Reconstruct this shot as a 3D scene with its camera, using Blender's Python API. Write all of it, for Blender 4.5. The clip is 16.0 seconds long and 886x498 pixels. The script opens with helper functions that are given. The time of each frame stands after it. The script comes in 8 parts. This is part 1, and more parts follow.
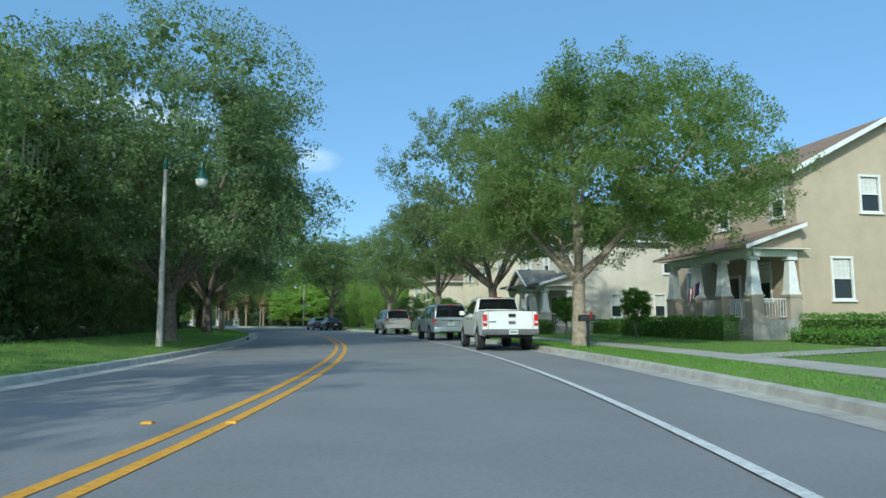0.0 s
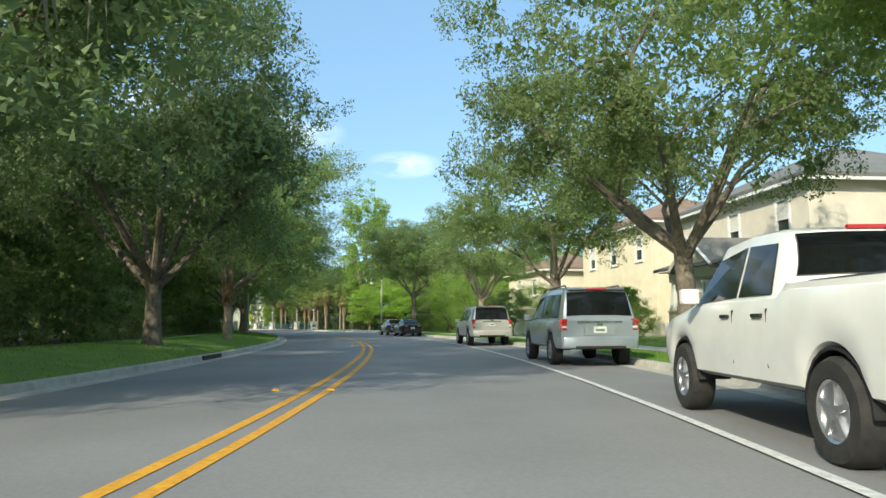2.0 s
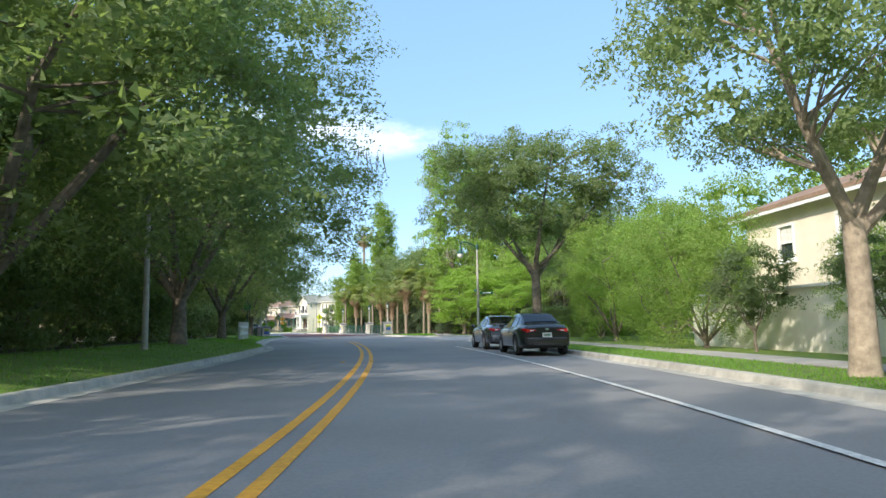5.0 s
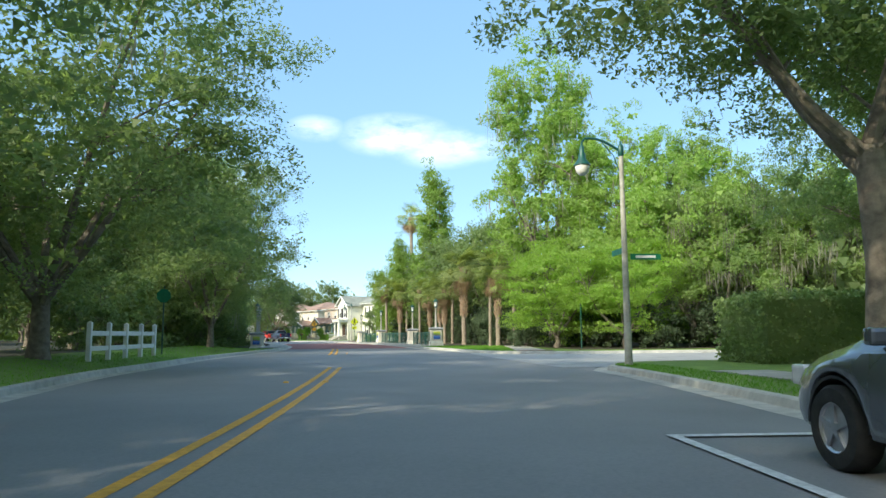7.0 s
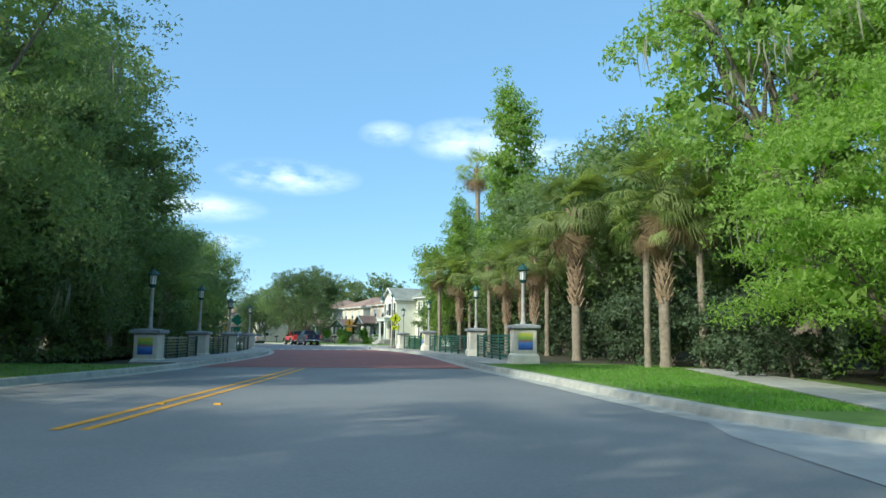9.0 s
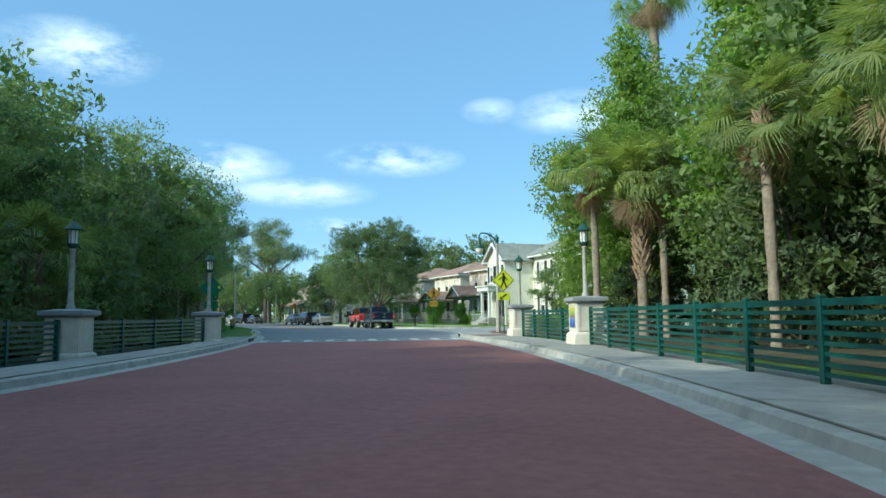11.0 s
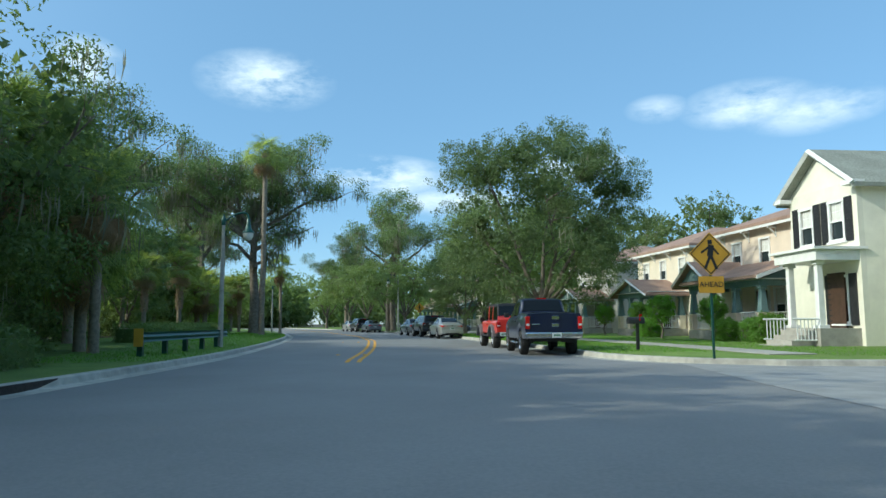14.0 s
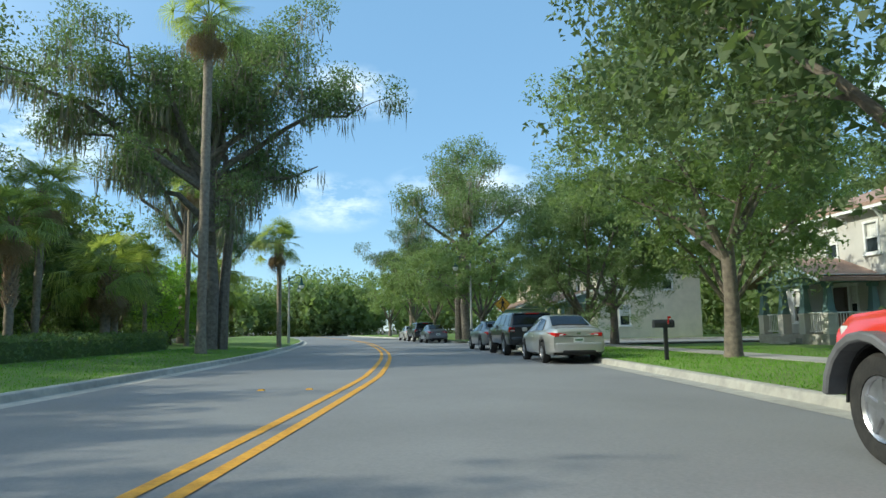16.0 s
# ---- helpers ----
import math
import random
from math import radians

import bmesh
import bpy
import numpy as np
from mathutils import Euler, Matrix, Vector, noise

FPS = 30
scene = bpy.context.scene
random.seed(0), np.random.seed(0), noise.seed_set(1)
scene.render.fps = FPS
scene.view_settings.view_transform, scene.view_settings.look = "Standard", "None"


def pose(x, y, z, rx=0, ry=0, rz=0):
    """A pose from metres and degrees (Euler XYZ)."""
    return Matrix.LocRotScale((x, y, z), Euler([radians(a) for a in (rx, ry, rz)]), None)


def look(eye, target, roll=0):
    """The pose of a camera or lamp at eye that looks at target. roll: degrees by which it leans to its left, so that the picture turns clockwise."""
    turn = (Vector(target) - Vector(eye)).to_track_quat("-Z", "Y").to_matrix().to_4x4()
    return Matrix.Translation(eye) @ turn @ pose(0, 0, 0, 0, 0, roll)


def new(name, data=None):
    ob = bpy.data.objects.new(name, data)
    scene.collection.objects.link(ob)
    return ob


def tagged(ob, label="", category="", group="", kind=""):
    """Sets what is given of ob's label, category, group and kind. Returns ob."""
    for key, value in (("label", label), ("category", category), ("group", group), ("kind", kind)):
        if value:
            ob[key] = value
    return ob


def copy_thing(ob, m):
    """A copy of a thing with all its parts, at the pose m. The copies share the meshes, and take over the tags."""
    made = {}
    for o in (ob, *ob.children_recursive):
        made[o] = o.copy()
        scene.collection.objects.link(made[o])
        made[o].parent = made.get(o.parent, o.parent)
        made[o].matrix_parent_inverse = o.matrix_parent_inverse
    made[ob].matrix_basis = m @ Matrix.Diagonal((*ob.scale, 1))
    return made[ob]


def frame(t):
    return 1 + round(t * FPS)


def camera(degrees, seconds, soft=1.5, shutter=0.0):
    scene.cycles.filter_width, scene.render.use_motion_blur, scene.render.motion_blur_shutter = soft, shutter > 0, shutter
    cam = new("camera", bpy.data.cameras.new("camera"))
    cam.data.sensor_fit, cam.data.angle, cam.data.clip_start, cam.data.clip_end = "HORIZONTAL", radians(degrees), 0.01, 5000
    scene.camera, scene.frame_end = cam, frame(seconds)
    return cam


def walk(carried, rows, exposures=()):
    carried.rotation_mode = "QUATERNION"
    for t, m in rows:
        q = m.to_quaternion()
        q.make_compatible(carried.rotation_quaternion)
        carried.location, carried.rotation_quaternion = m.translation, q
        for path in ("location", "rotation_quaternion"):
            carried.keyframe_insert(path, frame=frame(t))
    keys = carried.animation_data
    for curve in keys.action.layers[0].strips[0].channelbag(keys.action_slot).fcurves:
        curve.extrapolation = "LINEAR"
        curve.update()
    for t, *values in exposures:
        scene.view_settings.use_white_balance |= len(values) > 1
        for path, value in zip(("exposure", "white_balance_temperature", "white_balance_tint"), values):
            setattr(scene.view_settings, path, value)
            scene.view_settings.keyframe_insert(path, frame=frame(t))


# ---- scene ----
# camera and its drive
cam = camera(64.96, 16.0)
EYE = 1.056
PATH = [
    (0.0, 0.00, 0.00, -0.03, 5.87, 0.22),
    (0.5, 0.10, 4.81, 1.66, 6.04, 0.37),
    (1.0, -0.07, 9.45, 3.75, 6.05, 0.28),
    (1.5, -0.39, 14.37, 5.98, 6.04, 0.37),
    (2.0, -0.86, 19.44, 8.27, 6.11, 0.36),
    (2.5, -1.55, 24.66, 10.24, 6.27, 0.15),
    (3.0, -2.41, 29.99, 11.99, 6.31, 0.14),
    (3.5, -3.59, 35.58, 13.50, 6.23, 0.06),
    (4.0, -4.99, 41.27, 14.87, 6.23, 0.20),
    (4.2, -5.57, 43.60, 15.44, 6.24, 0.27),
    (6.3, -13.68, 69.73, 19.34, 6.56, 0.89),
    (6.5, -14.66, 72.38, 20.06, 6.69, 0.57),
    (7.0, -17.17, 78.99, 22.02, 6.98, 0.41),
    (7.5, -19.98, 85.61, 23.85, 7.15, 0.43),
    (8.0, -22.75, 92.24, 25.20, 7.10, 0.22),
    (8.5, -25.66, 98.94, 26.16, 7.30, -0.34),
    (9.0, -28.94, 105.63, 27.74, 7.31, -0.55),
    (9.5, -32.59, 112.03, 29.94, 6.90, 0.05),
    (9.7, -34.11, 114.51, 30.87, 6.62, 0.38),
    (11.8, -50.91, 139.73, 40.22, 4.85, 0.05),
    (12.0, -52.38, 141.48, 41.14, 4.74, 0.02),
    (12.5, -56.13, 145.75, 43.49, 4.98, 0.28),
    (13.0, -59.99, 150.01, 46.00, 5.07, 0.03),
    (13.5, -64.38, 154.21, 48.26, 5.27, -0.23),
    (14.0, -68.88, 158.28, 50.16, 6.09, 0.28),
    (14.5, -73.73, 162.44, 52.02, 6.31, 0.61),
    (15.0, -78.95, 166.60, 53.70, 6.32, 0.45),
    (15.5, -84.52, 170.78, 55.40, 6.53, 0.14),
    (16.0, -90.06, 174.92, 57.14, 6.60, 0.93),
]
walk(cam, [(t, pose(x, y, EYE, 90 + pitch, roll, yaw)) for t, x, y, yaw, pitch, roll in PATH], [(0.0, 0.27, 5500, -4), (0.5, 0.36, 5700, -3), (1.0, 0.68, 6700, 0), (2.5, 0.88, 6600, 2), (3.4, 0.98, 6900, 4), (4.2, 1.02, 6900, 8), (6.4, 1.12, 5050, 12), (7.05, 1.0, 6500, 2), (7.5, 0.88, 5800, 2), (8.0, 0.83, 5900, 0), (8.5, 0.78, 5800, -3), (9.5, 0.58, 5900, -4), (12.0, 0.52, 5550, -10), (13.0, 0.38, 5700, -6), (14.2, 0.45, 5900, -4), (15.0, 0.58, 6000, -3), (16.0, 0.62, 6150, -2)])


# the road's middle line, every 16 m
MIDDLE = [
    (-6.1, -39.6),
    (-4.7, -23.6),
    (-3.3, -7.7),
    (-2.6, 8.0),
    (-3.7, 23.6),
    (-6.4, 39.3),
    (-10.3, 54.6),
    (-15.6, 69.6),
    (-21.9, 84.2),
    (-29.0, 98.4),
    (-36.7, 112.2),
    (-44.7, 125.8),
    (-53.5, 138.9),
    (-63.8, 150.7),
    (-75.6, 161.2),
    (-88.5, 170.7),
    (-102.1, 179.3),
    (-116.2, 187.4),
    (-131.1, 194.7),
    (-146.6, 201.6),
    (-162.6, 207.9),
    (-179.0, 213.7),
    (-195.7, 219.3),
    (-212.3, 225.1),
    (-228.4, 231.2),
]

from collections import defaultdict
from math import atan2, ceil, cos, degrees, hypot, pi, sin, sqrt, tan

# ---- light ----
SUN = Vector((-0.38, -0.925, 0.585)).normalized()
world = bpy.data.worlds.new("sky")
scene.world = world
world.use_nodes = True
wn, wl = world.node_tree.nodes, world.node_tree.links
sky = wn.new("ShaderNodeTexSky")
sky.sky_type, sky.sun_disc = "NISHITA", False
sky.sun_elevation, sky.sun_rotation = math.asin(SUN.z), atan2(SUN.x, SUN.y)
sky.air_density, sky.dust_density, sky.ozone_density = 0.9, 0.0, 1.8
where = wn.new("ShaderNodeTexCoord")
# thin high haze evens the blue out towards the horizon
haze = wn.new("ShaderNodeMixRGB")
haze.inputs[0].default_value, haze.inputs[2].default_value = 0.62, (1.30, 2.30, 3.65, 1)
wl.new(sky.outputs["Color"], haze.inputs[1])
stretch = wn.new("ShaderNodeMapping")
stretch.inputs["Scale"].default_value = (1.0, 1.0, 2.4)
puffs = wn.new("ShaderNodeTexNoise")
puffs.inputs["Scale"].default_value, puffs.inputs["Detail"].default_value, puffs.inputs["Roughness"].default_value = 9.0, 9.0, 0.62
wl.new(where.outputs["Generated"], stretch.inputs["Vector"])
wl.new(stretch.outputs["Vector"], puffs.inputs["Vector"])
# single clouds: bearing, height, half width and half height in degrees, and how dense they are
CLOUDS = ((-11.5, 13.0, 3.4, 1.2, 0.75), (-32.5, 16.6, 2.6, 1.2, 0.5), (-25.8, 16.2, 5.2, 2.0, 0.75), (-20.5, 15.4, 4.2, 1.7, 0.6), (-40.6, 12.8, 6.0, 1.6, 0.8), (-48.4, 10.0, 6.4, 1.4, 0.9), (-45.5, 7.4, 3.5, 0.8, 0.7), (-64.8, 19.2, 5.6, 2.5, 0.95), (-55.4, 12.0, 6.6, 1.9, 1.0), (-22.2, 15.3, 4.8, 1.9, 0.6), (-78.0, 18.5, 3.0, 2.6, 0.8), (-66.1, 10.4, 5.4, 2.6, 1.0), (-88.5, 15.0, 8.0, 5.5, 1.0))
total = None


def sky_math(kind, a, b=None):
    node = wn.new("ShaderNodeMath")
    node.operation = kind
    for k, v in enumerate((a, b)):
        if v is None:
            continue
        if isinstance(v, (int, float)):
            node.inputs[k].default_value = v
        else:
            wl.new(v, node.inputs[k])
    return node.outputs[0]


def sky_dot(v):
    node = wn.new("ShaderNodeVectorMath")
    node.operation = "DOT_PRODUCT"
    wl.new(where.outputs["Generated"], node.inputs[0])
    node.inputs[1].default_value = v
    return node.outputs["Value"]


for az, el, half_w, half_h, dense in CLOUDS:
    a, e = radians(az), radians(el)
    side = Vector((math.cos(a), -math.sin(a), 0))
    ahead = Vector((math.sin(a) * math.cos(e), math.cos(a) * math.cos(e), math.sin(e)))
    over = side.cross(ahead)
    u, v = sky_dot(side / radians(half_w)), sky_dot(over / radians(half_h))
    far_out = sky_math("SQRT", sky_math("ADD", sky_math("MULTIPLY", u, u), sky_math("MULTIPLY", v, v)))
    body = sky_math("MULTIPLY", sky_math("MAXIMUM", sky_math("SUBTRACT", 1.0, far_out), 0.0), sky_math("GREATER_THAN", sky_dot(ahead), 0.0))
    body = sky_math("MULTIPLY", body, dense)
    total = body if total is None else sky_math("MAXIMUM", total, body)
ragged = sky_math("MINIMUM", sky_math("MAXIMUM", sky_math("MULTIPLY", sky_math("SUBTRACT", puffs.outputs["Fac"], 0.40), 5.5), 0.0), 1.3)
thick = sky_math("MINIMUM", sky_math("MULTIPLY", sky_math("MULTIPLY", total, ragged), 1.15), 0.8)
cover = wn.new("ShaderNodeMixRGB")
cover.inputs[2].default_value = (5.6, 5.9, 6.3, 1)
# a bright veil of haze round the unseen sun, added to lift the shade
veil = wn.new("ShaderNodeMixRGB")
veil.blend_type, veil.inputs[2].default_value = "ADD", (8.6, 7.7, 6.5, 1)
wl.new(sky_math("POWER", sky_math("MAXIMUM", sky_dot(SUN), 0.0), 4.0), veil.inputs[0])
wl.new(haze.outputs["Color"], veil.inputs[1])
wl.new(thick, cover.inputs[0])
wl.new(veil.outputs["Color"], cover.inputs[1])
wl.new(cover.outputs["Color"], wn["Background"].inputs["Color"])
wn["Background"].inputs["Strength"].default_value = 0.15
lamp = bpy.data.lights.new("sun", "SUN")
lamp.energy, lamp.angle, lamp.color = 2.8, radians(0.6), (1.0, 0.90, 0.74)
new("sun", lamp).matrix_world = look(SUN * 100, (0, 0, 0))

# ---- materials ----


def surface(name, dark, light, scale=4.0, rough=0.6, bump=0.1, bump_scale=60.0, metal=0.0, vary=0.0, big=0.0, detail=6.0, coat=0.0, patch=0.07):
    """A surface whose colour wanders between two tones at two sizes, with fine relief; vary: per object."""
    m = bpy.data.materials.new(name)
    m.use_nodes = True
    n, l = m.node_tree.nodes, m.node_tree.links
    b = n["Principled BSDF"]
    co = n.new("ShaderNodeTexCoord")
    t = n.new("ShaderNodeTexNoise")
    t.inputs["Scale"].default_value, t.inputs["Detail"].default_value, t.inputs["Roughness"].default_value = scale, detail, 0.6
    l.new(co.outputs["Object"], t.inputs["Vector"])
    ramp = n.new("ShaderNodeValToRGB")
    ramp.color_ramp.elements[0].position, ramp.color_ramp.elements[1].position = 0.32, 0.68
    ramp.color_ramp.elements[0].color, ramp.color_ramp.elements[1].color = (*dark, 1), (*light, 1)
    l.new(t.outputs["Fac"], ramp.inputs["Fac"])
    out = ramp.outputs["Color"]
    if big:
        t2 = n.new("ShaderNodeTexNoise")
        t2.inputs["Scale"].default_value, t2.inputs["Detail"].default_value = scale * patch, 3.0
        l.new(co.outputs["Object"], t2.inputs["Vector"])
        hs = n.new("ShaderNodeHueSaturation")
        mr = n.new("ShaderNodeMapRange")
        mr.inputs["From Min"].default_value, mr.inputs["From Max"].default_value = 0.3, 0.7
        mr.inputs["To Min"].default_value, mr.inputs["To Max"].default_value = 1 - big, 1 + big
        l.new(t2.outputs["Fac"], mr.inputs["Value"])
        l.new(mr.outputs["Result"], hs.inputs["Value"])
        l.new(out, hs.inputs["Color"])
        out = hs.outputs["Color"]
    if vary:
        oi = n.new("ShaderNodeObjectInfo")
        hs = n.new("ShaderNodeHueSaturation")
        mr = n.new("ShaderNodeMapRange")
        mr.inputs["To Min"].default_value, mr.inputs["To Max"].default_value = 1 - vary, 1 + vary
        l.new(oi.outputs["Random"], mr.inputs["Value"])
        l.new(mr.outputs["Result"], hs.inputs["Value"])
        l.new(out, hs.inputs["Color"])
        out = hs.outputs["Color"]
    l.new(out, b.inputs["Base Color"])
    b.inputs["Roughness"].default_value, b.inputs["Metallic"].default_value = rough, metal
    b.inputs["Coat Weight"].default_value = coat
    b.inputs["Coat Roughness"].default_value = 0.05
    if bump:
        t3 = n.new("ShaderNodeTexNoise")
        t3.inputs["Scale"].default_value, t3.inputs["Detail"].default_value = bump_scale, 4.0
        l.new(co.outputs["Object"], t3.inputs["Vector"])
        bp = n.new("ShaderNodeBump")
        bp.inputs["Strength"].default_value, bp.inputs["Distance"].default_value = bump, 0.02
        l.new(t3.outputs["Fac"], bp.inputs["Height"])
        l.new(bp.outputs["Normal"], b.inputs["Normal"])
    return m


def leafy(name, dark, light, glow, vary=0.25, through_it=0.45):
    """Leaves: two greens, turning from leaf to leaf and tree to tree, and letting some light through."""
    m = bpy.data.materials.new(name)
    m.use_nodes = True
    n, l = m.node_tree.nodes, m.node_tree.links
    b = n["Principled BSDF"]
    b.inputs["Roughness"].default_value = 0.55
    b.inputs["Specular IOR Level"].default_value = 0.3
    geo, oi = n.new("ShaderNodeNewGeometry"), n.new("ShaderNodeObjectInfo")
    mix = n.new("ShaderNodeMixRGB")
    mix.inputs[1].default_value, mix.inputs[2].default_value = (*dark, 1), (*light, 1)
    even = n.new("ShaderNodeMapRange")
    even.inputs["To Min"].default_value, even.inputs["To Max"].default_value = 0.3, 0.85
    l.new(geo.outputs["Random Per Island"], even.inputs["Value"])
    l.new(even.outputs["Result"], mix.inputs[0])
    hs = n.new("ShaderNodeHueSaturation")
    mr = n.new("ShaderNodeMapRange")
    mr.inputs["To Min"].default_value, mr.inputs["To Max"].default_value = 1 - vary, 1 + vary
    l.new(oi.outputs["Random"], mr.inputs["Value"])
    l.new(mr.outputs["Result"], hs.inputs["Value"])
    l.new(mix.outputs[0], hs.inputs["Color"])
    l.new(hs.outputs["Color"], b.inputs["Base Color"])
    tr = n.new("ShaderNodeBsdfTranslucent")
    tint = n.new("ShaderNodeMixRGB")
    tint.blend_type = "MULTIPLY"
    tint.inputs[0].default_value = 1.0
    tint.inputs[2].default_value = (*glow, 1)
    l.new(hs.outputs["Color"], tint.inputs[1])
    l.new(tint.outputs[0], tr.inputs["Color"])
    add = n.new("ShaderNodeMixShader")
    add.inputs[0].default_value = through_it
    l.new(b.outputs[0], add.inputs[1])
    l.new(tr.outputs[0], add.inputs[2])
    l.new(add.outputs[0], n["Material Output"].inputs["Surface"])
    return m


def glassy(name, tint=(0.02, 0.025, 0.03), rough=0.04):
    m = bpy.data.materials.new(name)
    m.use_nodes = True
    b = m.node_tree.nodes["Principled BSDF"]
    b.inputs["Base Color"].default_value, b.inputs["Roughness"].default_value = (*tint, 1), rough
    b.inputs["IOR"].default_value = 1.42
    return m


ASPHALT = surface("asphalt", (0.185, 0.185, 0.190), (0.230, 0.229, 0.226), 30.0, 0.8, 0.10, 240.0, big=0.10, patch=0.013)
CONCRETE = surface("concrete", (0.29, 0.275, 0.245), (0.41, 0.39, 0.35), 2.5, 0.85, 0.2, 80.0, big=0.15, vary=0.06)
KERB = surface("kerb_concrete", (0.30, 0.29, 0.26), (0.46, 0.44, 0.39), 3.0, 0.88, 0.25, 90.0, big=0.2, vary=0.08)
KERB_YELLOW = surface("yellow_painted_kerb", (0.45, 0.30, 0.05), (0.60, 0.42, 0.08), 5.0, 0.7, 0.2, 90.0)
CREST = surface("pale_concrete_paving", (0.26, 0.26, 0.255), (0.35, 0.35, 0.345), 1.4, 0.85, 0.2, 90.0, big=0.15, vary=0.05)
BRICK = surface("red_brick_paving", (0.20, 0.082, 0.072), (0.27, 0.115, 0.100), 7.0, 0.85, 0.25, 120.0, vary=0.22, big=0.1)
JOINT = surface("sand_joint", (0.10, 0.06, 0.05), (0.16, 0.10, 0.08), 12.0, 0.95, 0.2, 150.0)
YELLOW = surface("yellow_road_paint", (0.54, 0.25, 0.02), (0.74, 0.38, 0.035), 14.0, 0.7, 0.2, 160.0)
WHITE_LINE = surface("white_road_paint", (0.45, 0.45, 0.44), (0.72, 0.72, 0.70), 14.0, 0.7, 0.2, 160.0)
IRON = surface("cast_iron", (0.02, 0.02, 0.022), (0.06, 0.055, 0.05), 20.0, 0.6, 0.2, 80.0, metal=0.6)
EARTH = surface("forest_floor", (0.035, 0.03, 0.018), (0.08, 0.07, 0.035), 1.5, 0.95, 0.5, 20.0, big=0.2)
LAWN = surface("lawn_soil", (0.10, 0.165, 0.024), (0.165, 0.245, 0.042), 1.2, 0.9, 0.6, 45.0, big=0.25)
MULCH = surface("red_bark_mulch", (0.12, 0.05, 0.03), (0.24, 0.11, 0.07), 18.0, 0.95, 0.6, 60.0)
GRASS = leafy("grass", (0.106, 0.237, 0.027), (0.188, 0.350, 0.056), (1.5, 1.6, 0.8), 0.0, 0.4)
OAK = leafy("oak_leaves", (0.105, 0.158, 0.062), (0.255, 0.315, 0.140), (1.4, 1.5, 0.8), 0.2, 0.45)
# lighter yellow-green copy of the oak leaves, with sunlight put into the colour
OAK_SUN = leafy("yellow_green_oak_leaves", (0.130, 0.195, 0.066), (0.310, 0.385, 0.150), (1.45, 1.6, 0.8), 0.2, 0.55)
OAK_FRESH = leafy("bright_leaves", (0.135, 0.225, 0.050), (0.300, 0.390, 0.120), (1.6, 1.8, 0.6))
# leaf green darkened to stand for the shade of the woods
OAK_SHADE = leafy("shade_toned_leaves", (0.088, 0.138, 0.058), (0.215, 0.270, 0.115), (1.4, 1.5, 0.8), 0.2, 0.45)
MID_OAK = leafy("shaded_oak_leaves", (0.105, 0.158, 0.070), (0.260, 0.318, 0.140), (1.4, 1.5, 0.8), 0.15, 0.5)
DUSK_OAK = leafy("grey_green_oak_leaves", (0.080, 0.125, 0.056), (0.190, 0.245, 0.118), (1.4, 1.5, 0.8), 0.2, 0.42)
# thicket leaves coloured very dark in place of the shade behind the palms
SHADE_TONE_LEAF = leafy("shade_darkened_thicket_leaves", (0.042, 0.070, 0.038), (0.100, 0.138, 0.068), (1.3, 1.4, 0.8), 0.25, 0.2)
# oak green toned down: the roadside giants' shade is put into this colour
SHADE_TONE_OAK = leafy("shade_toned_oak_leaves", (0.088, 0.142, 0.068), (0.222, 0.286, 0.136), (1.35, 1.45, 0.8), 0.2, 0.42)
FERN = leafy("fern_leaves", (0.150, 0.260, 0.040), (0.330, 0.440, 0.110), (1.6, 1.8, 0.5), 0.1, 0.5)
HEDGE = leafy("hedge_leaves", (0.088, 0.175, 0.035), (0.193, 0.333, 0.070), (1.5, 1.7, 0.6))
PALM = leafy("palm_fronds", (0.090, 0.155, 0.052), (0.390, 0.430, 0.170), (1.5, 1.55, 0.7), 0.2, 0.45)
PALM_DRY = leafy("dry_fronds", (0.220, 0.154, 0.088), (0.374, 0.275, 0.165), (1.2, 1.1, 0.9))
MOSS = leafy("hanging_moss", (0.168, 0.168, 0.120), (0.300, 0.288, 0.216), (1.2, 1.2, 1.0))
BARK = surface("oak_bark", (0.10, 0.083, 0.066), (0.24, 0.20, 0.155), 6.0, 0.95, 0.9, 16.0, vary=0.15)
PALE_BARK = surface("pale_bark", (0.20, 0.16, 0.12), (0.40, 0.33, 0.25), 5.0, 0.95, 0.8, 14.0)
PALM_BARK = surface("palm_trunk", (0.18, 0.145, 0.11), (0.34, 0.28, 0.215), 7.0, 0.95, 0.8, 20.0)
BOOTS = surface("palm_boots", (0.26, 0.17, 0.10), (0.46, 0.34, 0.24), 9.0, 0.95, 0.5, 30.0)
POST = surface("lamp_post_concrete", (0.33, 0.31, 0.27), (0.48, 0.46, 0.41), 6.0, 0.8, 0.2, 90.0)
GREEN = surface("green_enamel", (0.010, 0.068, 0.056), (0.016, 0.095, 0.078), 5.0, 0.35, 0.03, 60.0)
DARK_GREEN = surface("dark_green_enamel", (0.012, 0.055, 0.04), (0.02, 0.08, 0.06), 5.0, 0.4, 0.03, 60.0)
STUCCO = surface("pier_stucco", (0.66, 0.60, 0.50), (0.80, 0.74, 0.63), 3.0, 0.9, 0.25, 120.0, big=0.08)
CAPSTONE = surface("grey_cap_stone", (0.25, 0.26, 0.27), (0.37, 0.38, 0.39), 4.0, 0.8, 0.2, 90.0)
BLACK = surface("black_plastic", (0.012, 0.012, 0.013), (0.025, 0.025, 0.026), 12.0, 0.5, 0.05, 90.0)
RUBBER = surface("tyre_rubber", (0.014, 0.014, 0.014), (0.035, 0.033, 0.03), 9.0, 0.85, 0.2, 50.0)
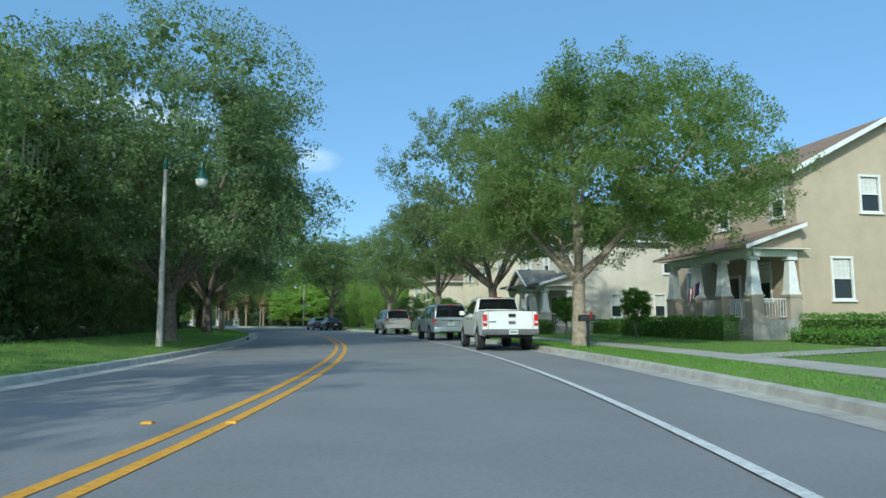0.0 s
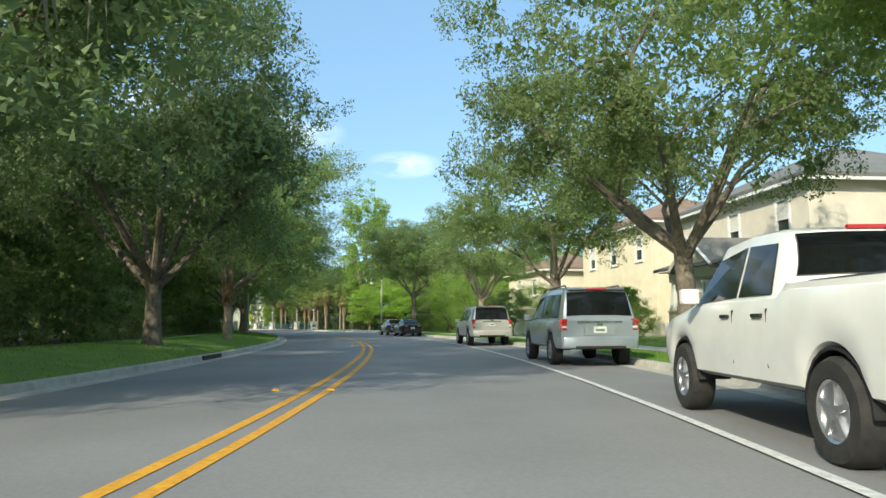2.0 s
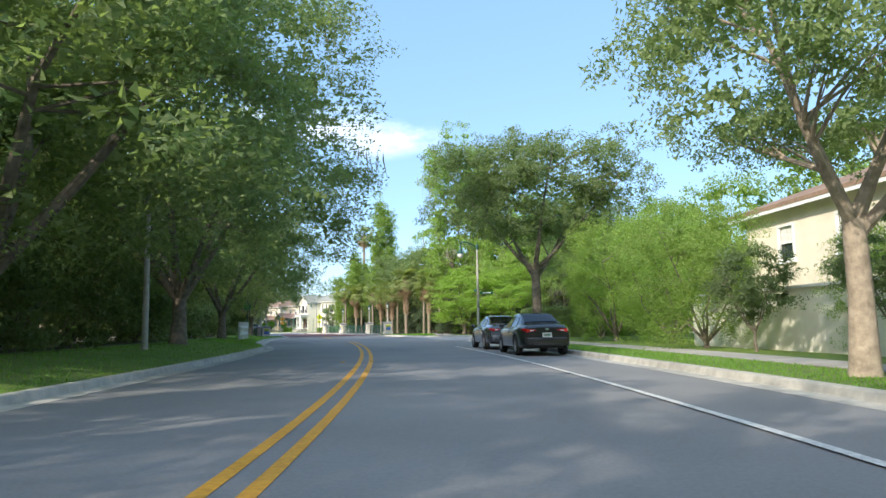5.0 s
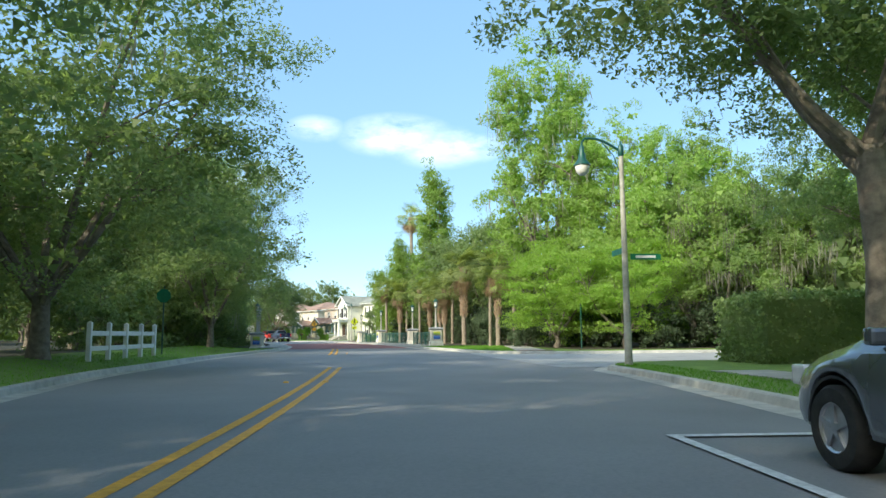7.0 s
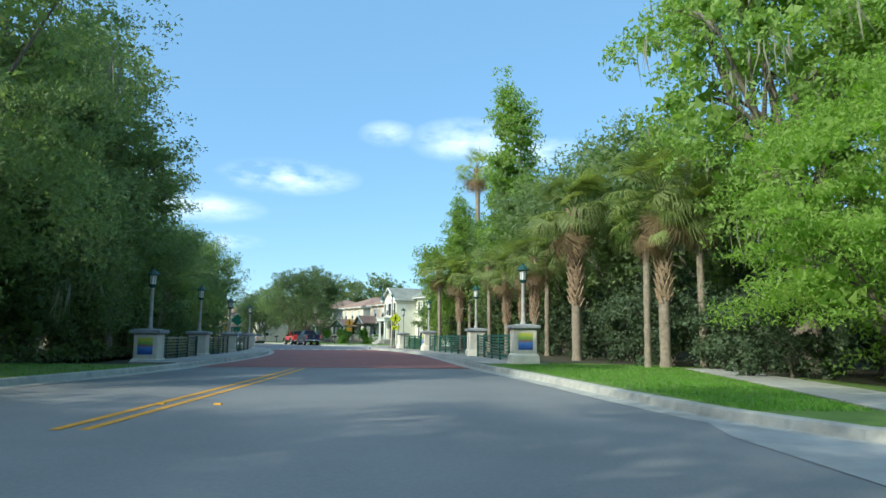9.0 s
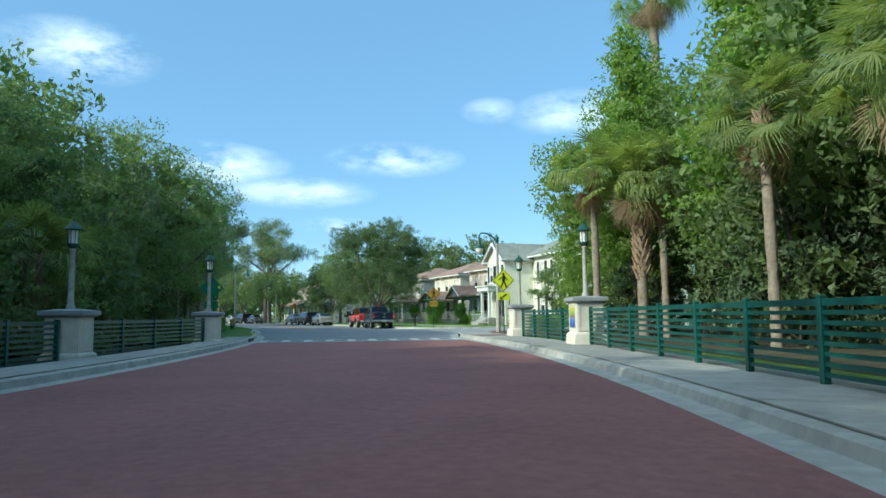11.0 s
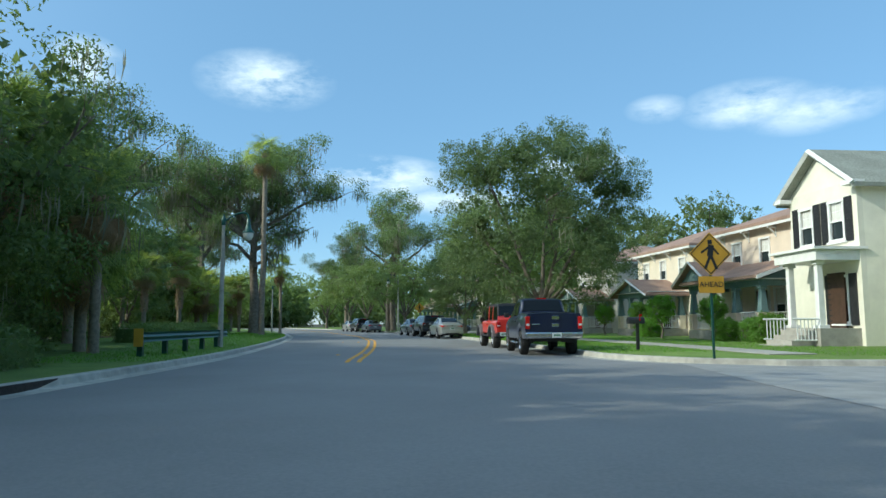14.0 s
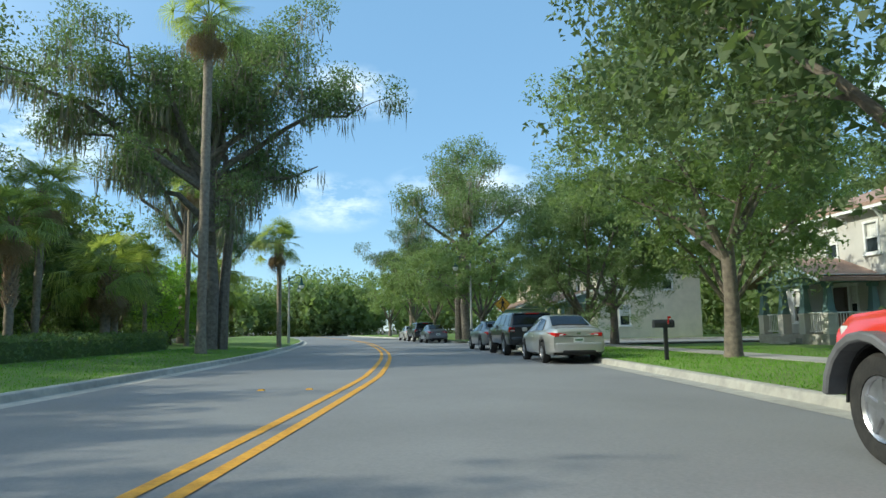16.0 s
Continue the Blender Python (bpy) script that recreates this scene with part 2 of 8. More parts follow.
CHROME = surface("chrome", (0.60, 0.60, 0.62), (0.75, 0.75, 0.77), 8.0, 0.14, 0.0, 60.0, metal=1.0)
ALLOY = surface("alloy_wheel", (0.42, 0.42, 0.43), (0.58, 0.58, 0.60), 8.0, 0.3, 0.0, 60.0, metal=0.9)
GLASS = glassy("tinted_glass", (0.006, 0.007, 0.008), 0.06)
PANE = glassy("window_pane", (0.03, 0.04, 0.045), 0.05)
BLIND = surface("window_blind", (0.55, 0.54, 0.50), (0.68, 0.67, 0.63), 5.0, 0.7, 0.0)
RED_LENS = surface("red_tail_lens", (0.42, 0.010, 0.012), (0.55, 0.02, 0.02), 8.0, 0.15, 0.0, coat=0.8)
CLEAR_LENS = surface("clear_lens", (0.6, 0.6, 0.6), (0.75, 0.75, 0.75), 8.0, 0.12, 0.0, coat=0.8)
PLATE = surface("number_plate", (0.55, 0.57, 0.55), (0.70, 0.72, 0.70), 9.0, 0.5, 0.0)
PLATE_BAR = surface("plate_bars", (0.10, 0.20, 0.12), (0.16, 0.26, 0.17), 9.0, 0.5, 0.0)
WHITE_PAINT = surface("white_trim_paint", (0.68, 0.68, 0.66), (0.80, 0.80, 0.78), 3.0, 0.55, 0.05, 60.0)
BLACK_SHUTTER = surface("black_shutter_paint", (0.015, 0.016, 0.018), (0.03, 0.03, 0.034), 6.0, 0.5, 0.05, 60.0)
SIGN_LIME = surface("lime_sign_face", (0.62, 0.70, 0.02), (0.70, 0.78, 0.03), 3.0, 0.45, 0.0)
SIGN_AMBER = surface("amber_sign_face", (0.48, 0.25, 0.02), (0.58, 0.32, 0.03), 3.0, 0.5, 0.0)
SIGN_BLACK = surface("sign_black", (0.012, 0.012, 0.012), (0.02, 0.02, 0.02), 5.0, 0.5, 0.0)
SIGN_GREEN = surface("street_sign_green", (0.01, 0.14, 0.07), (0.015, 0.18, 0.09), 4.0, 0.45, 0.0)
OPAL = surface("opal_globe", (0.75, 0.74, 0.70), (0.85, 0.84, 0.80), 3.0, 0.25, 0.0)


def paint(name, colour, metal=0.0, rough=0.3):
    lighter = tuple(min(1.0, c * 1.12 + 0.004) for c in colour)
    return surface(name, colour, lighter, 2.0, rough, 0.0, 60.0, metal=metal, coat=0.9)


def wall_paint(name, colour):
    return surface(name, tuple(c * 0.9 for c in colour), tuple(min(0.85, c * 1.06) for c in colour), 1.2, 0.85, 0.18, 110.0, big=0.1)


def tiles(name, colour):
    """Roof shingle colour; the courses themselves are built."""
    return surface(name, tuple(c * 0.75 for c in colour), tuple(c * 1.2 for c in colour), 14.0, 0.9, 0.3, 70.0, big=0.15)

# ---- building helpers ----


class Mesh:
    """Vertices and faces gathered for one mesh object."""

    def __init__(self):
        self.v, self.f = [], []

    def add(self, verts, faces, m=None):
        k = len(self.v)
        self.v += [tuple(m @ Vector(p)) for p in verts] if m else [tuple(p) for p in verts]
        self.f += [tuple(i + k for i in q) for q in faces]
        return self

    def box(self, x, y, z, sx, sy, sz, m=None):
        """A box by its middle and sizes."""
        a, b, c = sx / 2, sy / 2, sz / 2
        v = [(x + i * a, y + j * b, z + k * c) for k in (-1, 1) for j in (-1, 1) for i in (-1, 1)]
        return self.add(v, [(0, 2, 3, 1), (4, 5, 7, 6), (0, 1, 5, 4), (2, 6, 7, 3), (0, 4, 6, 2), (1, 3, 7, 5)], m)

    def taper(self, x, y, z0, z1, ax, ay, bx, by, m=None):
        """A box whose foot is ax by ay and whose top is bx by by."""
        v = [(x + i * ax / 2, y + j * ay / 2, z0) for j in (-1, 1) for i in (-1, 1)] + [(x + i * bx / 2, y + j * by / 2, z1) for j in (-1, 1) for i in (-1, 1)]
        return self.add(v, [(0, 2, 3, 1), (4, 5, 7, 6), (0, 1, 5, 4), (2, 6, 7, 3), (0, 4, 6, 2), (1, 3, 7, 5)], m)

    def lathe(self, prof, n=12, m=None):
        """Turn a profile of (radius, height) round the z axis."""
        v, f = [], []
        for r, z in prof:
            v += [(r * cos(2 * pi * i / n), r * sin(2 * pi * i / n), z) for i in range(n)]
        for j in range(len(prof) - 1):
            f += [(j * n + i, j * n + (i + 1) % n, (j + 1) * n + (i + 1) % n, (j + 1) * n + i) for i in range(n)]
        f += [tuple(range(n - 1, -1, -1)), tuple(range((len(prof) - 1) * n, len(prof) * n))]
        return self.add(v, f, m)

    def tube(self, pts, radii, n=8, m=None):
        """A tube along points."""
        pts = [Vector(p) for p in pts]
        v, f = [], []
        side = None
        for i, p in enumerate(pts):
            d = (pts[min(i + 1, len(pts) - 1)] - pts[max(i - 1, 0)]).normalized()
            ref = side if side is not None else (Vector((1, 0, 0)) if abs(d.x) < 0.8 else Vector((0, 1, 0)))
            a = (ref - d * ref.dot(d)).normalized()
            side, b = a, d.cross(a)
            r = radii[i] if hasattr(radii, "__len__") else radii
            v += [tuple(p + (a * cos(2 * pi * k / n) + b * sin(2 * pi * k / n)) * r) for k in range(n)]
        for j in range(len(pts) - 1):
            f += [(j * n + k, j * n + (k + 1) % n, (j + 1) * n + (k + 1) % n, (j + 1) * n + k) for k in range(n)]
        f += [tuple(range(n - 1, -1, -1)), tuple(range((len(pts) - 1) * n, len(pts) * n))]
        return self.add(v, f, m)

    def slab(self, outline, lo, hi, axis="z", m=None):
        """A plate: an outline in a plane, given depth along the axis."""
        n = len(outline)
        put = {"z": lambda a, b, c: (a, b, c), "x": lambda a, b, c: (c, a, b), "y": lambda a, b, c: (a, c, b)}[axis]
        v = [put(a, b, lo) for a, b in outline] + [put(a, b, hi) for a, b in outline]
        f = [tuple(range(n - 1, -1, -1)), tuple(range(n, 2 * n))] + [(i, (i + 1) % n, n + (i + 1) % n, n + i) for i in range(n)]
        return self.add(v, f, m)

    def data(self, name, material, smooth=False, bevel=0.0, seg=2):
        me = bpy.data.meshes.new(name)
        me.from_pydata(self.v, [], self.f)
        bm = bmesh.new()
        bm.from_mesh(me)
        bmesh.ops.recalc_face_normals(bm, faces=bm.faces)
        if bevel:
            bmesh.ops.bevel(bm, geom=[e for e in bm.edges if len(e.link_faces) == 2 and e.calc_face_angle(0) > 0.35], offset=bevel, segments=seg, profile=0.6, affect="EDGES", clamp_overlap=True)
        bm.to_mesh(me)
        bm.free()
        if smooth:
            me.shade_smooth()
            me.set_sharp_from_angle(angle=radians(38))
        me.materials.append(material)
        return me


def part(name, mesh, material, parent=None, label="", smooth=False, bevel=0.0, seg=2, m=None):
    """Link a mesh as one object, under a thing or a part."""
    ob = new(name, mesh.data(name, material, smooth, bevel, seg) if isinstance(mesh, Mesh) else mesh)
    ob.parent = parent
    if m is not None:
        ob.matrix_basis = m
    return tagged(ob, label)


def thing(name, label, category, m, group="", kind=""):
    ob = new(name)
    ob.empty_display_size = 0.3
    ob.matrix_basis = m
    return tagged(ob, label, category, group, kind)


def setting(name, mesh, material, label, smooth=False, category=""):
    return tagged(part(name, mesh, material, None, "", smooth), label, category, "", "structure")


# ---- the road's line ----


def spline(pts, step=2.0):
    """A smooth line through points, resampled at even steps; returns points."""
    out = []
    p = [Vector(q).to_2d() for q in pts]
    p = [p[0] * 2 - p[1]] + p + [p[-1] * 2 - p[-2]]
    for i in range(1, len(p) - 2):
        a, b, c, d = p[i - 1], p[i], p[i + 1], p[i + 2]
        n = 8
        for k in range(n):
            u = k / n
            out.append(0.5 * ((2 * b) + (c - a) * u + (2 * a - 5 * b + 4 * c - d) * u * u + (3 * b - a - 3 * c + d) * u ** 3))
    out.append(p[-2])
    return out


LINE = spline(MIDDLE)
back = (LINE[0] - LINE[1]).normalized()
LINE = [LINE[0] + back * 2.0 * k for k in range(40, 0, -1)] + LINE
STATION = [0.0]
for a, b in zip(LINE, LINE[1:]):
    STATION.append(STATION[-1] + (b - a).length)
START = STATION[40] + 40.0
STATION = [s - START for s in STATION]
_s = np.array(STATION)
_x, _y = np.array([p.x for p in LINE]), np.array([p.y for p in LINE])


def heading(s):
    e = 2.0
    return Vector((float(np.interp(s + e, _s, _x) - np.interp(s - e, _s, _x)), float(np.interp(s + e, _s, _y) - np.interp(s - e, _s, _y)))).normalized()


def at(s, d):
    """Metres along the road and to the right of its middle line, as a place on the plan."""
    t = heading(s)
    return float(np.interp(s, _s, _x)) + d * t.y, float(np.interp(s, _s, _y)) - d * t.x


def stand(s, d, z=0.0, turn=0.0):
    """The pose of a thing whose +y runs along the road."""
    x, y = at(s, d)
    t = heading(s)
    return pose(x, y, z + lift(s, d), 0, 0, degrees(atan2(t.y, t.x)) - 90 + turn)


def lift(s, d):
    """How far the grass bank on the woodland side rises above the kerb."""
    if d > -4.2:
        return 0.0
    share = float(np.interp(s, (122, 131, 200, 207), (1.0, 0.0, 0.0, 0.5)))
    return 0.125 * share * min(2.6, max(0.0, LEFT(s) - 0.35 - d)) if share else 0.0


def steps(a, b, step=2.0):
    n = max(1, ceil((b - a) / step))
    return [a + (b - a) * i / n for i in range(n + 1)]


def ribbon(s0, s1, edges, zs, step=2.0):
    """A strip along the road; edges: offsets, numbers or functions of s; zs: their heights."""
    g = Mesh()
    rows = steps(s0, s1, step)
    n = len(edges)
    for s in rows:
        for e, z in zip(edges, zs):
            o = e(s) if callable(e) else e
            x, y = at(s, o)
            g.v.append((x, y, z + lift(s, o)))
    for i in range(len(rows) - 1):
        for k in range(n - 1):
            g.f.append((i * n + k, i * n + k + 1, (i + 1) * n + k + 1, (i + 1) * n + k))
    return g


def along(table):
    """A smooth function of s from a table of (s, value)."""
    a, b = [t[0] for t in table], [t[1] for t in table]

    def f(s):
        return float(np.mean([np.interp(s + k, a, b) for k in (-2, -1, 0, 1, 2)]))
    return f


LEFT = along([(-120, -4.4), (90, -4.5), (99, -5.9), (112, -6.0), (122, -5.1), (130, -4.3), (138, -4.1), (168, -4.1), (176, -4.2), (184, -4.6), (195, -4.1), (400, -4.3)])
RIGHT = along([(-120, 7.1), (88, 7.2), (96, 7.9), (103, 8.4), (112, 8.4), (117, 7.6), (122, 7.1), (128, 6.5), (134, 5.75), (142, 5.5), (160, 5.45), (168, 5.35), (172, 5.6), (174.2, 6.0), (177, 7.0), (190, 7.4), (230, 7.8), (400, 7.8)])
TURF = 0.15

# ---- ground, road, kerbs ----


def sweep(pts, profile):
    """Draw a profile of (distance to the right, height) along a plan line."""
    g = Mesh()
    pts = [Vector(p).to_2d() for p in pts]
    n = len(profile)
    for i, p in enumerate(pts):
        d = (pts[min(i + 1, len(pts) - 1)] - pts[max(i - 1, 0)]).normalized()
        r = Vector((d.y, -d.x))
        g.v += [(p.x + r.x * o, p.y + r.y * o, z) for o, z in profile]
    for i in range(len(pts) - 1):
        g.f += [(i * n + k, i * n + k + 1, (i + 1) * n + k + 1, (i + 1) * n + k) for k in range(n - 1)]
    return g


def area(outline, z):
    """A level sheet from an outline in road measure."""
    g = Mesh()
    return g.add([(*at(s, d), z) for s, d in outline], [tuple(range(len(outline)))])


disc = Mesh()
disc.add([(1400 * cos(i * pi / 24) - 60, 1400 * sin(i * pi / 24) + 100, -0.04) for i in range(48)], [tuple(range(48))])
setting("ground", disc, EARTH, "bare brown earth under grass and woodland, reaching the horizon")
ROAD_END = 352
setting("road", ribbon(-110, ROAD_END, [lambda s: LEFT(s) - 0.02, -2.2, 0.0, 2.4, 4.8, lambda s: RIGHT(s) + 0.02], [0.0, 0.012, 0.02, 0.016, 0.008, 0.0], 2.0), ASPHALT, "grey worn asphalt road with a double yellow line")

setting("road_edge", area([(99.8, 5.0), (120, 5.0), (120, 6.9), (117, 8.0), (101.8, 8.6)], 0.005), ASPHALT, "worn asphalt edge at a side street")
setting("road_edge", area([(173.6, 5.0), (195, 5.0), (195, 8.0), (191.5, 9.2), (177.8, 9.2), (175, 6.6)], 0.005), ASPHALT, "worn asphalt edge at a side street")
# pale side streets
setting("side_street", area([(101.4, 7.3), (104, 7.1), (110.6, 6.9), (116.8, 6.95), (118.5, 7.3), (116.2, 8.2), (115.1, 9.6), (114.6, 12), (114.8, 75), (102.0, 75), (101.4, 12)], 0.012), CREST, "pale concrete side street between grass corners")
setting("side_street_2", area([(177.5, 7.1), (178.6, 7.25), (181.4, 7.25), (186, 7.6), (191, 8.4), (192.4, 8.6), (190.2, 12), (190.5, 70), (177.5, 70), (177, 10)], 0.012), CREST, "pale grey side street beside the houses")
setting("side_street_3", area([(238, 7.5), (252, 7.5), (251, 12), (251, 60), (240, 60), (240, 12)], 0.026), ASPHALT, "grey asphalt side street")

KERB_PROFILE = [(-0.42, 0.006), (-0.05, 0.010), (-0.03, 0.02), (0.0, 0.135), (0.03, 0.156), (0.17, 0.158), (0.18, 0.10)]


def right_line(a, b):
    return [at(s, RIGHT(s)) for s in steps(a, b, 2.0)]


def plan(pairs):
    return [at(s, d) for s, d in pairs]


RIGHT_KERBS = [
    right_line(-110, 97) + plan([(99.5, 8.05), (101, 8.7), (102, 10.0), (102.4, 12), (102.6, 75)]),
    plan([(114.8, 75), (114.6, 13), (114.8, 11), (115.4, 9.4), (116.5, 8.25), (118.6, 7.55)]) + right_line(121.5, 172) + plan([(174.2, 6.05), (175.7, 6.45), (177.0, 7.05), (177.9, 8.2), (178.5, 10), (178.7, 13), (178.8, 70)]),
    plan([(190.4, 70), (190.2, 13), (190.6, 10.6), (191.8, 8.9), (193.4, 7.9)]) + right_line(195, 235) + plan([(238, 8.4), (239.6, 10.5), (240, 60)]),
    plan([(251, 60), (251.3, 10.6), (253, 8.5)]) + right_line(256, ROAD_END)]
for line in RIGHT_KERBS:
    setting("kerb", sweep(line, KERB_PROFILE), KERB, "weathered pale concrete kerb and gutter")
setting("kerb", sweep([at(s, LEFT(s)) for s in reversed(steps(-110, ROAD_END, 2.0))], KERB_PROFILE), KERB, "weathered pale concrete kerb and gutter")
setting("painted_kerb", sweep([at(s, LEFT(s)) for s in reversed(steps(175, 184, 1.0))], [(-0.035, 0.03), (-0.004, 0.139), (0.03, 0.161), (0.16, 0.163)]), KERB_YELLOW, "kerb face painted yellow, worn")

# lawns and verges
FAR = 62.0
VERGES = [("verge", ribbon(-110, 96, [lambda s: RIGHT(s) + 0.12, 12, 20, 40, FAR], [TURF] * 5, 3.0)),
          ("verge", area([(96, 8.02), (99.5, 8.2), (101, 8.85), (101.9, 10.1), (102.3, 12), (102.5, FAR), (96, FAR)], TURF)),
          ("verge", area([(114.95, FAR), (114.75, 13), (114.95, 11), (115.5, 9.5), (116.6, 8.36), (118.6, 7.68), (121, 7.3), (124, FAR)], TURF)),
          ("verge", ribbon(121, 173, [lambda s: RIGHT(s) + 0.12, 9, 14, 30, FAR], [TURF] * 5, 3.0)),
          ("verge", area([(173, 5.95), (174.2, 6.17), (175.6, 6.57), (176.9, 7.18), (177.78, 8.3), (178.35, 10), (178.55, 13), (178.65, FAR), (173, FAR)], TURF)),
          ("verge", area([(190.5, FAR), (190.3, 13), (190.8, 10.5), (192, 8.9), (195, 7.7), (198, 7.75), (198, FAR)], TURF)),
          ("verge", ribbon(198, 235, [lambda s: RIGHT(s) + 0.12, 12, 20, 40, FAR], [TURF] * 5, 3.0)),
          ("verge", ribbon(253, ROAD_END, [lambda s: RIGHT(s) + 0.12, 12, 20, 40, FAR], [TURF] * 5, 4.0))]
for name, g in VERGES:
    setting(name, g, LAWN, "mown green lawn beside the kerb")
setting("verge", ribbon(-110, 132, [-9.6, lambda s: LEFT(s) - 2.95, lambda s: LEFT(s) - 1.6, lambda s: LEFT(s) - 0.35, lambda s: LEFT(s) - 0.12], [TURF] * 5, 3.0), LAWN, "mown green grass verge beside the woods")
setting("verge", ribbon(168, ROAD_END, [-14, -9, lambda s: LEFT(s) - 2.95, lambda s: LEFT(s) - 1.6, lambda s: LEFT(s) - 0.35, lambda s: LEFT(s) - 0.12], [TURF] * 6, 3.0), LAWN, "mown green grass verge beside a hedge")
setting("woodland_floor", ribbon(-110, ROAD_END, [-70, -30, -9.0], [0.10, 0.12, 0.13], 6.0), EARTH, "dark leaf litter under the trees")
setting("woodland_floor", ribbon(117.5, 172, [lambda s: 8.6 + 4.6 * min(1, max(0, (136 - s) / 3)), 20, 60], [0.16, 0.17, 0.15], 4.0), EARTH, "dark leaf litter under the palms")

# pavements of single slabs
SLABS = []


def pavement(s0, s1, d0, d1, length=1.5, label="pale concrete pavement slabs beside the lawn", z=TURF + 0.025):
    base = ribbon(s0, s1, [d0, d1], [z - 0.018] * 2, 3.0)
    p = setting("pavement", base, JOINT, label)
    for s in np.arange(s0, s1 - length * 0.5, length):
        SLABS.append((p, s, min(s + length, s1), d0, d1, z))
    return p


pavement(-12, 96, lambda s: 9.3, lambda s: 10.7)
pavement(193, 236, lambda s: 11.6, lambda s: 13.0)
pavement(116.6, 131, lambda s: 9.2 + (s - 115.8) * 0.19, lambda s: 10.9 + (s - 115.8) * 0.17)
pavement(134, 172, lambda s: RIGHT(s) + 0.2, lambda s: 8.5 - (s - 134) * 0.04, 3.0, "wide concrete bridge pavement")
pavement(133, 172, lambda s: -6.0 + (s - 133) * 0.02, lambda s: LEFT(s) - 0.2, 3.0, "wide concrete bridge pavement")
setting("garden_path", area([(15.5, 10.7), (16.9, 10.7), (20.5, 17.6), (19.0, 17.6)], TURF + 0.02), CONCRETE, "pale concrete garden path across the lawn")
setting("tactile_strip", area([(115.8, 9.4), (116.6, 9.5), (116.3, 11.3), (115.3, 11.0)], TURF + 0.035), BRICK, "red tactile paving at a crossing")
setting("tactile_strip", area([(167.9, 5.62), (169.2, 5.66), (169.2, 6.95), (167.9, 6.95)], TURF + 0.032), BRICK, "red tactile paving at a crossing")
setting("corner_ramp", area([(171.9, 5.74), (174.1, 6.2), (175.6, 6.6), (176.8, 7.2), (177.7, 8.4), (178.0, 10.5), (177.4, 10.5), (176.6, 9.0), (175.5, 8.1), (173.5, 7.7), (171.0, 7.5), (169.6, 7.6), (169.6, 6.98), (171.9, 6.98)], TURF + 0.010), CONCRETE, "pale concrete corner ramp")
setting("mulch_bed", area([(175.5, 8.1), (176.6, 9.0), (177.4, 10.5), (177.6, 22), (169.4, 22), (169.4, 7.62), (171.0, 7.5), (173.5, 7.7)], TURF + 0.022), MULCH, "reddish bark mulch bed at the corner")

# painted lines
MARK = 0.026


def line(name, s0, s1, d, w, material, label, z=MARK):
    def off(s):
        return d + (min(1.1, max(0.0, (s - 195) * 0.05)) if d < 2 else 0.0)
    return setting(name, ribbon(s0, s1, [lambda s: off(s) - w / 2, lambda s: off(s) + w / 2], [z, z], 1.5), material, label)


for a, b, mid in ((-90, 103, 0.24), (117.0, 132.6, -0.33), (193.5, ROAD_END, 0.24)):
    for d in (-0.16, 0.16):
        line("yellow_line", a, b, d + mid, 0.13, YELLOW, "solid yellow line, half of a double centre line")
line("white_line", -90, 87.2, 4.78, 0.12, WHITE_LINE, "solid white parking lane line")
setting("white_line", area([(87.2, 4.72), (87.35, 4.72), (87.35, 7.1), (87.2, 7.1)], MARK), WHITE_LINE, "white end line of the parking lane")
for a in (168.3, 170.35):
    setting("crossing_line", area([(a, -4.0), (a + 0.2, -4.0), (a + 0.2, 5.0), (a, 5.0)], MARK), WHITE_LINE, "white edge line of the crossing")
for k in range(10):
    d = -3.7 + 0.93 * k
    setting("crossing_bar", area([(168.5, d), (170.35, d + 0.05), (170.35, d + 0.4), (168.5, d + 0.35)], MARK - 0.002), WHITE_LINE, "white bar of a ladder crossing")
setting("stop_bar", area([(181.2, 7.3), (181.32, 7.3), (181.5, 8.7), (181.38, 8.7)], MARK), WHITE_LINE, "short worn white mark on the side street")
setting("stop_bar", area([(175.0, -0.2), (175.12, -0.2), (175.12, 1.3), (175.0, 1.3)], MARK), WHITE_LINE, "short worn white road mark")
for s in (7, 30, 52, 74, 96, 120, 198, 214):
    for d in (-0.42, 0.44):
        part_m = stand(s, d, 0.02)
        tagged(part("road_stud", Mesh().taper(0, 0, 0, 0.025, 0.13, 0.11, 0.09, 0.06), YELLOW, None, "", m=part_m), "small amber reflective road stud", "road stud", "road studs")
for s, d in ((41.1, LEFT(41.1)), (186, LEFT(186)), (170, LEFT(170))):
    tagged(part("storm_drain", Mesh().box(0, 0, 0, 0.12, 2.2, 0.13), IRON, None, m=stand(s, d - 0.012, 0.075)), "dark slot of a storm drain in the kerb", "storm drain", "storm drains")
tagged(part("storm_drain", Mesh().box(0, 0, 0, 0.12, 1.6, 0.13), IRON, None, m=stand(173.0, RIGHT(173.0) + 0.012, 0.075, -12)), "dark slot of a storm drain in the kerb", "storm drain", "storm drains")
setting("bridge_deck", ribbon(133.3, 167.4, [lambda s: LEFT(s) + 0.4, 0.0, lambda s: RIGHT(s) - 0.4], [0.022, 0.03, 0.022], 2.0), BRICK, "dull red paved bridge deck")

# ---- trees, palms, shrubs ----
rng = np.random.default_rng(7)


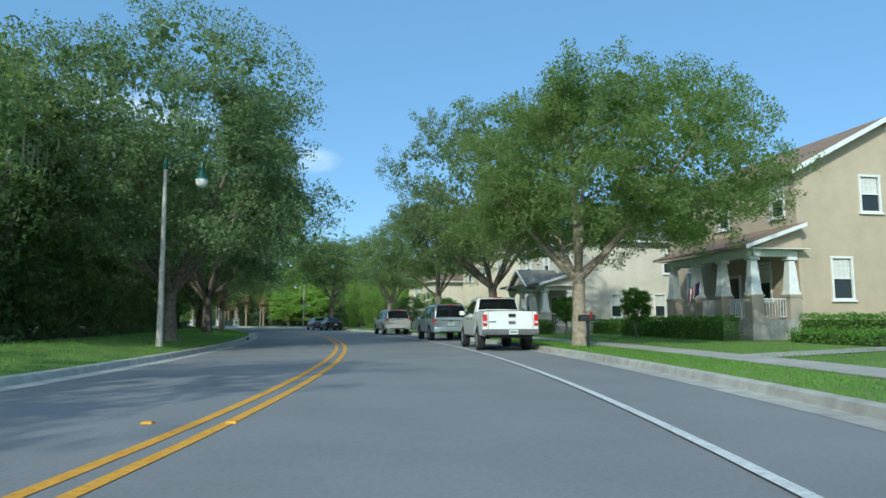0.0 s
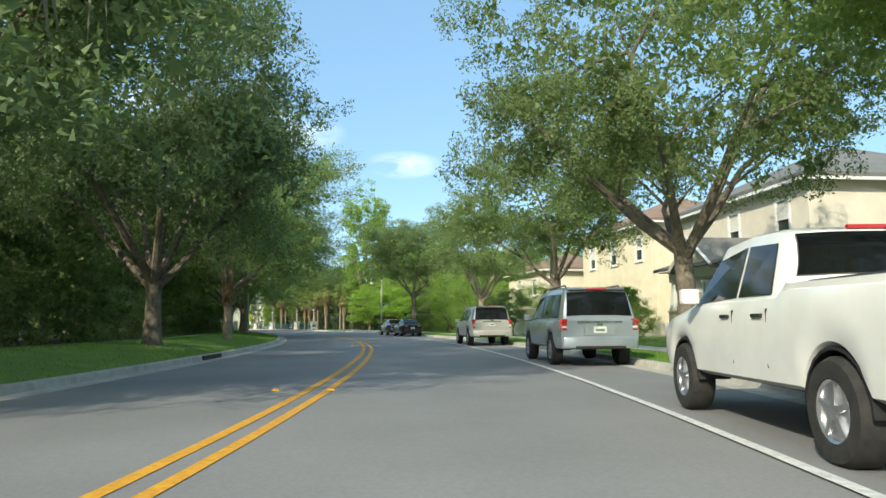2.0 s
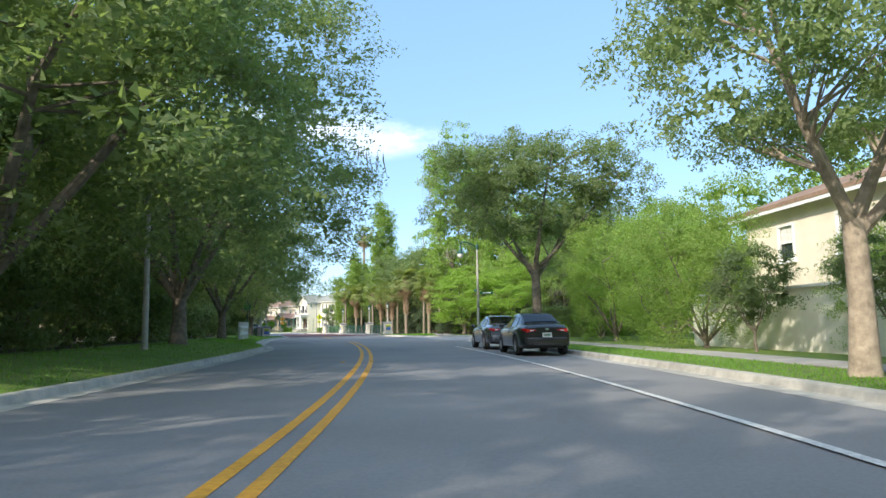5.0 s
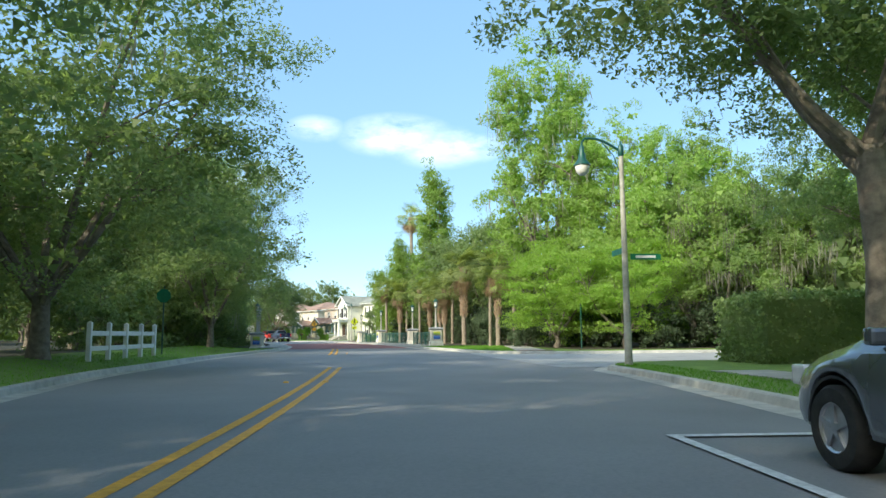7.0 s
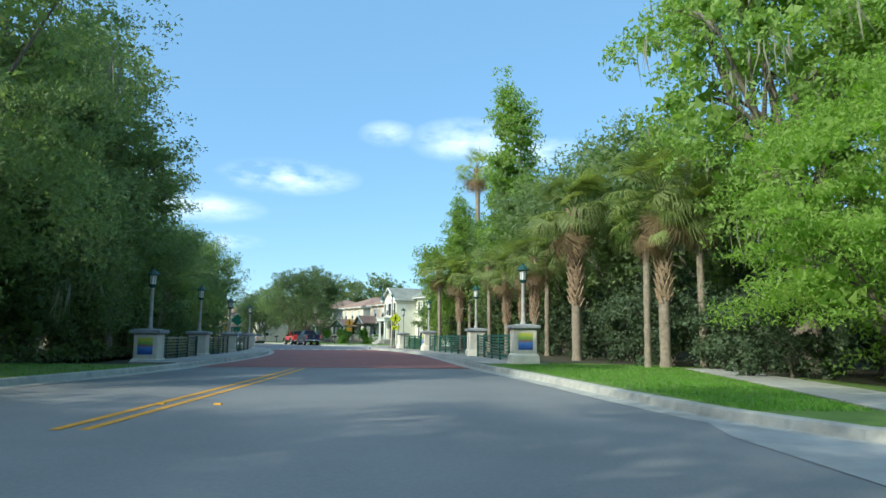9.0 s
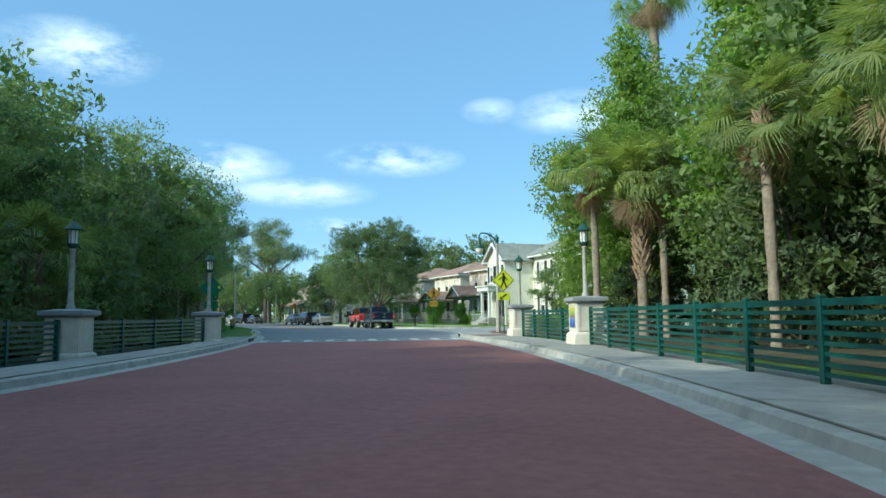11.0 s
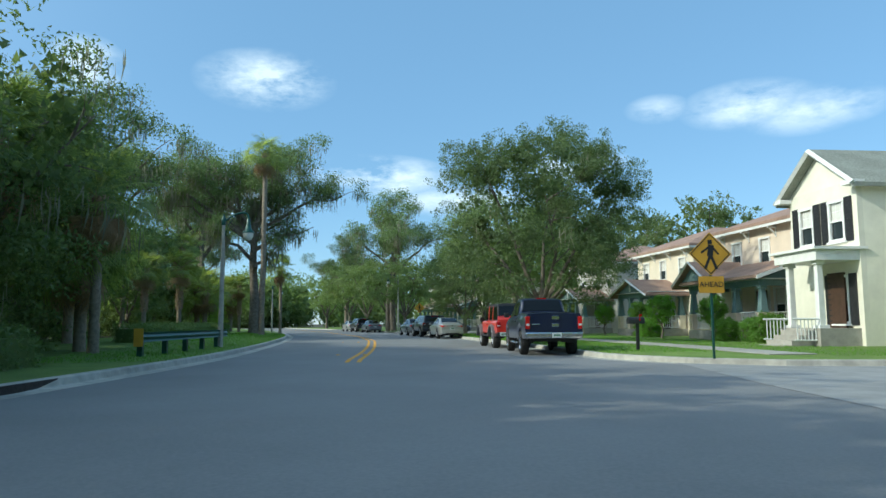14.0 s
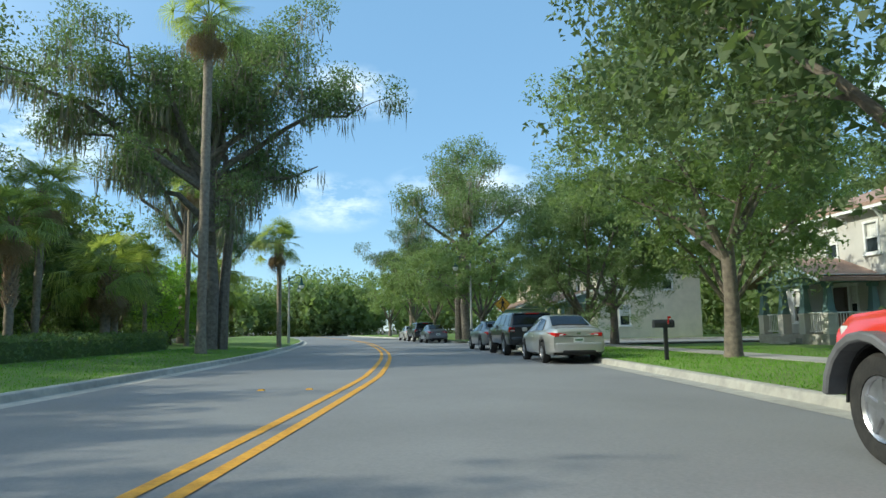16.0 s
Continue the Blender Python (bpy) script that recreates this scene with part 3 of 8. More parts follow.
def quads(name, v, material, per=4):
    """A mesh of loose little faces, from an array of corners."""
    n = len(v) // per
    me = bpy.data.meshes.new(name)
    me.vertices.add(len(v))
    me.vertices.foreach_set("co", v.astype(np.float32).ravel())
    me.loops.add(len(v))
    me.loops.foreach_set("vertex_index", np.arange(len(v), dtype=np.int32))
    me.polygons.add(n)
    me.polygons.foreach_set("loop_start", np.arange(0, n * per, per, dtype=np.int32))
    me.update(calc_edges=True)
    me.materials.append(material)
    return me


def leaves(centres, size, rg, droop=0.0, slim=0.45):
    """Small pointed leaves round the given places, turned at random."""
    n = len(centres)
    d = rg.normal(size=(n, 3))
    d[:, 2] -= droop
    d /= np.linalg.norm(d, axis=1)[:, None]
    e = np.cross(d, rg.normal(size=(n, 3)))
    e /= np.linalg.norm(e, axis=1)[:, None] + 1e-9
    L = (size * rg.uniform(0.6, 1.35, n))[:, None]
    a, b = d * L * 0.5, e * L * 0.55 * slim
    return np.stack([centres - a * 0.7 - b, centres - a * 0.5 + b, centres + a], 1).reshape(-1, 3)


def strands(tops, length, width, rg):
    """Hanging strips of moss."""
    n = len(tops)
    L = (length * rg.uniform(0.35, 1.2, n))[:, None]
    ang = rg.uniform(0, pi, n)
    w = np.stack([np.cos(ang), np.sin(ang), 0 * ang], 1) * (width * rg.uniform(0.5, 1.3, n))[:, None]
    sway = rg.normal(size=(n, 3)) * 0.10
    sway[:, 2] = 0
    down = np.array([0, 0, -1.0]) * L
    return np.stack([tops, tops + w + down * 0.35, tops + down + sway, tops - w + down * 0.4], 1).reshape(-1, 3)


class Crown:
    """The lobed body that a crown fills: a height, a spread and an uneven outline."""

    def __init__(self, height, spread, base, low, cone, ragged, rg, off=0.0, lobes=11):
        self.height, self.spread, self.base, self.cone, self.ragged = height, spread, base, cone, ragged
        self.mid = base + (height - base) * 0.45
        self.off = off
        self.up, self.down = height - self.mid, (self.mid - base) * low + 0.5
        c = rg.normal(size=(lobes, 3))
        self.lobes = c / np.linalg.norm(c, axis=1)[:, None]

    def radius(self, d):
        lobe = np.clip((d @ self.lobes.T - 0.66) / 0.34, 0, 1).max(1)
        return (1 - self.ragged) + self.ragged * lobe ** 0.7

    def place(self, d, r):
        r = r * self.radius(d)
        z = self.mid + np.sign(d[:, 2]) * np.abs(d[:, 2]) ** 0.75 * r * np.where(d[:, 2] > 0, self.up, self.down)
        k = self.spread * (1 - self.cone * np.clip((z - self.base) / (self.height - self.base), 0, 1))
        low = np.clip(-d[:, 2], 0, 0.98)
        k = k * np.minimum((1 - low ** 3) ** (1 / 3) / np.sqrt(1 - low ** 2), 1.7)
        return np.stack([d[:, 0] * r * k + self.off, d[:, 1] * r * k, z], 1)

    def keep(self, p, inner=0.86):
        """Draw a point back inside the crown."""
        v = np.array([(p[0] - self.off) / self.spread, p[1] / self.spread, (p[2] - self.mid) / (self.up if p[2] > self.mid else self.down)])
        r = np.linalg.norm(v) + 1e-6
        limit = inner * float(self.radius((v / r)[None])[0])
        if r > limit:
            v *= limit / r
        k = 1 - self.cone * min(1, max(0, (p[2] - self.base) / (self.height - self.base)))
        return Vector((v[0] * self.spread * k + self.off, v[1] * self.spread * k, self.mid + v[2] * (self.up if v[2] > 0 else self.down)))


def branching(body, girth, rg, limbs=6, lean=0.0):
    """Trunk and limbs as tubes, and the places where leaf clumps sit."""
    g, ends = Mesh(), []
    height, spread, base = body.height, body.spread, body.base
    fork = base * 0.72
    top = Vector((lean * height * 0.3, 0, fork))
    trunk = [Vector((0, 0, -0.2)), Vector((0, 0, 0.15)), Vector((lean * fork * 0.3, rg.normal() * 0.06, fork * 0.5)), top]
    g.tube(trunk, [girth * 1.6, girth * 1.2, girth * 0.95, girth * 0.88], 10)
    for k in range(limbs):
        ang = 2 * pi * (k + rg.uniform(-0.3, 0.3)) / limbs
        reach = spread * rg.uniform(0.5, 0.85)
        rise = (height - fork) * rg.uniform(0.4, 0.85) * (1.0 if k % 2 else 0.7)
        tip = body.keep(top + Vector((cos(ang) * reach, sin(ang) * reach, rise)))
        start = top - Vector((0, 0, rg.uniform(0, fork * 0.15)))
        mid = start.lerp(tip, 0.45) + Vector((rg.normal() * 0.25, rg.normal() * 0.25, (tip.z - start.z) * rg.uniform(-0.05, 0.14)))
        g.tube([start, start.lerp(mid, 0.5) + Vector((0, 0, -0.1)), mid, tip], [girth * 0.58, girth * 0.45, girth * 0.3, girth * 0.08], 7)
        ends.append(tuple(tip))
        for j in range(5):
            u = rg.uniform(0.4, 1.0)
            root = start.lerp(mid, u / 0.55) if u < 0.55 else mid.lerp(tip, (u - 0.55) / 0.45)
            a2 = ang + rg.normal() * 1.0
            end = body.keep(root + Vector((cos(a2), sin(a2), rg.uniform(-0.15, 0.8))) * spread * rg.uniform(0.22, 0.45), 0.8)
            bow = root.lerp(end, 0.5) + Vector((0, 0, 0.12))
            g.tube([root, bow, end], [girth * 0.2, girth * 0.12, girth * 0.03], 5)
            for i in range(2):
                q = body.keep(root.lerp(end, rg.uniform(0.5, 1.0)) + Vector(rg.normal(size=3)) * 0.3, 0.85)
                ends.append(tuple(q))
                g.tube([root.lerp(end, 0.55), q], [girth * 0.06, 0.008], 4)
    return g, np.array(ends)


def fuzz(n, sigma, rg, flat=0.75):
    """Offsets that thin out towards an edge and never stray past it."""
    d = rg.normal(size=(n, 3))
    d /= np.linalg.norm(d, axis=1)[:, None]
    off = d * (rg.uniform(0, 1, n) ** 0.45)[:, None] * sigma
    off[:, 2] *= flat
    return off


def scatter(centres, per, sigma, rg, flat=0.75):
    c = np.repeat(centres, per, 0)
    return c + fuzz(len(c), sigma, rg, flat)


def foliage(body, ends, boughs, twigs, per, leaf, sigma, bough, rg, droop=0.0, slim=0.5, inner=260, flat=0.6, core=1.6):
    """Leaves in clumps, clumps in boughs, boughs over the crown's outside and about its limbs."""
    d = rg.normal(size=(boughs, 3))
    d /= np.linalg.norm(d, axis=1)[:, None]
    spots = body.place(d, 0.55 + 0.38 * rg.uniform(0, 1, boughs) ** 0.6)
    if len(ends):
        spots = np.concatenate([spots, ends[rg.integers(0, len(ends), max(4, boughs // 2))]])
    clumps = scatter(spots, twigs, bough, rg, flat)
    pts = scatter(clumps, per, sigma, rg, min(0.8, flat * 1.4))
    middle = np.array([body.off, 0, body.mid])
    heart = scatter(middle + (spots - middle) * 0.87, 22, bough * 0.5, rg, flat)
    out = [leaves(pts, leaf, rg, droop, slim), leaves(heart, min(bough * 0.36, leaf * 1.8, 0.32), rg, 0, 0.8)]
    if inner:
        inner = int(inner * 2.0)
        d = rg.normal(size=(inner, 3))
        d /= np.linalg.norm(d, axis=1)[:, None]
        deep = body.place(d, 0.66 * rg.uniform(0, 1, inner) ** 0.5)
        out.append(leaves(deep, leaf * core, rg, 0, 0.8))
    return np.concatenate(out), clumps


KINDS = {}


def grow(key, name, label, height, spread, base, girth, boughs, twigs, per, leaf, material, seed, bark=None, limbs=6, moss=0, ragged=0.3, cone=0.0, lean=0.0, sigma=0.34, bough=1.0, category="tree", droop=0.3, low=0.9, inner=420, slim=0.40, off=0.0, flat=0.6, core=1.6):
    """Build one tree of a kind at the origin; copies of it are set out afterwards."""
    rg = np.random.default_rng(seed)
    body = Crown(height, spread, base, low, cone, ragged, rg, off)
    wood, ends = branching(body, girth, rg, limbs, lean)
    v, clumps = foliage(body, ends, boughs, twigs, per, leaf, sigma, bough, rg, droop, slim, inner, flat, core)
    ob = thing(name, label, category, pose(0, 0, -200))
    part("trunk", wood, bark or BARK, ob, smooth=True)
    part("crown", quads("crown", v, material, 3), None, ob)
    if moss:
        low_ones = clumps[clumps[:, 2] < body.mid + body.up * 0.55]
        tops = scatter(low_ones[rg.integers(0, len(low_ones), moss)], 12, 0.75, rg, 0.5)
        part("moss", quads("moss", strands(tops, 1.2, 0.024, rg), MOSS), None, ob, "grey hanging moss")["kind"] = "stuff"
    KINDS[key] = ob
    return ob


PLACED = defaultdict(int)


def plant(key, s, d, size=1.0, turn=None, z=TURF - 0.02, wide=1.0, label="", group=""):
    """Set out a copy; the first use moves the original itself."""
    ob = KINDS[key]
    turn = rng.uniform(0, 360) if turn is None else turn
    m = stand(s, d, z, turn)
    if PLACED[key]:
        made = copy_thing(ob, m)
    else:
        made = ob
        ob.matrix_basis = m
    PLACED[key] += 1
    made.scale = (size * wide, size * wide, size)
    tagged(made, label, "", group)
    return made


def quads_part(name, v, material, ob, label="", per=4):
    return part(name, quads(name, v, material, per), None, ob, label)


grow("oak_a", "oak_tree", "broad green oak with a pale trunk on the verge", 11.2, 6.0, 3.9, 0.22, 95, 7, 54, 0.122, OAK, 11, PALE_BARK, 6, moss=3)
grow("oak_lean", "oak_tree", "broad green oak with a pale trunk, spreading over the lawn", 10.6, 7.0, 3.6, 0.25, 230, 7, 50, 0.122, OAK_SUN, 11, PALE_BARK, 7, moss=0, off=1.5, ragged=0.2, low=1.1, inner=1300)
grow("far_oak", "oak_tree", "green street oak far along the road", 11.2, 6.0, 3.0, 0.24, 70, 6, 16, 0.27, OAK, 28, BARK, 6, ragged=0.3, sigma=0.42, inner=300)
grow("oak_b", "oak_tree", "spreading oak with forked limbs on the verge", 12.6, 7.2, 3.7, 0.27, 150, 7, 52, 0.126, OAK, 12, BARK, 7, moss=0, ragged=0.26, low=1.0, inner=1000)
grow("oak_c", "oak_tree", "airy green oak with a forked dark trunk", 10.6, 5.6, 4.7, 0.19, 120, 7, 50, 0.114, MID_OAK, 13, BARK, 5, moss=0, ragged=0.36, sigma=0.3, bough=0.9, low=1.0, inner=700, flat=0.75)
grow("oak_full", "oak_tree", "dense round-crowned oak with a forked trunk", 12.6, 6.2, 2.6, 0.25, 215, 7, 48, 0.122, DUSK_OAK, 27, BARK, 6, moss=10, low=1.3, ragged=0.2, inner=1500)
grow("pale_oak", "oak_tree", "sunlit oak with a pale trunk wrapped in dry fern", 9.4, 4.0, 3.6, 0.19, 62, 7, 64, 0.12, OAK, 26, PALE_BARK, 5, moss=4, ragged=0.45)
grow("giant", "oak_tree", "tall oak overhanging the road from the woods, leaves toned for shade", 15.0, 8.2, 3.2, 0.33, 230, 8, 34, 0.165, SHADE_TONE_OAK, 14, BARK, 8, moss=10, ragged=0.30, sigma=0.48, bough=1.35, low=1.1, inner=800)
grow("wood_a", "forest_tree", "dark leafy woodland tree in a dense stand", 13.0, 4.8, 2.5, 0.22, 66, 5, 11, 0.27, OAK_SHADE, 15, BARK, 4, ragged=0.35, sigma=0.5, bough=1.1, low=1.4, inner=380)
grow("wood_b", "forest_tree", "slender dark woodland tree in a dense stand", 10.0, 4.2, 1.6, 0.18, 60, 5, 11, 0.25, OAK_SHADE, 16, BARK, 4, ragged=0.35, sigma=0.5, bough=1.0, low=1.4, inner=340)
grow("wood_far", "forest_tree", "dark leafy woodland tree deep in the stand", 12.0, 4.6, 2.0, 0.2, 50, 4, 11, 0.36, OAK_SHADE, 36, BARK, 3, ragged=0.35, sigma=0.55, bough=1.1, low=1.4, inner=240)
grow("shade_oak", "oak_tree", "low-crowned dark oak hung with moss", 10.5, 5.8, 2.0, 0.24, 92, 7, 24, 0.17, MID_OAK, 25, BARK, 6, moss=22, ragged=0.3, sigma=0.45, bough=1.1, low=1.2, inner=560)
grow("verge_oak", "oak_tree", "tall dense oak beside the bridge approach", 15.0, 6.2, 2.2, 0.21, 230, 7, 40, 0.134, MID_OAK, 38, BARK, 7, moss=12, ragged=0.2, sigma=0.45, bough=1.1, low=1.3, inner=1300)
grow("bank_oak", "oak_tree", "dark dense oak on the creek bank", 15.0, 6.2, 2.2, 0.24, 190, 7, 20, 0.2, MID_OAK, 39, BARK, 6, moss=10, ragged=0.24, sigma=0.45, bough=1.1, low=1.3, inner=900)
grow("bright_a", "broadleaf_tree", "bright green leafy tree lit by low sun", 11.0, 4.8, 2.0, 0.2, 80, 6, 18, 0.21, OAK_FRESH, 17, BARK, 5, ragged=0.4, sigma=0.42, bough=1.0, low=1.2, inner=240)
grow("bright_b", "broadleaf_tree", "light green feathery tree at the wood's edge", 8.0, 4.4, 0.8, 0.16, 80, 6, 22, 0.17, OAK_FRESH, 18, BARK, 5, ragged=0.4, sigma=0.38, bough=0.95, low=1.25, inner=240)
grow("fresh", "broadleaf_tree", "fresh green leafy tree lit by low sun", 8.0, 4.4, 0.5, 0.15, 92, 7, 50, 0.098, OAK_FRESH, 31, BARK, 6, ragged=0.4, sigma=0.36, bough=0.9, low=1.3, inner=420, core=1.4)
grow("veil", "oak_tree", "pale olive tree draped in hanging moss", 13.0, 5.0, 2.4, 0.2, 110, 7, 26, 0.19, OAK_SUN, 33, BARK, 6, moss=150, ragged=0.45, sigma=0.4, bough=0.9, low=1.2, inner=300)
grow("feather", "feathery_tree", "bright green feathery tree with layered drooping sprays", 6.6, 3.6, 1.0, 0.14, 92, 8, 34, 0.115, FERN, 35, BARK, 6, ragged=0.35, sigma=0.42, bough=0.85, low=1.2, inner=120, flat=0.26, droop=0.6, slim=0.32)
grow("vine", "vine_covered_tree", "tall tree draped in green vines and moss", 20.0, 4.4, 4.0, 0.36, 160, 7, 27, 0.18, OAK_FRESH, 19, BARK, 7, moss=90, ragged=0.5, sigma=0.36, bough=0.85, low=1.4, inner=520)
grow("spire", "conical_tree", "tall narrow leafy tree with a pointed top", 20.5, 3.4, 2.5, 0.24, 110, 6, 20, 0.25, OAK_FRESH, 20, BARK, 6, ragged=0.25, cone=0.72, sigma=0.42, bough=0.9, low=1.2, inner=240)
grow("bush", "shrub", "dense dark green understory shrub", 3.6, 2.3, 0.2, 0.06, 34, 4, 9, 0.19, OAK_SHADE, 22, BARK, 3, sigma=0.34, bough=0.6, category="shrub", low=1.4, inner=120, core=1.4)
grow("garden", "shrub", "loose yellow-green garden shrub by the kerb lawn", 3.6, 2.3, 0.2, 0.06, 44, 5, 26, 0.10, OAK_FRESH, 32, BARK, 4, sigma=0.3, bough=0.55, category="shrub", low=1.4, inner=200, core=1.4)
grow("thicket", "shrub", "green thicket shrub under the palms, leaves darkened for deep shade", 4.4, 2.4, 0.2, 0.06, 46, 4, 13, 0.15, SHADE_TONE_LEAF, 37, BARK, 3, sigma=0.36, bough=0.65, category="shrub", low=1.4, inner=120, core=1.4)
grow("round", "topiary_shrub", "clipped round dark green shrub on a stem", 2.3, 0.72, 1.15, 0.05, 64, 4, 15, 0.095, HEDGE, 23, BARK, 5, ragged=0.08, sigma=0.14, bough=0.16, category="shrub", low=1.0, inner=120)
grow("ball", "clipped_shrub", "clipped ball of dark green box by the porch", 1.35, 0.8, 0.04, 0.05, 80, 4, 20, 0.09, HEDGE, 29, BARK, 5, ragged=0.12, sigma=0.14, bough=0.18, category="shrub", low=1.2, inner=160)
grow("sapling", "small_tree", "small airy olive garden tree", 4.6, 2.0, 1.2, 0.06, 52, 5, 26, 0.10, DUSK_OAK, 24, BARK, 5, sigma=0.25, bough=0.45, ragged=0.5, inner=0)


def mossy_oak(key, label, seed, limbs, girth=0.36, per=460, leaf=0.17, fringe=24):
    """An open old oak: bare trunks, long crooked limbs that carry separate pads of leaves, and moss hanging below them."""
    rg = np.random.default_rng(seed)
    ob = thing("oak_tree", label, "tree", pose(0, 0, -200))
    g, pads, sizes, under = Mesh(), [], [], []
    g.tube([(0, 0, -0.3), (0.05, 0, 0.3), (0.1, 0.1, 3.0), (-0.1, 0, 6.0), (0, 0, 9.0)], [girth * 1.5, girth * 1.1, girth, girth * 0.85, girth * 0.6], 10)
    g.tube([(0.5, 0.6, -0.3), (0.6, 0.6, 3.0), (0.9, 0.4, 6.5), (0.6, 0.2, 9.5)], [girth * 0.9, girth * 0.7, girth * 0.55, girth * 0.4], 8)
    for z0, tip, lifted, pad in limbs:
        a, b = Vector((0, 0, z0)), Vector(tip)
        line = [a.lerp(b, u) + Vector((rg.normal() * 0.3, rg.normal() * 0.3, lifted * sin(pi * u) + rg.normal() * 0.18)) for u in np.linspace(0, 1, 7)]
        line[0] = a
        g.tube(line, [girth * (0.55 - 0.47 * k / 6) for k in range(7)], 7)
        reach = (b - a).length
        for k in range(max(4, int(reach * 1.15))):
            u = rg.uniform(0.36, 1.04)
            q = line[min(6, int(u * 6))].lerp(line[min(6, int(u * 6) + 1)], (u * 6) % 1)
            c = q + Vector((rg.normal() * pad * 0.7, rg.normal() * pad * 0.7, abs(rg.normal()) * pad * 0.55))
            g.tube([q, q.lerp(c, 0.6) + Vector((0, 0, 0.1)), c], [girth * 0.10, girth * 0.06, 0.01], 4)
            pads.append(tuple(c))
            sizes.append(pad * rg.uniform(0.65, 1.25))
        under += [tuple(q) for q in line[2:]]
    pts = []
    for c, r in zip(pads, sizes):
        n = int(per * r * r)
        knots = np.array(c) + fuzz(11, r, rg, 0.72)
        pts.append(knots[rg.integers(0, 11, n)] + fuzz(n, r * 0.6, rg, 0.65))
    v = leaves(np.concatenate(pts), leaf, rg, 0.2, 0.45)
    part("trunk", g, BARK, ob, smooth=True)
    part("crown", quads("crown", v, DUSK_OAK, 3), None, ob)
    tops = np.concatenate([scatter(np.array(pads), fringe, 1.0, rg, 0.35), scatter(np.array(under), fringe // 3, 0.5, rg, 0.3)])
    tops[:, 2] -= 0.2
    part("moss", quads("moss", strands(tops, 1.25, 0.04, rg), MOSS), None, ob, "grey hanging moss")["kind"] = "stuff"
    KINDS[key] = ob


mossy_oak("moss_giant", "tall open live oak with a long limb, hung with grey moss", 61, (
    (7.5, (-13.0, -1.5, 12.6), 1.6, 1.25), (8.0, (-8.0, 2.0, 11.2), 0.8, 1.3), (8.6, (-4.5, -1.0, 15.2), 0.6, 1.35), (8.8, (3.6, 0.5, 16.6), 0.8, 1.25), (8.0, (7.2, -0.5, 11.8), 0.9, 1.45),
    (7.0, (5.0, 2.0, 9.2), 0.3, 1.2), (8.5, (-1.0, 3.5, 14.0), 0.5, 1.5), (8.5, (1.6, -2.0, 13.2), 0.4, 1.3), (6.0, (-4.0, -2.5, 8.2), 0.4, 1.0), (6.5, (2.6, 1.5, 10.5), 0.3, 1.4), (7.5, (-2.6, 1.5, 11.5), 0.3, 1.5), (8.8, (1.0, 0.5, 15.0), 0.2, 1.5), (5.0, (1.8, -1.2, 7.0), 0.2, 0.9), (8.0, (4.6, -1.5, 13.6), 0.5, 1.3), (8.0, (-6.0, -1.0, 13.4), 0.6, 1.3)))
mossy_oak("mossy", "tall live oak hung with grey moss", 62, (
    (7.0, (-6.5, 1.0, 12.0), 0.9, 1.5), (7.5, (6.2, -1.0, 12.6), 0.8, 1.5), (8.5, (-2.5, -2.0, 15.6), 0.5, 1.5), (8.5, (2.8, 2.2, 15.8), 0.5, 1.5), (7.0, (1.0, 6.0, 12.6), 0.8, 1.4), (7.0, (-1.0, -6.2, 12.0), 0.8, 1.4), (8.5, (0.0, 0.5, 16.4), 0.2, 1.6)), per=250, leaf=0.22, fringe=22)
dry = np.random.default_rng(3)
wrap = np.array([(cos(a) * 0.19, sin(a) * 0.19, z) for a, z in zip(dry.uniform(0, 2 * pi, 420), dry.uniform(2.0, 3.7, 420))])
quads_part("dry_fern", strands(wrap, 0.6, 0.05, dry), PALM_DRY, KINDS["pale_oak"], "shaggy brown dry fern round the trunk")


def frond_fan(rg, blades=15, length=1.0, width=0.05, sag=0.5):
    """One fan leaf along +x: blades spreading from the stalk's end, drooping at their tips."""
    out = []
    for k in range(blades):
        a = radians(-100 + 200 * k / (blades - 1)) + rg.normal() * 0.03
        L = length * (1.0 - 0.18 * abs(a)) * rg.uniform(0.88, 1.1)
        d = np.array([cos(a), sin(a), -0.10])
        n = np.array([-sin(a), cos(a), 0.0]) * width * 0.5
        p0, p1, p2 = np.zeros(3), d * L * 0.55, d * L * 0.86 + np.array([0, 0, -sag * L])
        out += [p0 - n * 0.5, p1 - n, p1 + n, p0 + n * 0.5, p1 - n, p2 - n * 0.15, p2 + n * 0.15, p1 + n]
    return np.array(out)


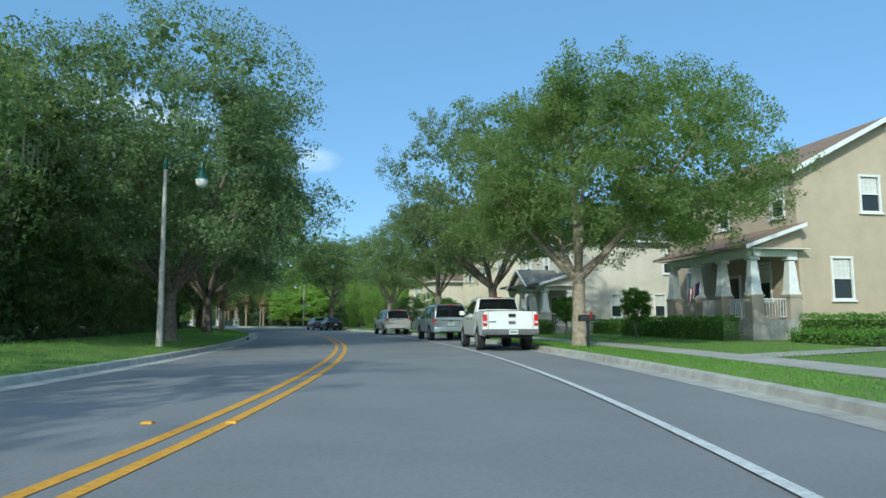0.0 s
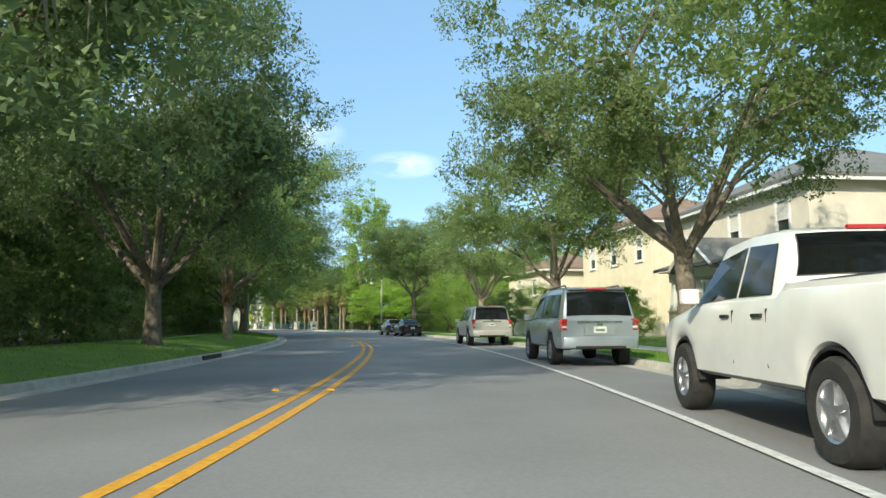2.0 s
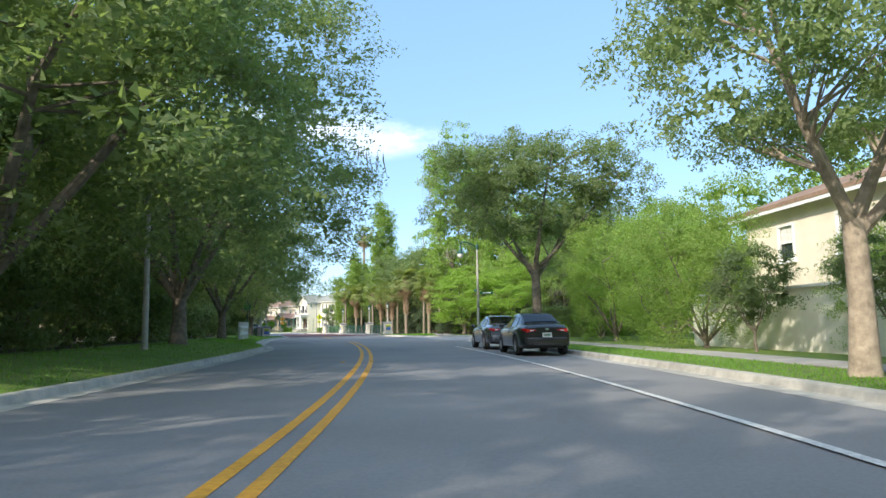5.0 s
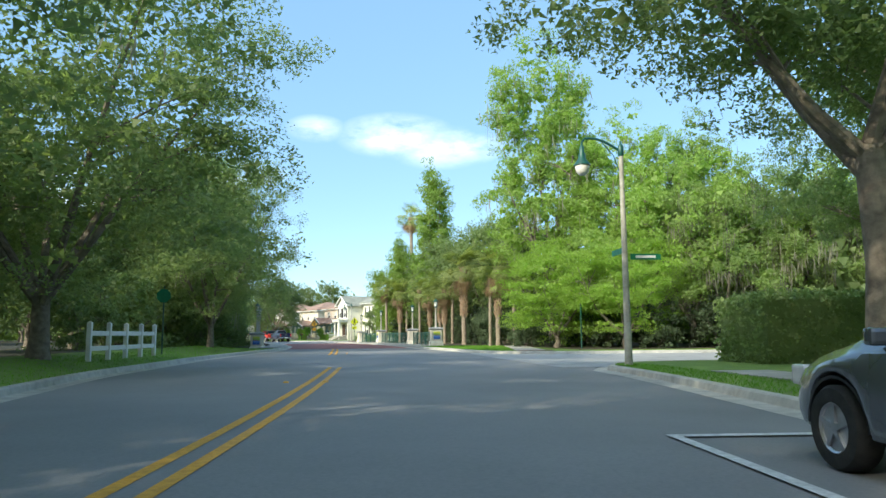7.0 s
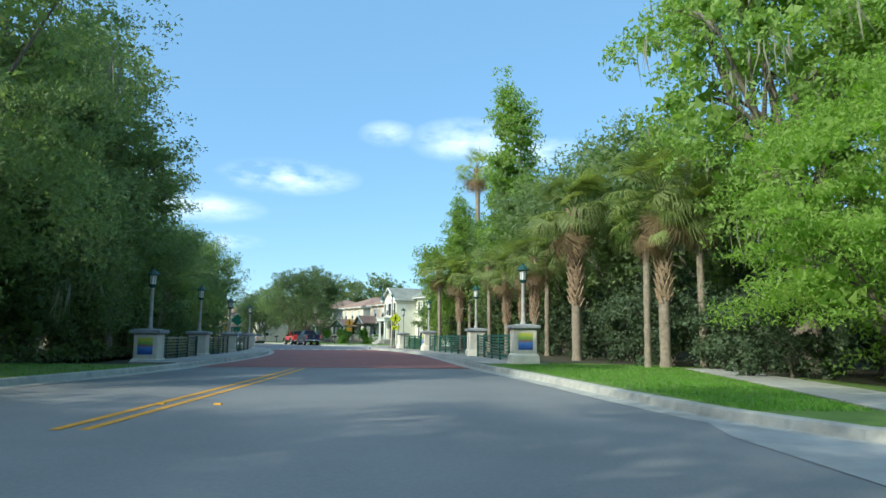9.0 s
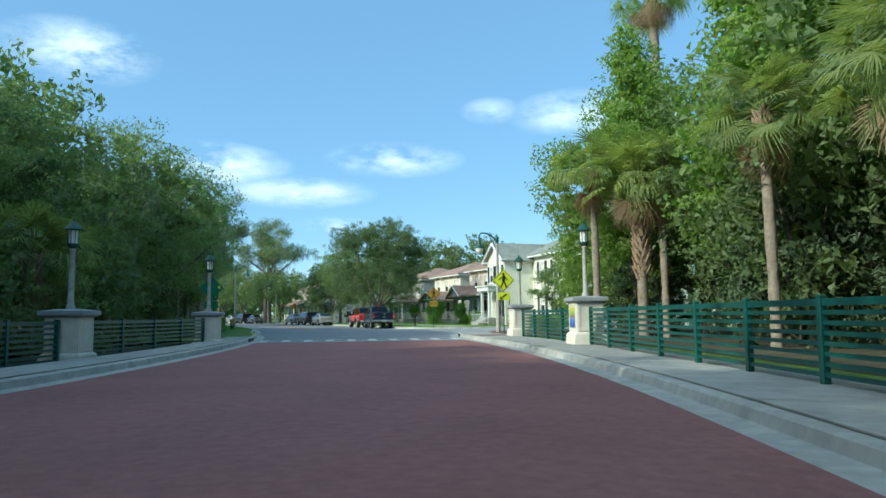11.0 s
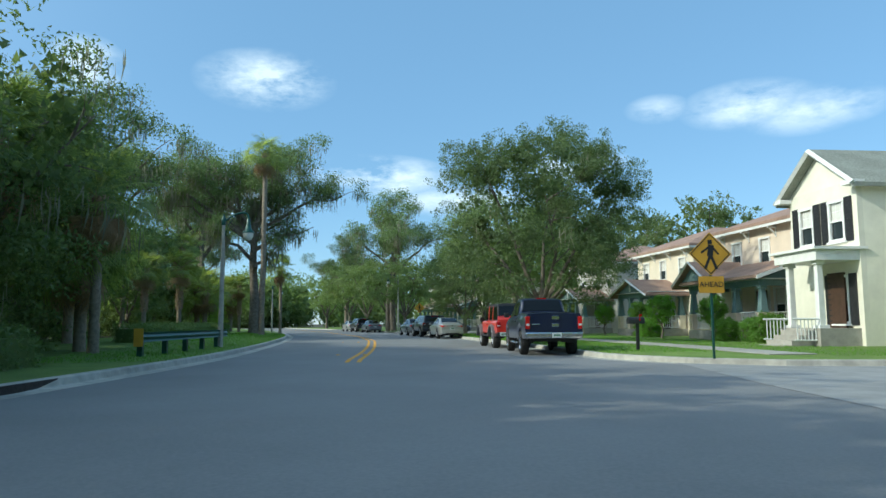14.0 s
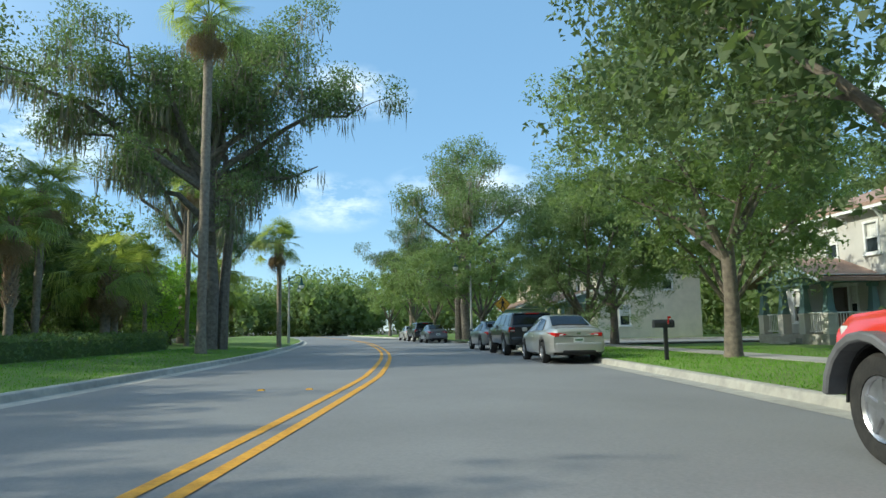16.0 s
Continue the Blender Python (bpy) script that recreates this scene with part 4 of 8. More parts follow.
def palm(key, label, trunk, seed, fronds=44, length=1.0, dry=10, girth=0.17, boots=0.5):
    rg = np.random.default_rng(seed)
    ob = thing("cabbage_palm", label, "palm", pose(0, 0, -200))
    g = Mesh()
    bend = rg.normal(size=2) * 0.012 * trunk
    rows = 26
    zs = np.linspace(-0.15, trunk, rows)
    pts = [(bend[0] * (z / trunk) ** 2, bend[1] * (z / trunk) ** 2, z) for z in zs]
    g.tube(pts, [girth * (1.4 if k == 0 else 1.12 if k == 1 else 0.93 + 0.07 * (k % 2) + 0.05 * rg.normal() + (0.2 if k > rows - 4 else 0)) for k in range(rows)], 12)
    part("trunk", g, PALM_BARK, ob, smooth=True)
    head = np.array([bend[0], bend[1], trunk])
    if boots:
        b = Mesh()
        count = int(trunk * boots * 44)
        for k in range(count):
            z = trunk * (1 - boots) + trunk * boots * (k + 0.5) / count
            a = k * 2.39996
            c = Vector((bend[0] * (z / trunk) ** 2 + cos(a) * girth * 1.02, bend[1] * (z / trunk) ** 2 + sin(a) * girth * 1.02, z - 0.1))
            b.taper(0, 0, 0, 0.30 * rg.uniform(0.8, 1.25), 0.13, 0.04, 0.05, 0.02, Matrix.Translation(c) @ pose(0, 0, 0, 0, 0, degrees(a) - 90) @ pose(0, 0, 0, -26, 0, rg.choice([-1, 1]) * 12))
        part("boot_sheath", b, BOOTS, ob, "cut leaf bases, pale and cross-hatched")
    green, brown, stalks = [], [], Mesh()
    for k in range(fronds + dry):
        dead = k >= fronds
        el = radians(rg.uniform(-82, -48)) if dead else radians(-40 + 122 * rg.uniform(0, 1) ** 0.8)
        az = rg.uniform(0, 2 * pi)
        reach = length * (0.75 if dead else rg.uniform(0.55, 1.15))
        d = np.array([cos(el) * cos(az), cos(el) * sin(az), sin(el)])
        tip = head + d * reach
        tip[2] -= 0.12 * reach
        stalks.tube([tuple(head), tuple(head + d * reach * 0.55), tuple(tip)], [0.025, 0.018, 0.012], 4)
        fan = frond_fan(rg, 27, length * rg.uniform(0.66, 1.0), 0.034, rg.uniform(0.12, 0.6) * (0.4 if el > 0.35 else 1.0))
        m = np.array(Euler((rg.normal() * 0.4, -el * 0.75 + 0.25, az)).to_matrix())
        (brown if dead else green).append(fan @ m.T + tip)
    part("stalk_ring", stalks, PALM, ob)
    quads_part("frond_crown", np.concatenate(green), PALM, ob)
    quads_part("dead_skirt", np.concatenate(brown), PALM_DRY, ob, "dry hanging brown fronds")
    KINDS[key] = ob


palm("palm_a", "cabbage palm with a boot-covered trunk and drooping fans", 5.0, 31, 46, 1.22, 7, 0.16, 0.62)
palm("palm_b", "cabbage palm with a bare pale trunk", 6.4, 32, 42, 1.22, 7, 0.15, 0.2)
palm("palm_skirt", "cabbage palm with a shaggy grey skirt of dead fronds", 5.2, 35, 40, 1.3, 34, 0.17, 0.3)
palm("palm_tall", "very tall slender palm among the oaks", 14.5, 33, 34, 1.35, 14, 0.2, 0.06)
palm("palm_low", "low young palm with spreading fans", 2.6, 34, 40, 1.15, 6, 0.16, 0.5)


def hedge(s0, s1, d0, d1, height, label="clipped green hedge", material=None, leaf=0.085, density=230):
    """A clipped hedge: a twiggy core and a skin of leaves."""
    ob = thing("hedge", label, "hedge", pose(0, 0, 0))
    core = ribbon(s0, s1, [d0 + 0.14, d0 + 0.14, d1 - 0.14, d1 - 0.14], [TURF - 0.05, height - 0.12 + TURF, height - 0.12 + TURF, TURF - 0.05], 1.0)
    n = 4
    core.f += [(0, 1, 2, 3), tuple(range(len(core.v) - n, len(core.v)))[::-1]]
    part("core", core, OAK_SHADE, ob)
    L, w = s1 - s0, d1 - d0
    k = int(density * (L * w + 2 * L * height + 2 * w * height))
    rg = np.random.default_rng(int(s0 * 7 + d0 * 13) % 9999)
    u, v, h = rg.uniform(0, 1, k), rg.uniform(0, 1, k), rg.uniform(0, 1, k)
    face = rg.uniform(0, L * w + 2 * L * height + 2 * w * height, k)
    top = face < L * w
    side = (face >= L * w) & (face < L * w + 2 * L * height)
    end = ~top & ~side
    h[top] = 1
    v[side] = np.round(v[side])
    u[end] = np.round(u[end])
    lump = 0.06 * np.sin(u * L * 2.1 + v * 3) + 0.05 * np.sin(u * L * 5.3)
    pts = np.array([(*at(s0 + a * L, d0 + b * w), TURF + lift(s0 + a * L, d0 + b * w) + c * height) for a, b, c in zip(u, v, h)])
    pts[:, 2] += lump * h
    pts += rg.normal(size=pts.shape) * 0.05
    quads_part("foliage", leaves(pts, leaf * 1.15, rg, 0, 0.7), material or HEDGE, ob, per=3)
    return ob

# ---- vehicles ----


def arch(c, r, z, n=9):
    """A wheel arch in a side outline, front to rear."""
    return [(c + r * cos(a), z + r * sin(a)) for a in np.linspace(-0.12, pi + 0.12, n)]


def panel(q, u0, u1, v0, v1, out=0.008, deep=0.03):
    """A thin pane lying on a four-cornered face, between shares of its length and height."""
    a, b, c, d = [Vector(p) for p in q]
    nrm = (b - a).cross(d - a).normalized()

    def pt(u, v):
        return a.lerp(b, u).lerp(d.lerp(c, u), v)
    g = Mesh()
    ring = [pt(u0, v0), pt(u1, v0), pt(u1, v1), pt(u0, v1)]
    g.add([p - nrm * deep for p in ring] + [p + nrm * out for p in ring], [(3, 2, 1, 0), (4, 5, 6, 7), (0, 1, 5, 4), (1, 2, 6, 5), (2, 3, 7, 6), (3, 0, 4, 7)])
    return g


def wheel(ob, x, y, r, wide, rim, spokes=5, name="wheel"):
    side = 1 if x > 0 else -1
    turn = pose(x, y, r, 0, 90 * side, 0)
    key = (round(r, 3), round(wide, 3), rim.name, spokes)
    if key not in WHEELS:
        h = wide / 2
        tyre = Mesh().lathe([(r * 0.60, -h), (r * 0.72, -h * 1.04), (r * 0.92, -h), (r, -h * 0.66), (r, h * 0.66), (r * 0.92, h), (r * 0.72, h * 1.04), (r * 0.60, h), (r * 0.60, h * 0.5), (r * 0.58, -h * 0.5)], 28)
        hub = Mesh().lathe([(r * 0.605, h * 0.75), (r * 0.58, h * 0.98), (r * 0.53, h * 0.85), (r * 0.52, h * 0.25), (0.02, h * 0.25)], 24)
        for k in range(spokes):
            hub.taper(0, 0, r * 0.10, r * 0.55, r * 0.20, h * 0.4, r * 0.15, h * 0.3, pose(0, 0, h * 0.68, 0, 0, 360 / spokes * k) @ pose(0, 0, 0, 0, 90, 0))
        hub.lathe([(r * 0.16, h * 0.4), (r * 0.15, h * 0.95), (r * 0.05, h)], 12)
        WHEELS[key] = (tyre.data("tyre", RUBBER, True), hub.data("rim", rim, True))
    t = part("wheel", WHEELS[key][0], None, ob, "", m=turn)
    part("rim", WHEELS[key][1], None, t, "spoked alloy rim")


WHEELS = {}


def curve(points, ys, soft):
    """A rounded line through (place, value) pairs, read at the given places."""
    fine = np.linspace(ys[0] - 0.4, ys[-1] + 0.4, 900)
    v = np.interp(fine, [p[0] for p in points], [p[1] for p in points])
    n = max(1, int(soft * 2.2 / (fine[1] - fine[0])))
    k = np.hanning(2 * n + 3)[1:-1]
    v = np.convolve(np.pad(v, n, "edge"), k / k.sum(), "valid")
    return np.interp(ys, fine, v)


class Shell:
    """A car's skin: rings along its length from sill, shoulder and roof lines; wheel arches cut in."""

    def __init__(self, L, form, arches, ar, wr):
        mid = np.linspace(0, L, 90)
        self.ys = np.sort(np.concatenate([mid, [0.012, 0.03, L - 0.012, L - 0.03]]))
        soft = form.get("soft", 0.05)
        self.low = curve(form["low"], self.ys, 0.03)
        for c in arches:
            arc = wr + np.sqrt(np.clip(ar * ar - (self.ys - c) ** 2, 0, None))
            self.low = np.where(np.abs(self.ys - c) < ar, np.maximum(self.low, arc), self.low)
        self.belt, self.top = curve(form["belt"], self.ys, soft), curve(form["top"], self.ys, soft)
        self.wide, self.roof = curve(form["wide"], self.ys, 0.08), curve(form["roof"], self.ys, soft)
        self.top = np.maximum(self.top, self.belt + 0.012)
        self.low = np.minimum(self.low, self.belt - 0.06)

    def ring(self, i):
        lo, be, to, w, r, y = self.low[i], self.belt[i], self.top[i], self.wide[i], self.roof[i], self.ys[i]
        h = be - lo
        half = [(w * 0.86, lo), (w * 0.965, lo + min(0.05, h * 0.2)), (w * 0.995, lo + h * 0.3), (w, lo + h * 0.55), (w * 0.985, lo + h * 0.82), (w * 0.95, be - 0.012), (w * 0.925, be)]
        half += [(w * 0.925 + (r - w * 0.925) * u, be + (to - be) * u * 0.9) for u in (0.33, 0.66, 0.92)]
        half += [(r * 0.97, be + (to - be) * 0.955), (r * 0.88, to - 0.006), (r * 0.5, to + 0.012), (0.0, to + 0.016)]
        return [(x, y, z) for x, z in half] + [(-x, y, z) for x, z in half[-2::-1]]

    def build(self, split=None):
        g, up = Mesh(), Mesh()
        n = 27
        for i in range(len(self.ys)):
            g.v += self.ring(i)
        up.v = list(g.v)
        for i in range(len(self.ys) - 1):
            for k in range(n - 1):
                f = (i * n + k, i * n + k + 1, (i + 1) * n + k + 1, (i + 1) * n + k)
                high = split is not None and 6 <= k <= 19 and self.top[i] > self.belt[i] + split and self.top[i + 1] > self.belt[i + 1] + split
                (up if high else g).f.append(f)
        last = (len(self.ys) - 1) * n
        g.f += [tuple(range(n)), tuple(range(last + n - 1, last - 1, -1))]
        return g, up

    def side(self, y, u):
        """A point of the glazed side at a place along the car and a share of its height."""
        be, to, w, r = [np.interp(y, self.ys, q) for q in (self.belt, self.top, self.wide, self.roof)]
        return (w * 0.925 + (r - w * 0.925) * u / 0.9, y, be + (to - be) * u)

    def wrap(self, sd, edge, out=0.0):
        """A lens let into the tail that runs round its corner: rows of (distance out, lower edge, upper edge)."""
        g, cols = Mesh(), np.linspace(edge[0][0], edge[-1][0], 11)
        lo, hi = (np.interp(cols, [e[0] for e in edge], [e[k] for e in edge]) for k in (1, 2))
        end = int(np.argmax(self.wide))
        for x, a, b in zip(cols, lo, hi):
            y = float(np.interp(x / 0.962, self.wide[:end], self.ys[:end])) if x > self.wide[0] * 0.962 else 0.0
            y -= 0.014 + out
            g.v += [(sd * (x + out), y, a), (sd * (x + out), y - 0.012, (a + b) / 2), (sd * (x + out), y, b), (sd * (x - 0.03), y + 0.06, b), (sd * (x - 0.03), y + 0.06, a)]
        for i in range(10):
            g.f += [(i * 5 + k, i * 5 + (k + 1) % 5, i * 5 + 5 + (k + 1) % 5, i * 5 + 5 + k) for k in range(5)]
        g.f += [(0, 1, 2, 3, 4), (54, 53, 52, 51, 50)]
        return g

    def glass(self, y0, y1, k0, k1, rows=8):
        """A pane that follows the slope of the shell between two places along it."""
        g = Mesh()
        for i, y in enumerate(np.linspace(y0, y1, rows)):
            r, to = np.interp(y, self.ys, self.roof), np.interp(y, self.ys, self.top)
            rise = np.interp(y + 0.02, self.ys, self.top) - np.interp(y - 0.02, self.ys, self.top)
            ny, nz = -rise / hypot(rise, 0.04), 0.04 / hypot(rise, 0.04)
            k = k0 + (k1 - k0) * i / (rows - 1)
            for lift in (0.022, -0.02):
                g.v += [(x * r * k, y + ny * lift, to + c + nz * lift) for x, c in ((-1, -0.004), (-0.55, 0.012), (0, 0.016), (0.55, 0.012), (1, -0.004))]
        n = 10
        for i in range(rows - 1):
            for k in range(4):
                g.f += [(i * n + k, i * n + k + 1, (i + 1) * n + k + 1, (i + 1) * n + k), (i * n + 5 + k, (i + 1) * n + 5 + k, (i + 1) * n + 6 + k, i * n + 6 + k)]
            g.f += [(i * n, (i + 1) * n, (i + 1) * n + 5, i * n + 5), (i * n + 4, i * n + 9, (i + 1) * n + 9, (i + 1) * n + 4)]
        for e in (0, (rows - 1) * n):
            g.f += [(e + k, e + 5 + k, e + 6 + k, e + 1 + k) for k in range(4)]
        return g


def vehicle(name, label, m, L, W, form, arches, wr, colour, rear, bumper, category="car", low=0.34, rim=None, spokes=5, roof_paint=None, rails=False, arch_r=None, group="parked cars", tyre=0.24, plate=(0.0, 0.95)):
    """A vehicle standing with its tail at the origin and its nose along +y."""
    ob = thing(name, label, category, m, group)
    rim = rim or ALLOY
    ar = arch_r or wr + 0.06
    sh = Shell(L, form, arches, ar, wr)
    g, up = sh.build(0.10 if roof_paint else None)
    for nm, mesh, mat in (("body", g, colour), ("hard_top", up, roof_paint)):
        if mat is None or not mesh.f:
            continue
        me = bpy.data.meshes.new(nm)
        me.from_pydata(mesh.v, [], mesh.f)
        bm = bmesh.new()
        bm.from_mesh(me)
        bmesh.ops.delete(bm, geom=[v for v in bm.verts if not v.link_faces], context="VERTS")
        bmesh.ops.recalc_face_normals(bm, faces=bm.faces)
        bm.to_mesh(me)
        bm.free()
        me.shade_smooth()
        me.set_sharp_from_angle(angle=radians(38))
        me.materials.append(mat)
        part(nm, me, None, ob)
    part("chassis", Mesh().box(0, L / 2, low + 0.1, W * 0.72, L * 0.86, 0.22).box(0, L / 2, low + 0.28, W * 0.6, L * 0.8, 0.25), BLACK, ob, "dark underbody")
    zb, zr = form["belt_z"], float(sh.top.max())
    wt, (r0, r1) = float(np.interp(L * 0.5, sh.ys, sh.roof)), form["rails"]
    for b0, b1, t0, t1 in form["windows"]:
        q = [sh.side(b0, 0.06), sh.side(b1, 0.06), sh.side(t1, 0.80), sh.side(t0, 0.80)]
        part("side_window", panel(q, 0, 1, 0, 1, 0.012), GLASS, ob, "dark tinted side window")
        part("side_window", panel([(-x, y, z) for x, y, z in (q[1], q[0], q[3], q[2])], 0, 1, 0, 1, 0.012), GLASS, ob, "dark tinted side window")
    for nm, (y0, y1, k0, k1) in (("rear_window", form["rear_glass"]), ("windscreen", form["front_glass"])):
        part(nm, sh.glass(y0, y1, k0, k1), GLASS, ob, "dark tinted " + nm.replace("_", " "), smooth=True)
    g0, g1 = form["windows"][0][0], form["windows"][-1][1]
    # tail
    for sd in (-1, 1):
        x, z, w, h = rear["lamp"]
        if "sweep" in rear:
            k = part("tail_light", sh.wrap(sd, rear["sweep"]), RED_LENS, ob, "slim swept red tail light", smooth=True)
            part("reversing_lens", sh.wrap(sd, rear["clear"], 0.012), CLEAR_LENS, k, "clear reversing lens")
        else:
            k = part("tail_light", Mesh().box(sd * x, rear.get("lamp_y", 0.05), z, w, 0.16, h), RED_LENS, ob, "red tail light", bevel=0.02)
            part("reversing_lens", Mesh().box(sd * x, rear.get("lamp_y", 0.05) - 0.082, z - h * 0.16, w * 0.7, 0.01, h * 0.16), CLEAR_LENS, k, "clear reversing lens")
        part("headlight", Mesh().box(sd * (float(np.interp(L - 0.2, sh.ys, sh.wide)) - 0.19), L - 0.16, rear.get("head_z", 0.82), 0.34, 0.2, 0.18), CLEAR_LENS, ob, "clear headlight", bevel=0.03)
        part("wing_mirror", Mesh().box(sd * (W / 2 + 0.09), g1 - 0.22, zb + 0.08, *rear.get("mirror", (0.2, 0.12, 0.17))), bumper[2] if len(bumper) > 2 else BLACK, ob, bevel=0.03)
        for y in form["doors"]:
            wy = float(np.interp(y, sh.ys, sh.wide))
            part("door_handle", Mesh().box(sd * wy * 0.995, y + 0.17, zb - 0.15, 0.04, 0.2, 0.035), rear.get("handle_mat", colour), ob, bevel=0.008, seg=1)
            part("door_seam", Mesh().box(sd * (wy * 0.985 - 0.010), y, (zb + low) / 2 + 0.05, 0.03, 0.010, zb - low - 0.28), BLACK, ob)
    z0, z1, *_ = bumper
    bmat = bumper[3] if len(bumper) > 3 else colour
    if bmat is colour:
        bow = [(float(np.interp(y, sh.ys, sh.wide)) * 0.995 + 0.008, y) for y in (0.46, 0.30, 0.18, 0.10)] + [(sh.wide[0] * k, y) for k, y in ((0.99, 0.02), (0.86, -0.03), (0.55, -0.055), (0.2, -0.065))]
        part("rear_bumper", Mesh().slab(bow + [(-x, y) for x, y in reversed(bow)], z0, z1), bmat, ob, smooth=True, bevel=0.045, seg=3)
        part("bumper_slot", Mesh().box(0, 0.02, z0 + 0.03, sh.wide[0] * 1.3, 0.2, 0.07), BLACK, ob, "dark slot under the bumper", bevel=0.015, seg=1)
    else:
        part("rear_bumper", Mesh().box(0, 0.03, (z0 + z1) / 2, sh.wide[0] * 2 * form.get("bumper", 1.0), 0.2, z1 - z0), bmat, ob, bevel=0.05)
    part("front_bumper", Mesh().box(0, L - 0.07, (z0 + z1) / 2, sh.wide[-1] * 2, 0.2, z1 - z0), bmat, ob, bevel=0.05)
    px, pz = plate
    p = part("number_plate", Mesh().box(px, -0.086 if abs(pz - (z0 + z1) / 2) < 0.15 else -0.005 - rear.get("plate_out", 0.0), pz, 0.31, 0.016, 0.155), PLATE, ob, "pale number plate")
    part("plate_bars", Mesh().box(px, -0.097 if abs(pz - (z0 + z1) / 2) < 0.15 else -0.016 - rear.get("plate_out", 0.0), pz, 0.22, 0.004, 0.06), PLATE_BAR, p)
    for nm, x, z, w, h, mt in rear.get("bits", ()):
        part(nm, Mesh().box(x, -0.012 + rear.get("bits_y", 0.0), z, w, 0.03, h), mt, ob, bevel=0.008, seg=1)
    for c in arches:
        for sd in (-1, 1):
            wheel(ob, sd * (W / 2 - tyre / 2 - 0.015), c, wr, tyre, rim, spokes)
            arc = np.linspace(0.0, pi, 12)
            x0, x1 = sorted((sd * (W / 2 - 0.05), sd * (W / 2 - 0.42)))
            part("arch_liner", Mesh().slab([(c + (ar + 0.012) * cos(a), wr + (ar + 0.012) * sin(a)) for a in arc] + [(c + (ar - 0.012) * cos(a), wr + (ar - 0.012) * sin(a)) for a in reversed(arc)], x0, x1, "x"), BLACK, ob)
    if rails:
        for sd in (-1, 1):
            part("roof_rail", Mesh().tube([(sd * wt * 0.9, r0, zr - 0.05), (sd * wt * 0.9, r0 + 0.12, zr + 0.02), (sd * wt * 0.9, r1 - 0.12, zr + 0.01), (sd * wt * 0.9, r1, zr - 0.05)], 0.02, 6), rails, ob)
    return ob


WHITE_CAR = paint("white_car_paint", (0.74, 0.74, 0.71))
NAVY_CAR = paint("navy_car_paint", (0.003, 0.007, 0.036), 0.0)
SILVER_BLUE = paint("silver_car_paint", (0.36, 0.40, 0.43), 0.55)
CHAMPAGNE = paint("pale_silver_car_paint", (0.52, 0.50, 0.46), 0.45)
SILVER_CAR = paint("silver_grey_car_paint", (0.45, 0.44, 0.41), 0.5)
GREY_CAR = paint("graphite_car_paint", (0.17, 0.175, 0.19), 0.5)
SLATE_CAR = paint("dark_slate_car_paint", (0.12, 0.13, 0.145), 0.5, 0.24)
BLACK_CAR = paint("black_car_paint", (0.008, 0.008, 0.010), 0.1)
RED_CAR = paint("red_car_paint", (0.62, 0.035, 0.018))
GREY_BUMPER = surface("dark_grey_bumper", (0.10, 0.10, 0.105), (0.15, 0.15, 0.155), 5.0, 0.5, 0.05)
BLUE_CAR = paint("dark_blue_car_paint", (0.02, 0.03, 0.06), 0.3)

PICKUP = {"low": [(0, 0.56), (0.3, 0.50), (5.3, 0.46), (5.76, 0.52)], "belt": [(0, 1.30), (2.04, 1.33), (2.12, 1.26), (4.3, 1.24), (5.5, 1.06), (5.7, 0.98), (5.76, 0.88)],
          "top": [(0, 1.345), (0.05, 1.37), (2.08, 1.385), (2.14, 1.42), (2.30, 1.86), (2.5, 1.91), (3.1, 1.93), (3.75, 1.89), (4.45, 1.30), (5.45, 1.15), (5.68, 1.06), (5.76, 0.94)],
          "wide": [(0, 0.965), (0.08, 0.985), (2.0, 0.99), (5.0, 0.985), (5.5, 0.93), (5.76, 0.82)], "roof": [(0, 0.90), (2.02, 0.92), (2.22, 0.74), (3.7, 0.73), (4.5, 0.80), (5.76, 0.70)],
          "soft": 0.035, "belt_z": 1.26, "rails": (2.5, 3.6), "windows": ((2.30, 3.02, 2.42, 3.02), (3.10, 4.22, 3.10, 3.82)), "doors": (2.28, 3.06), "rear_glass": (2.14, 2.31, 0.93, 0.90), "front_glass": (4.40, 3.78, 0.92, 0.92)}


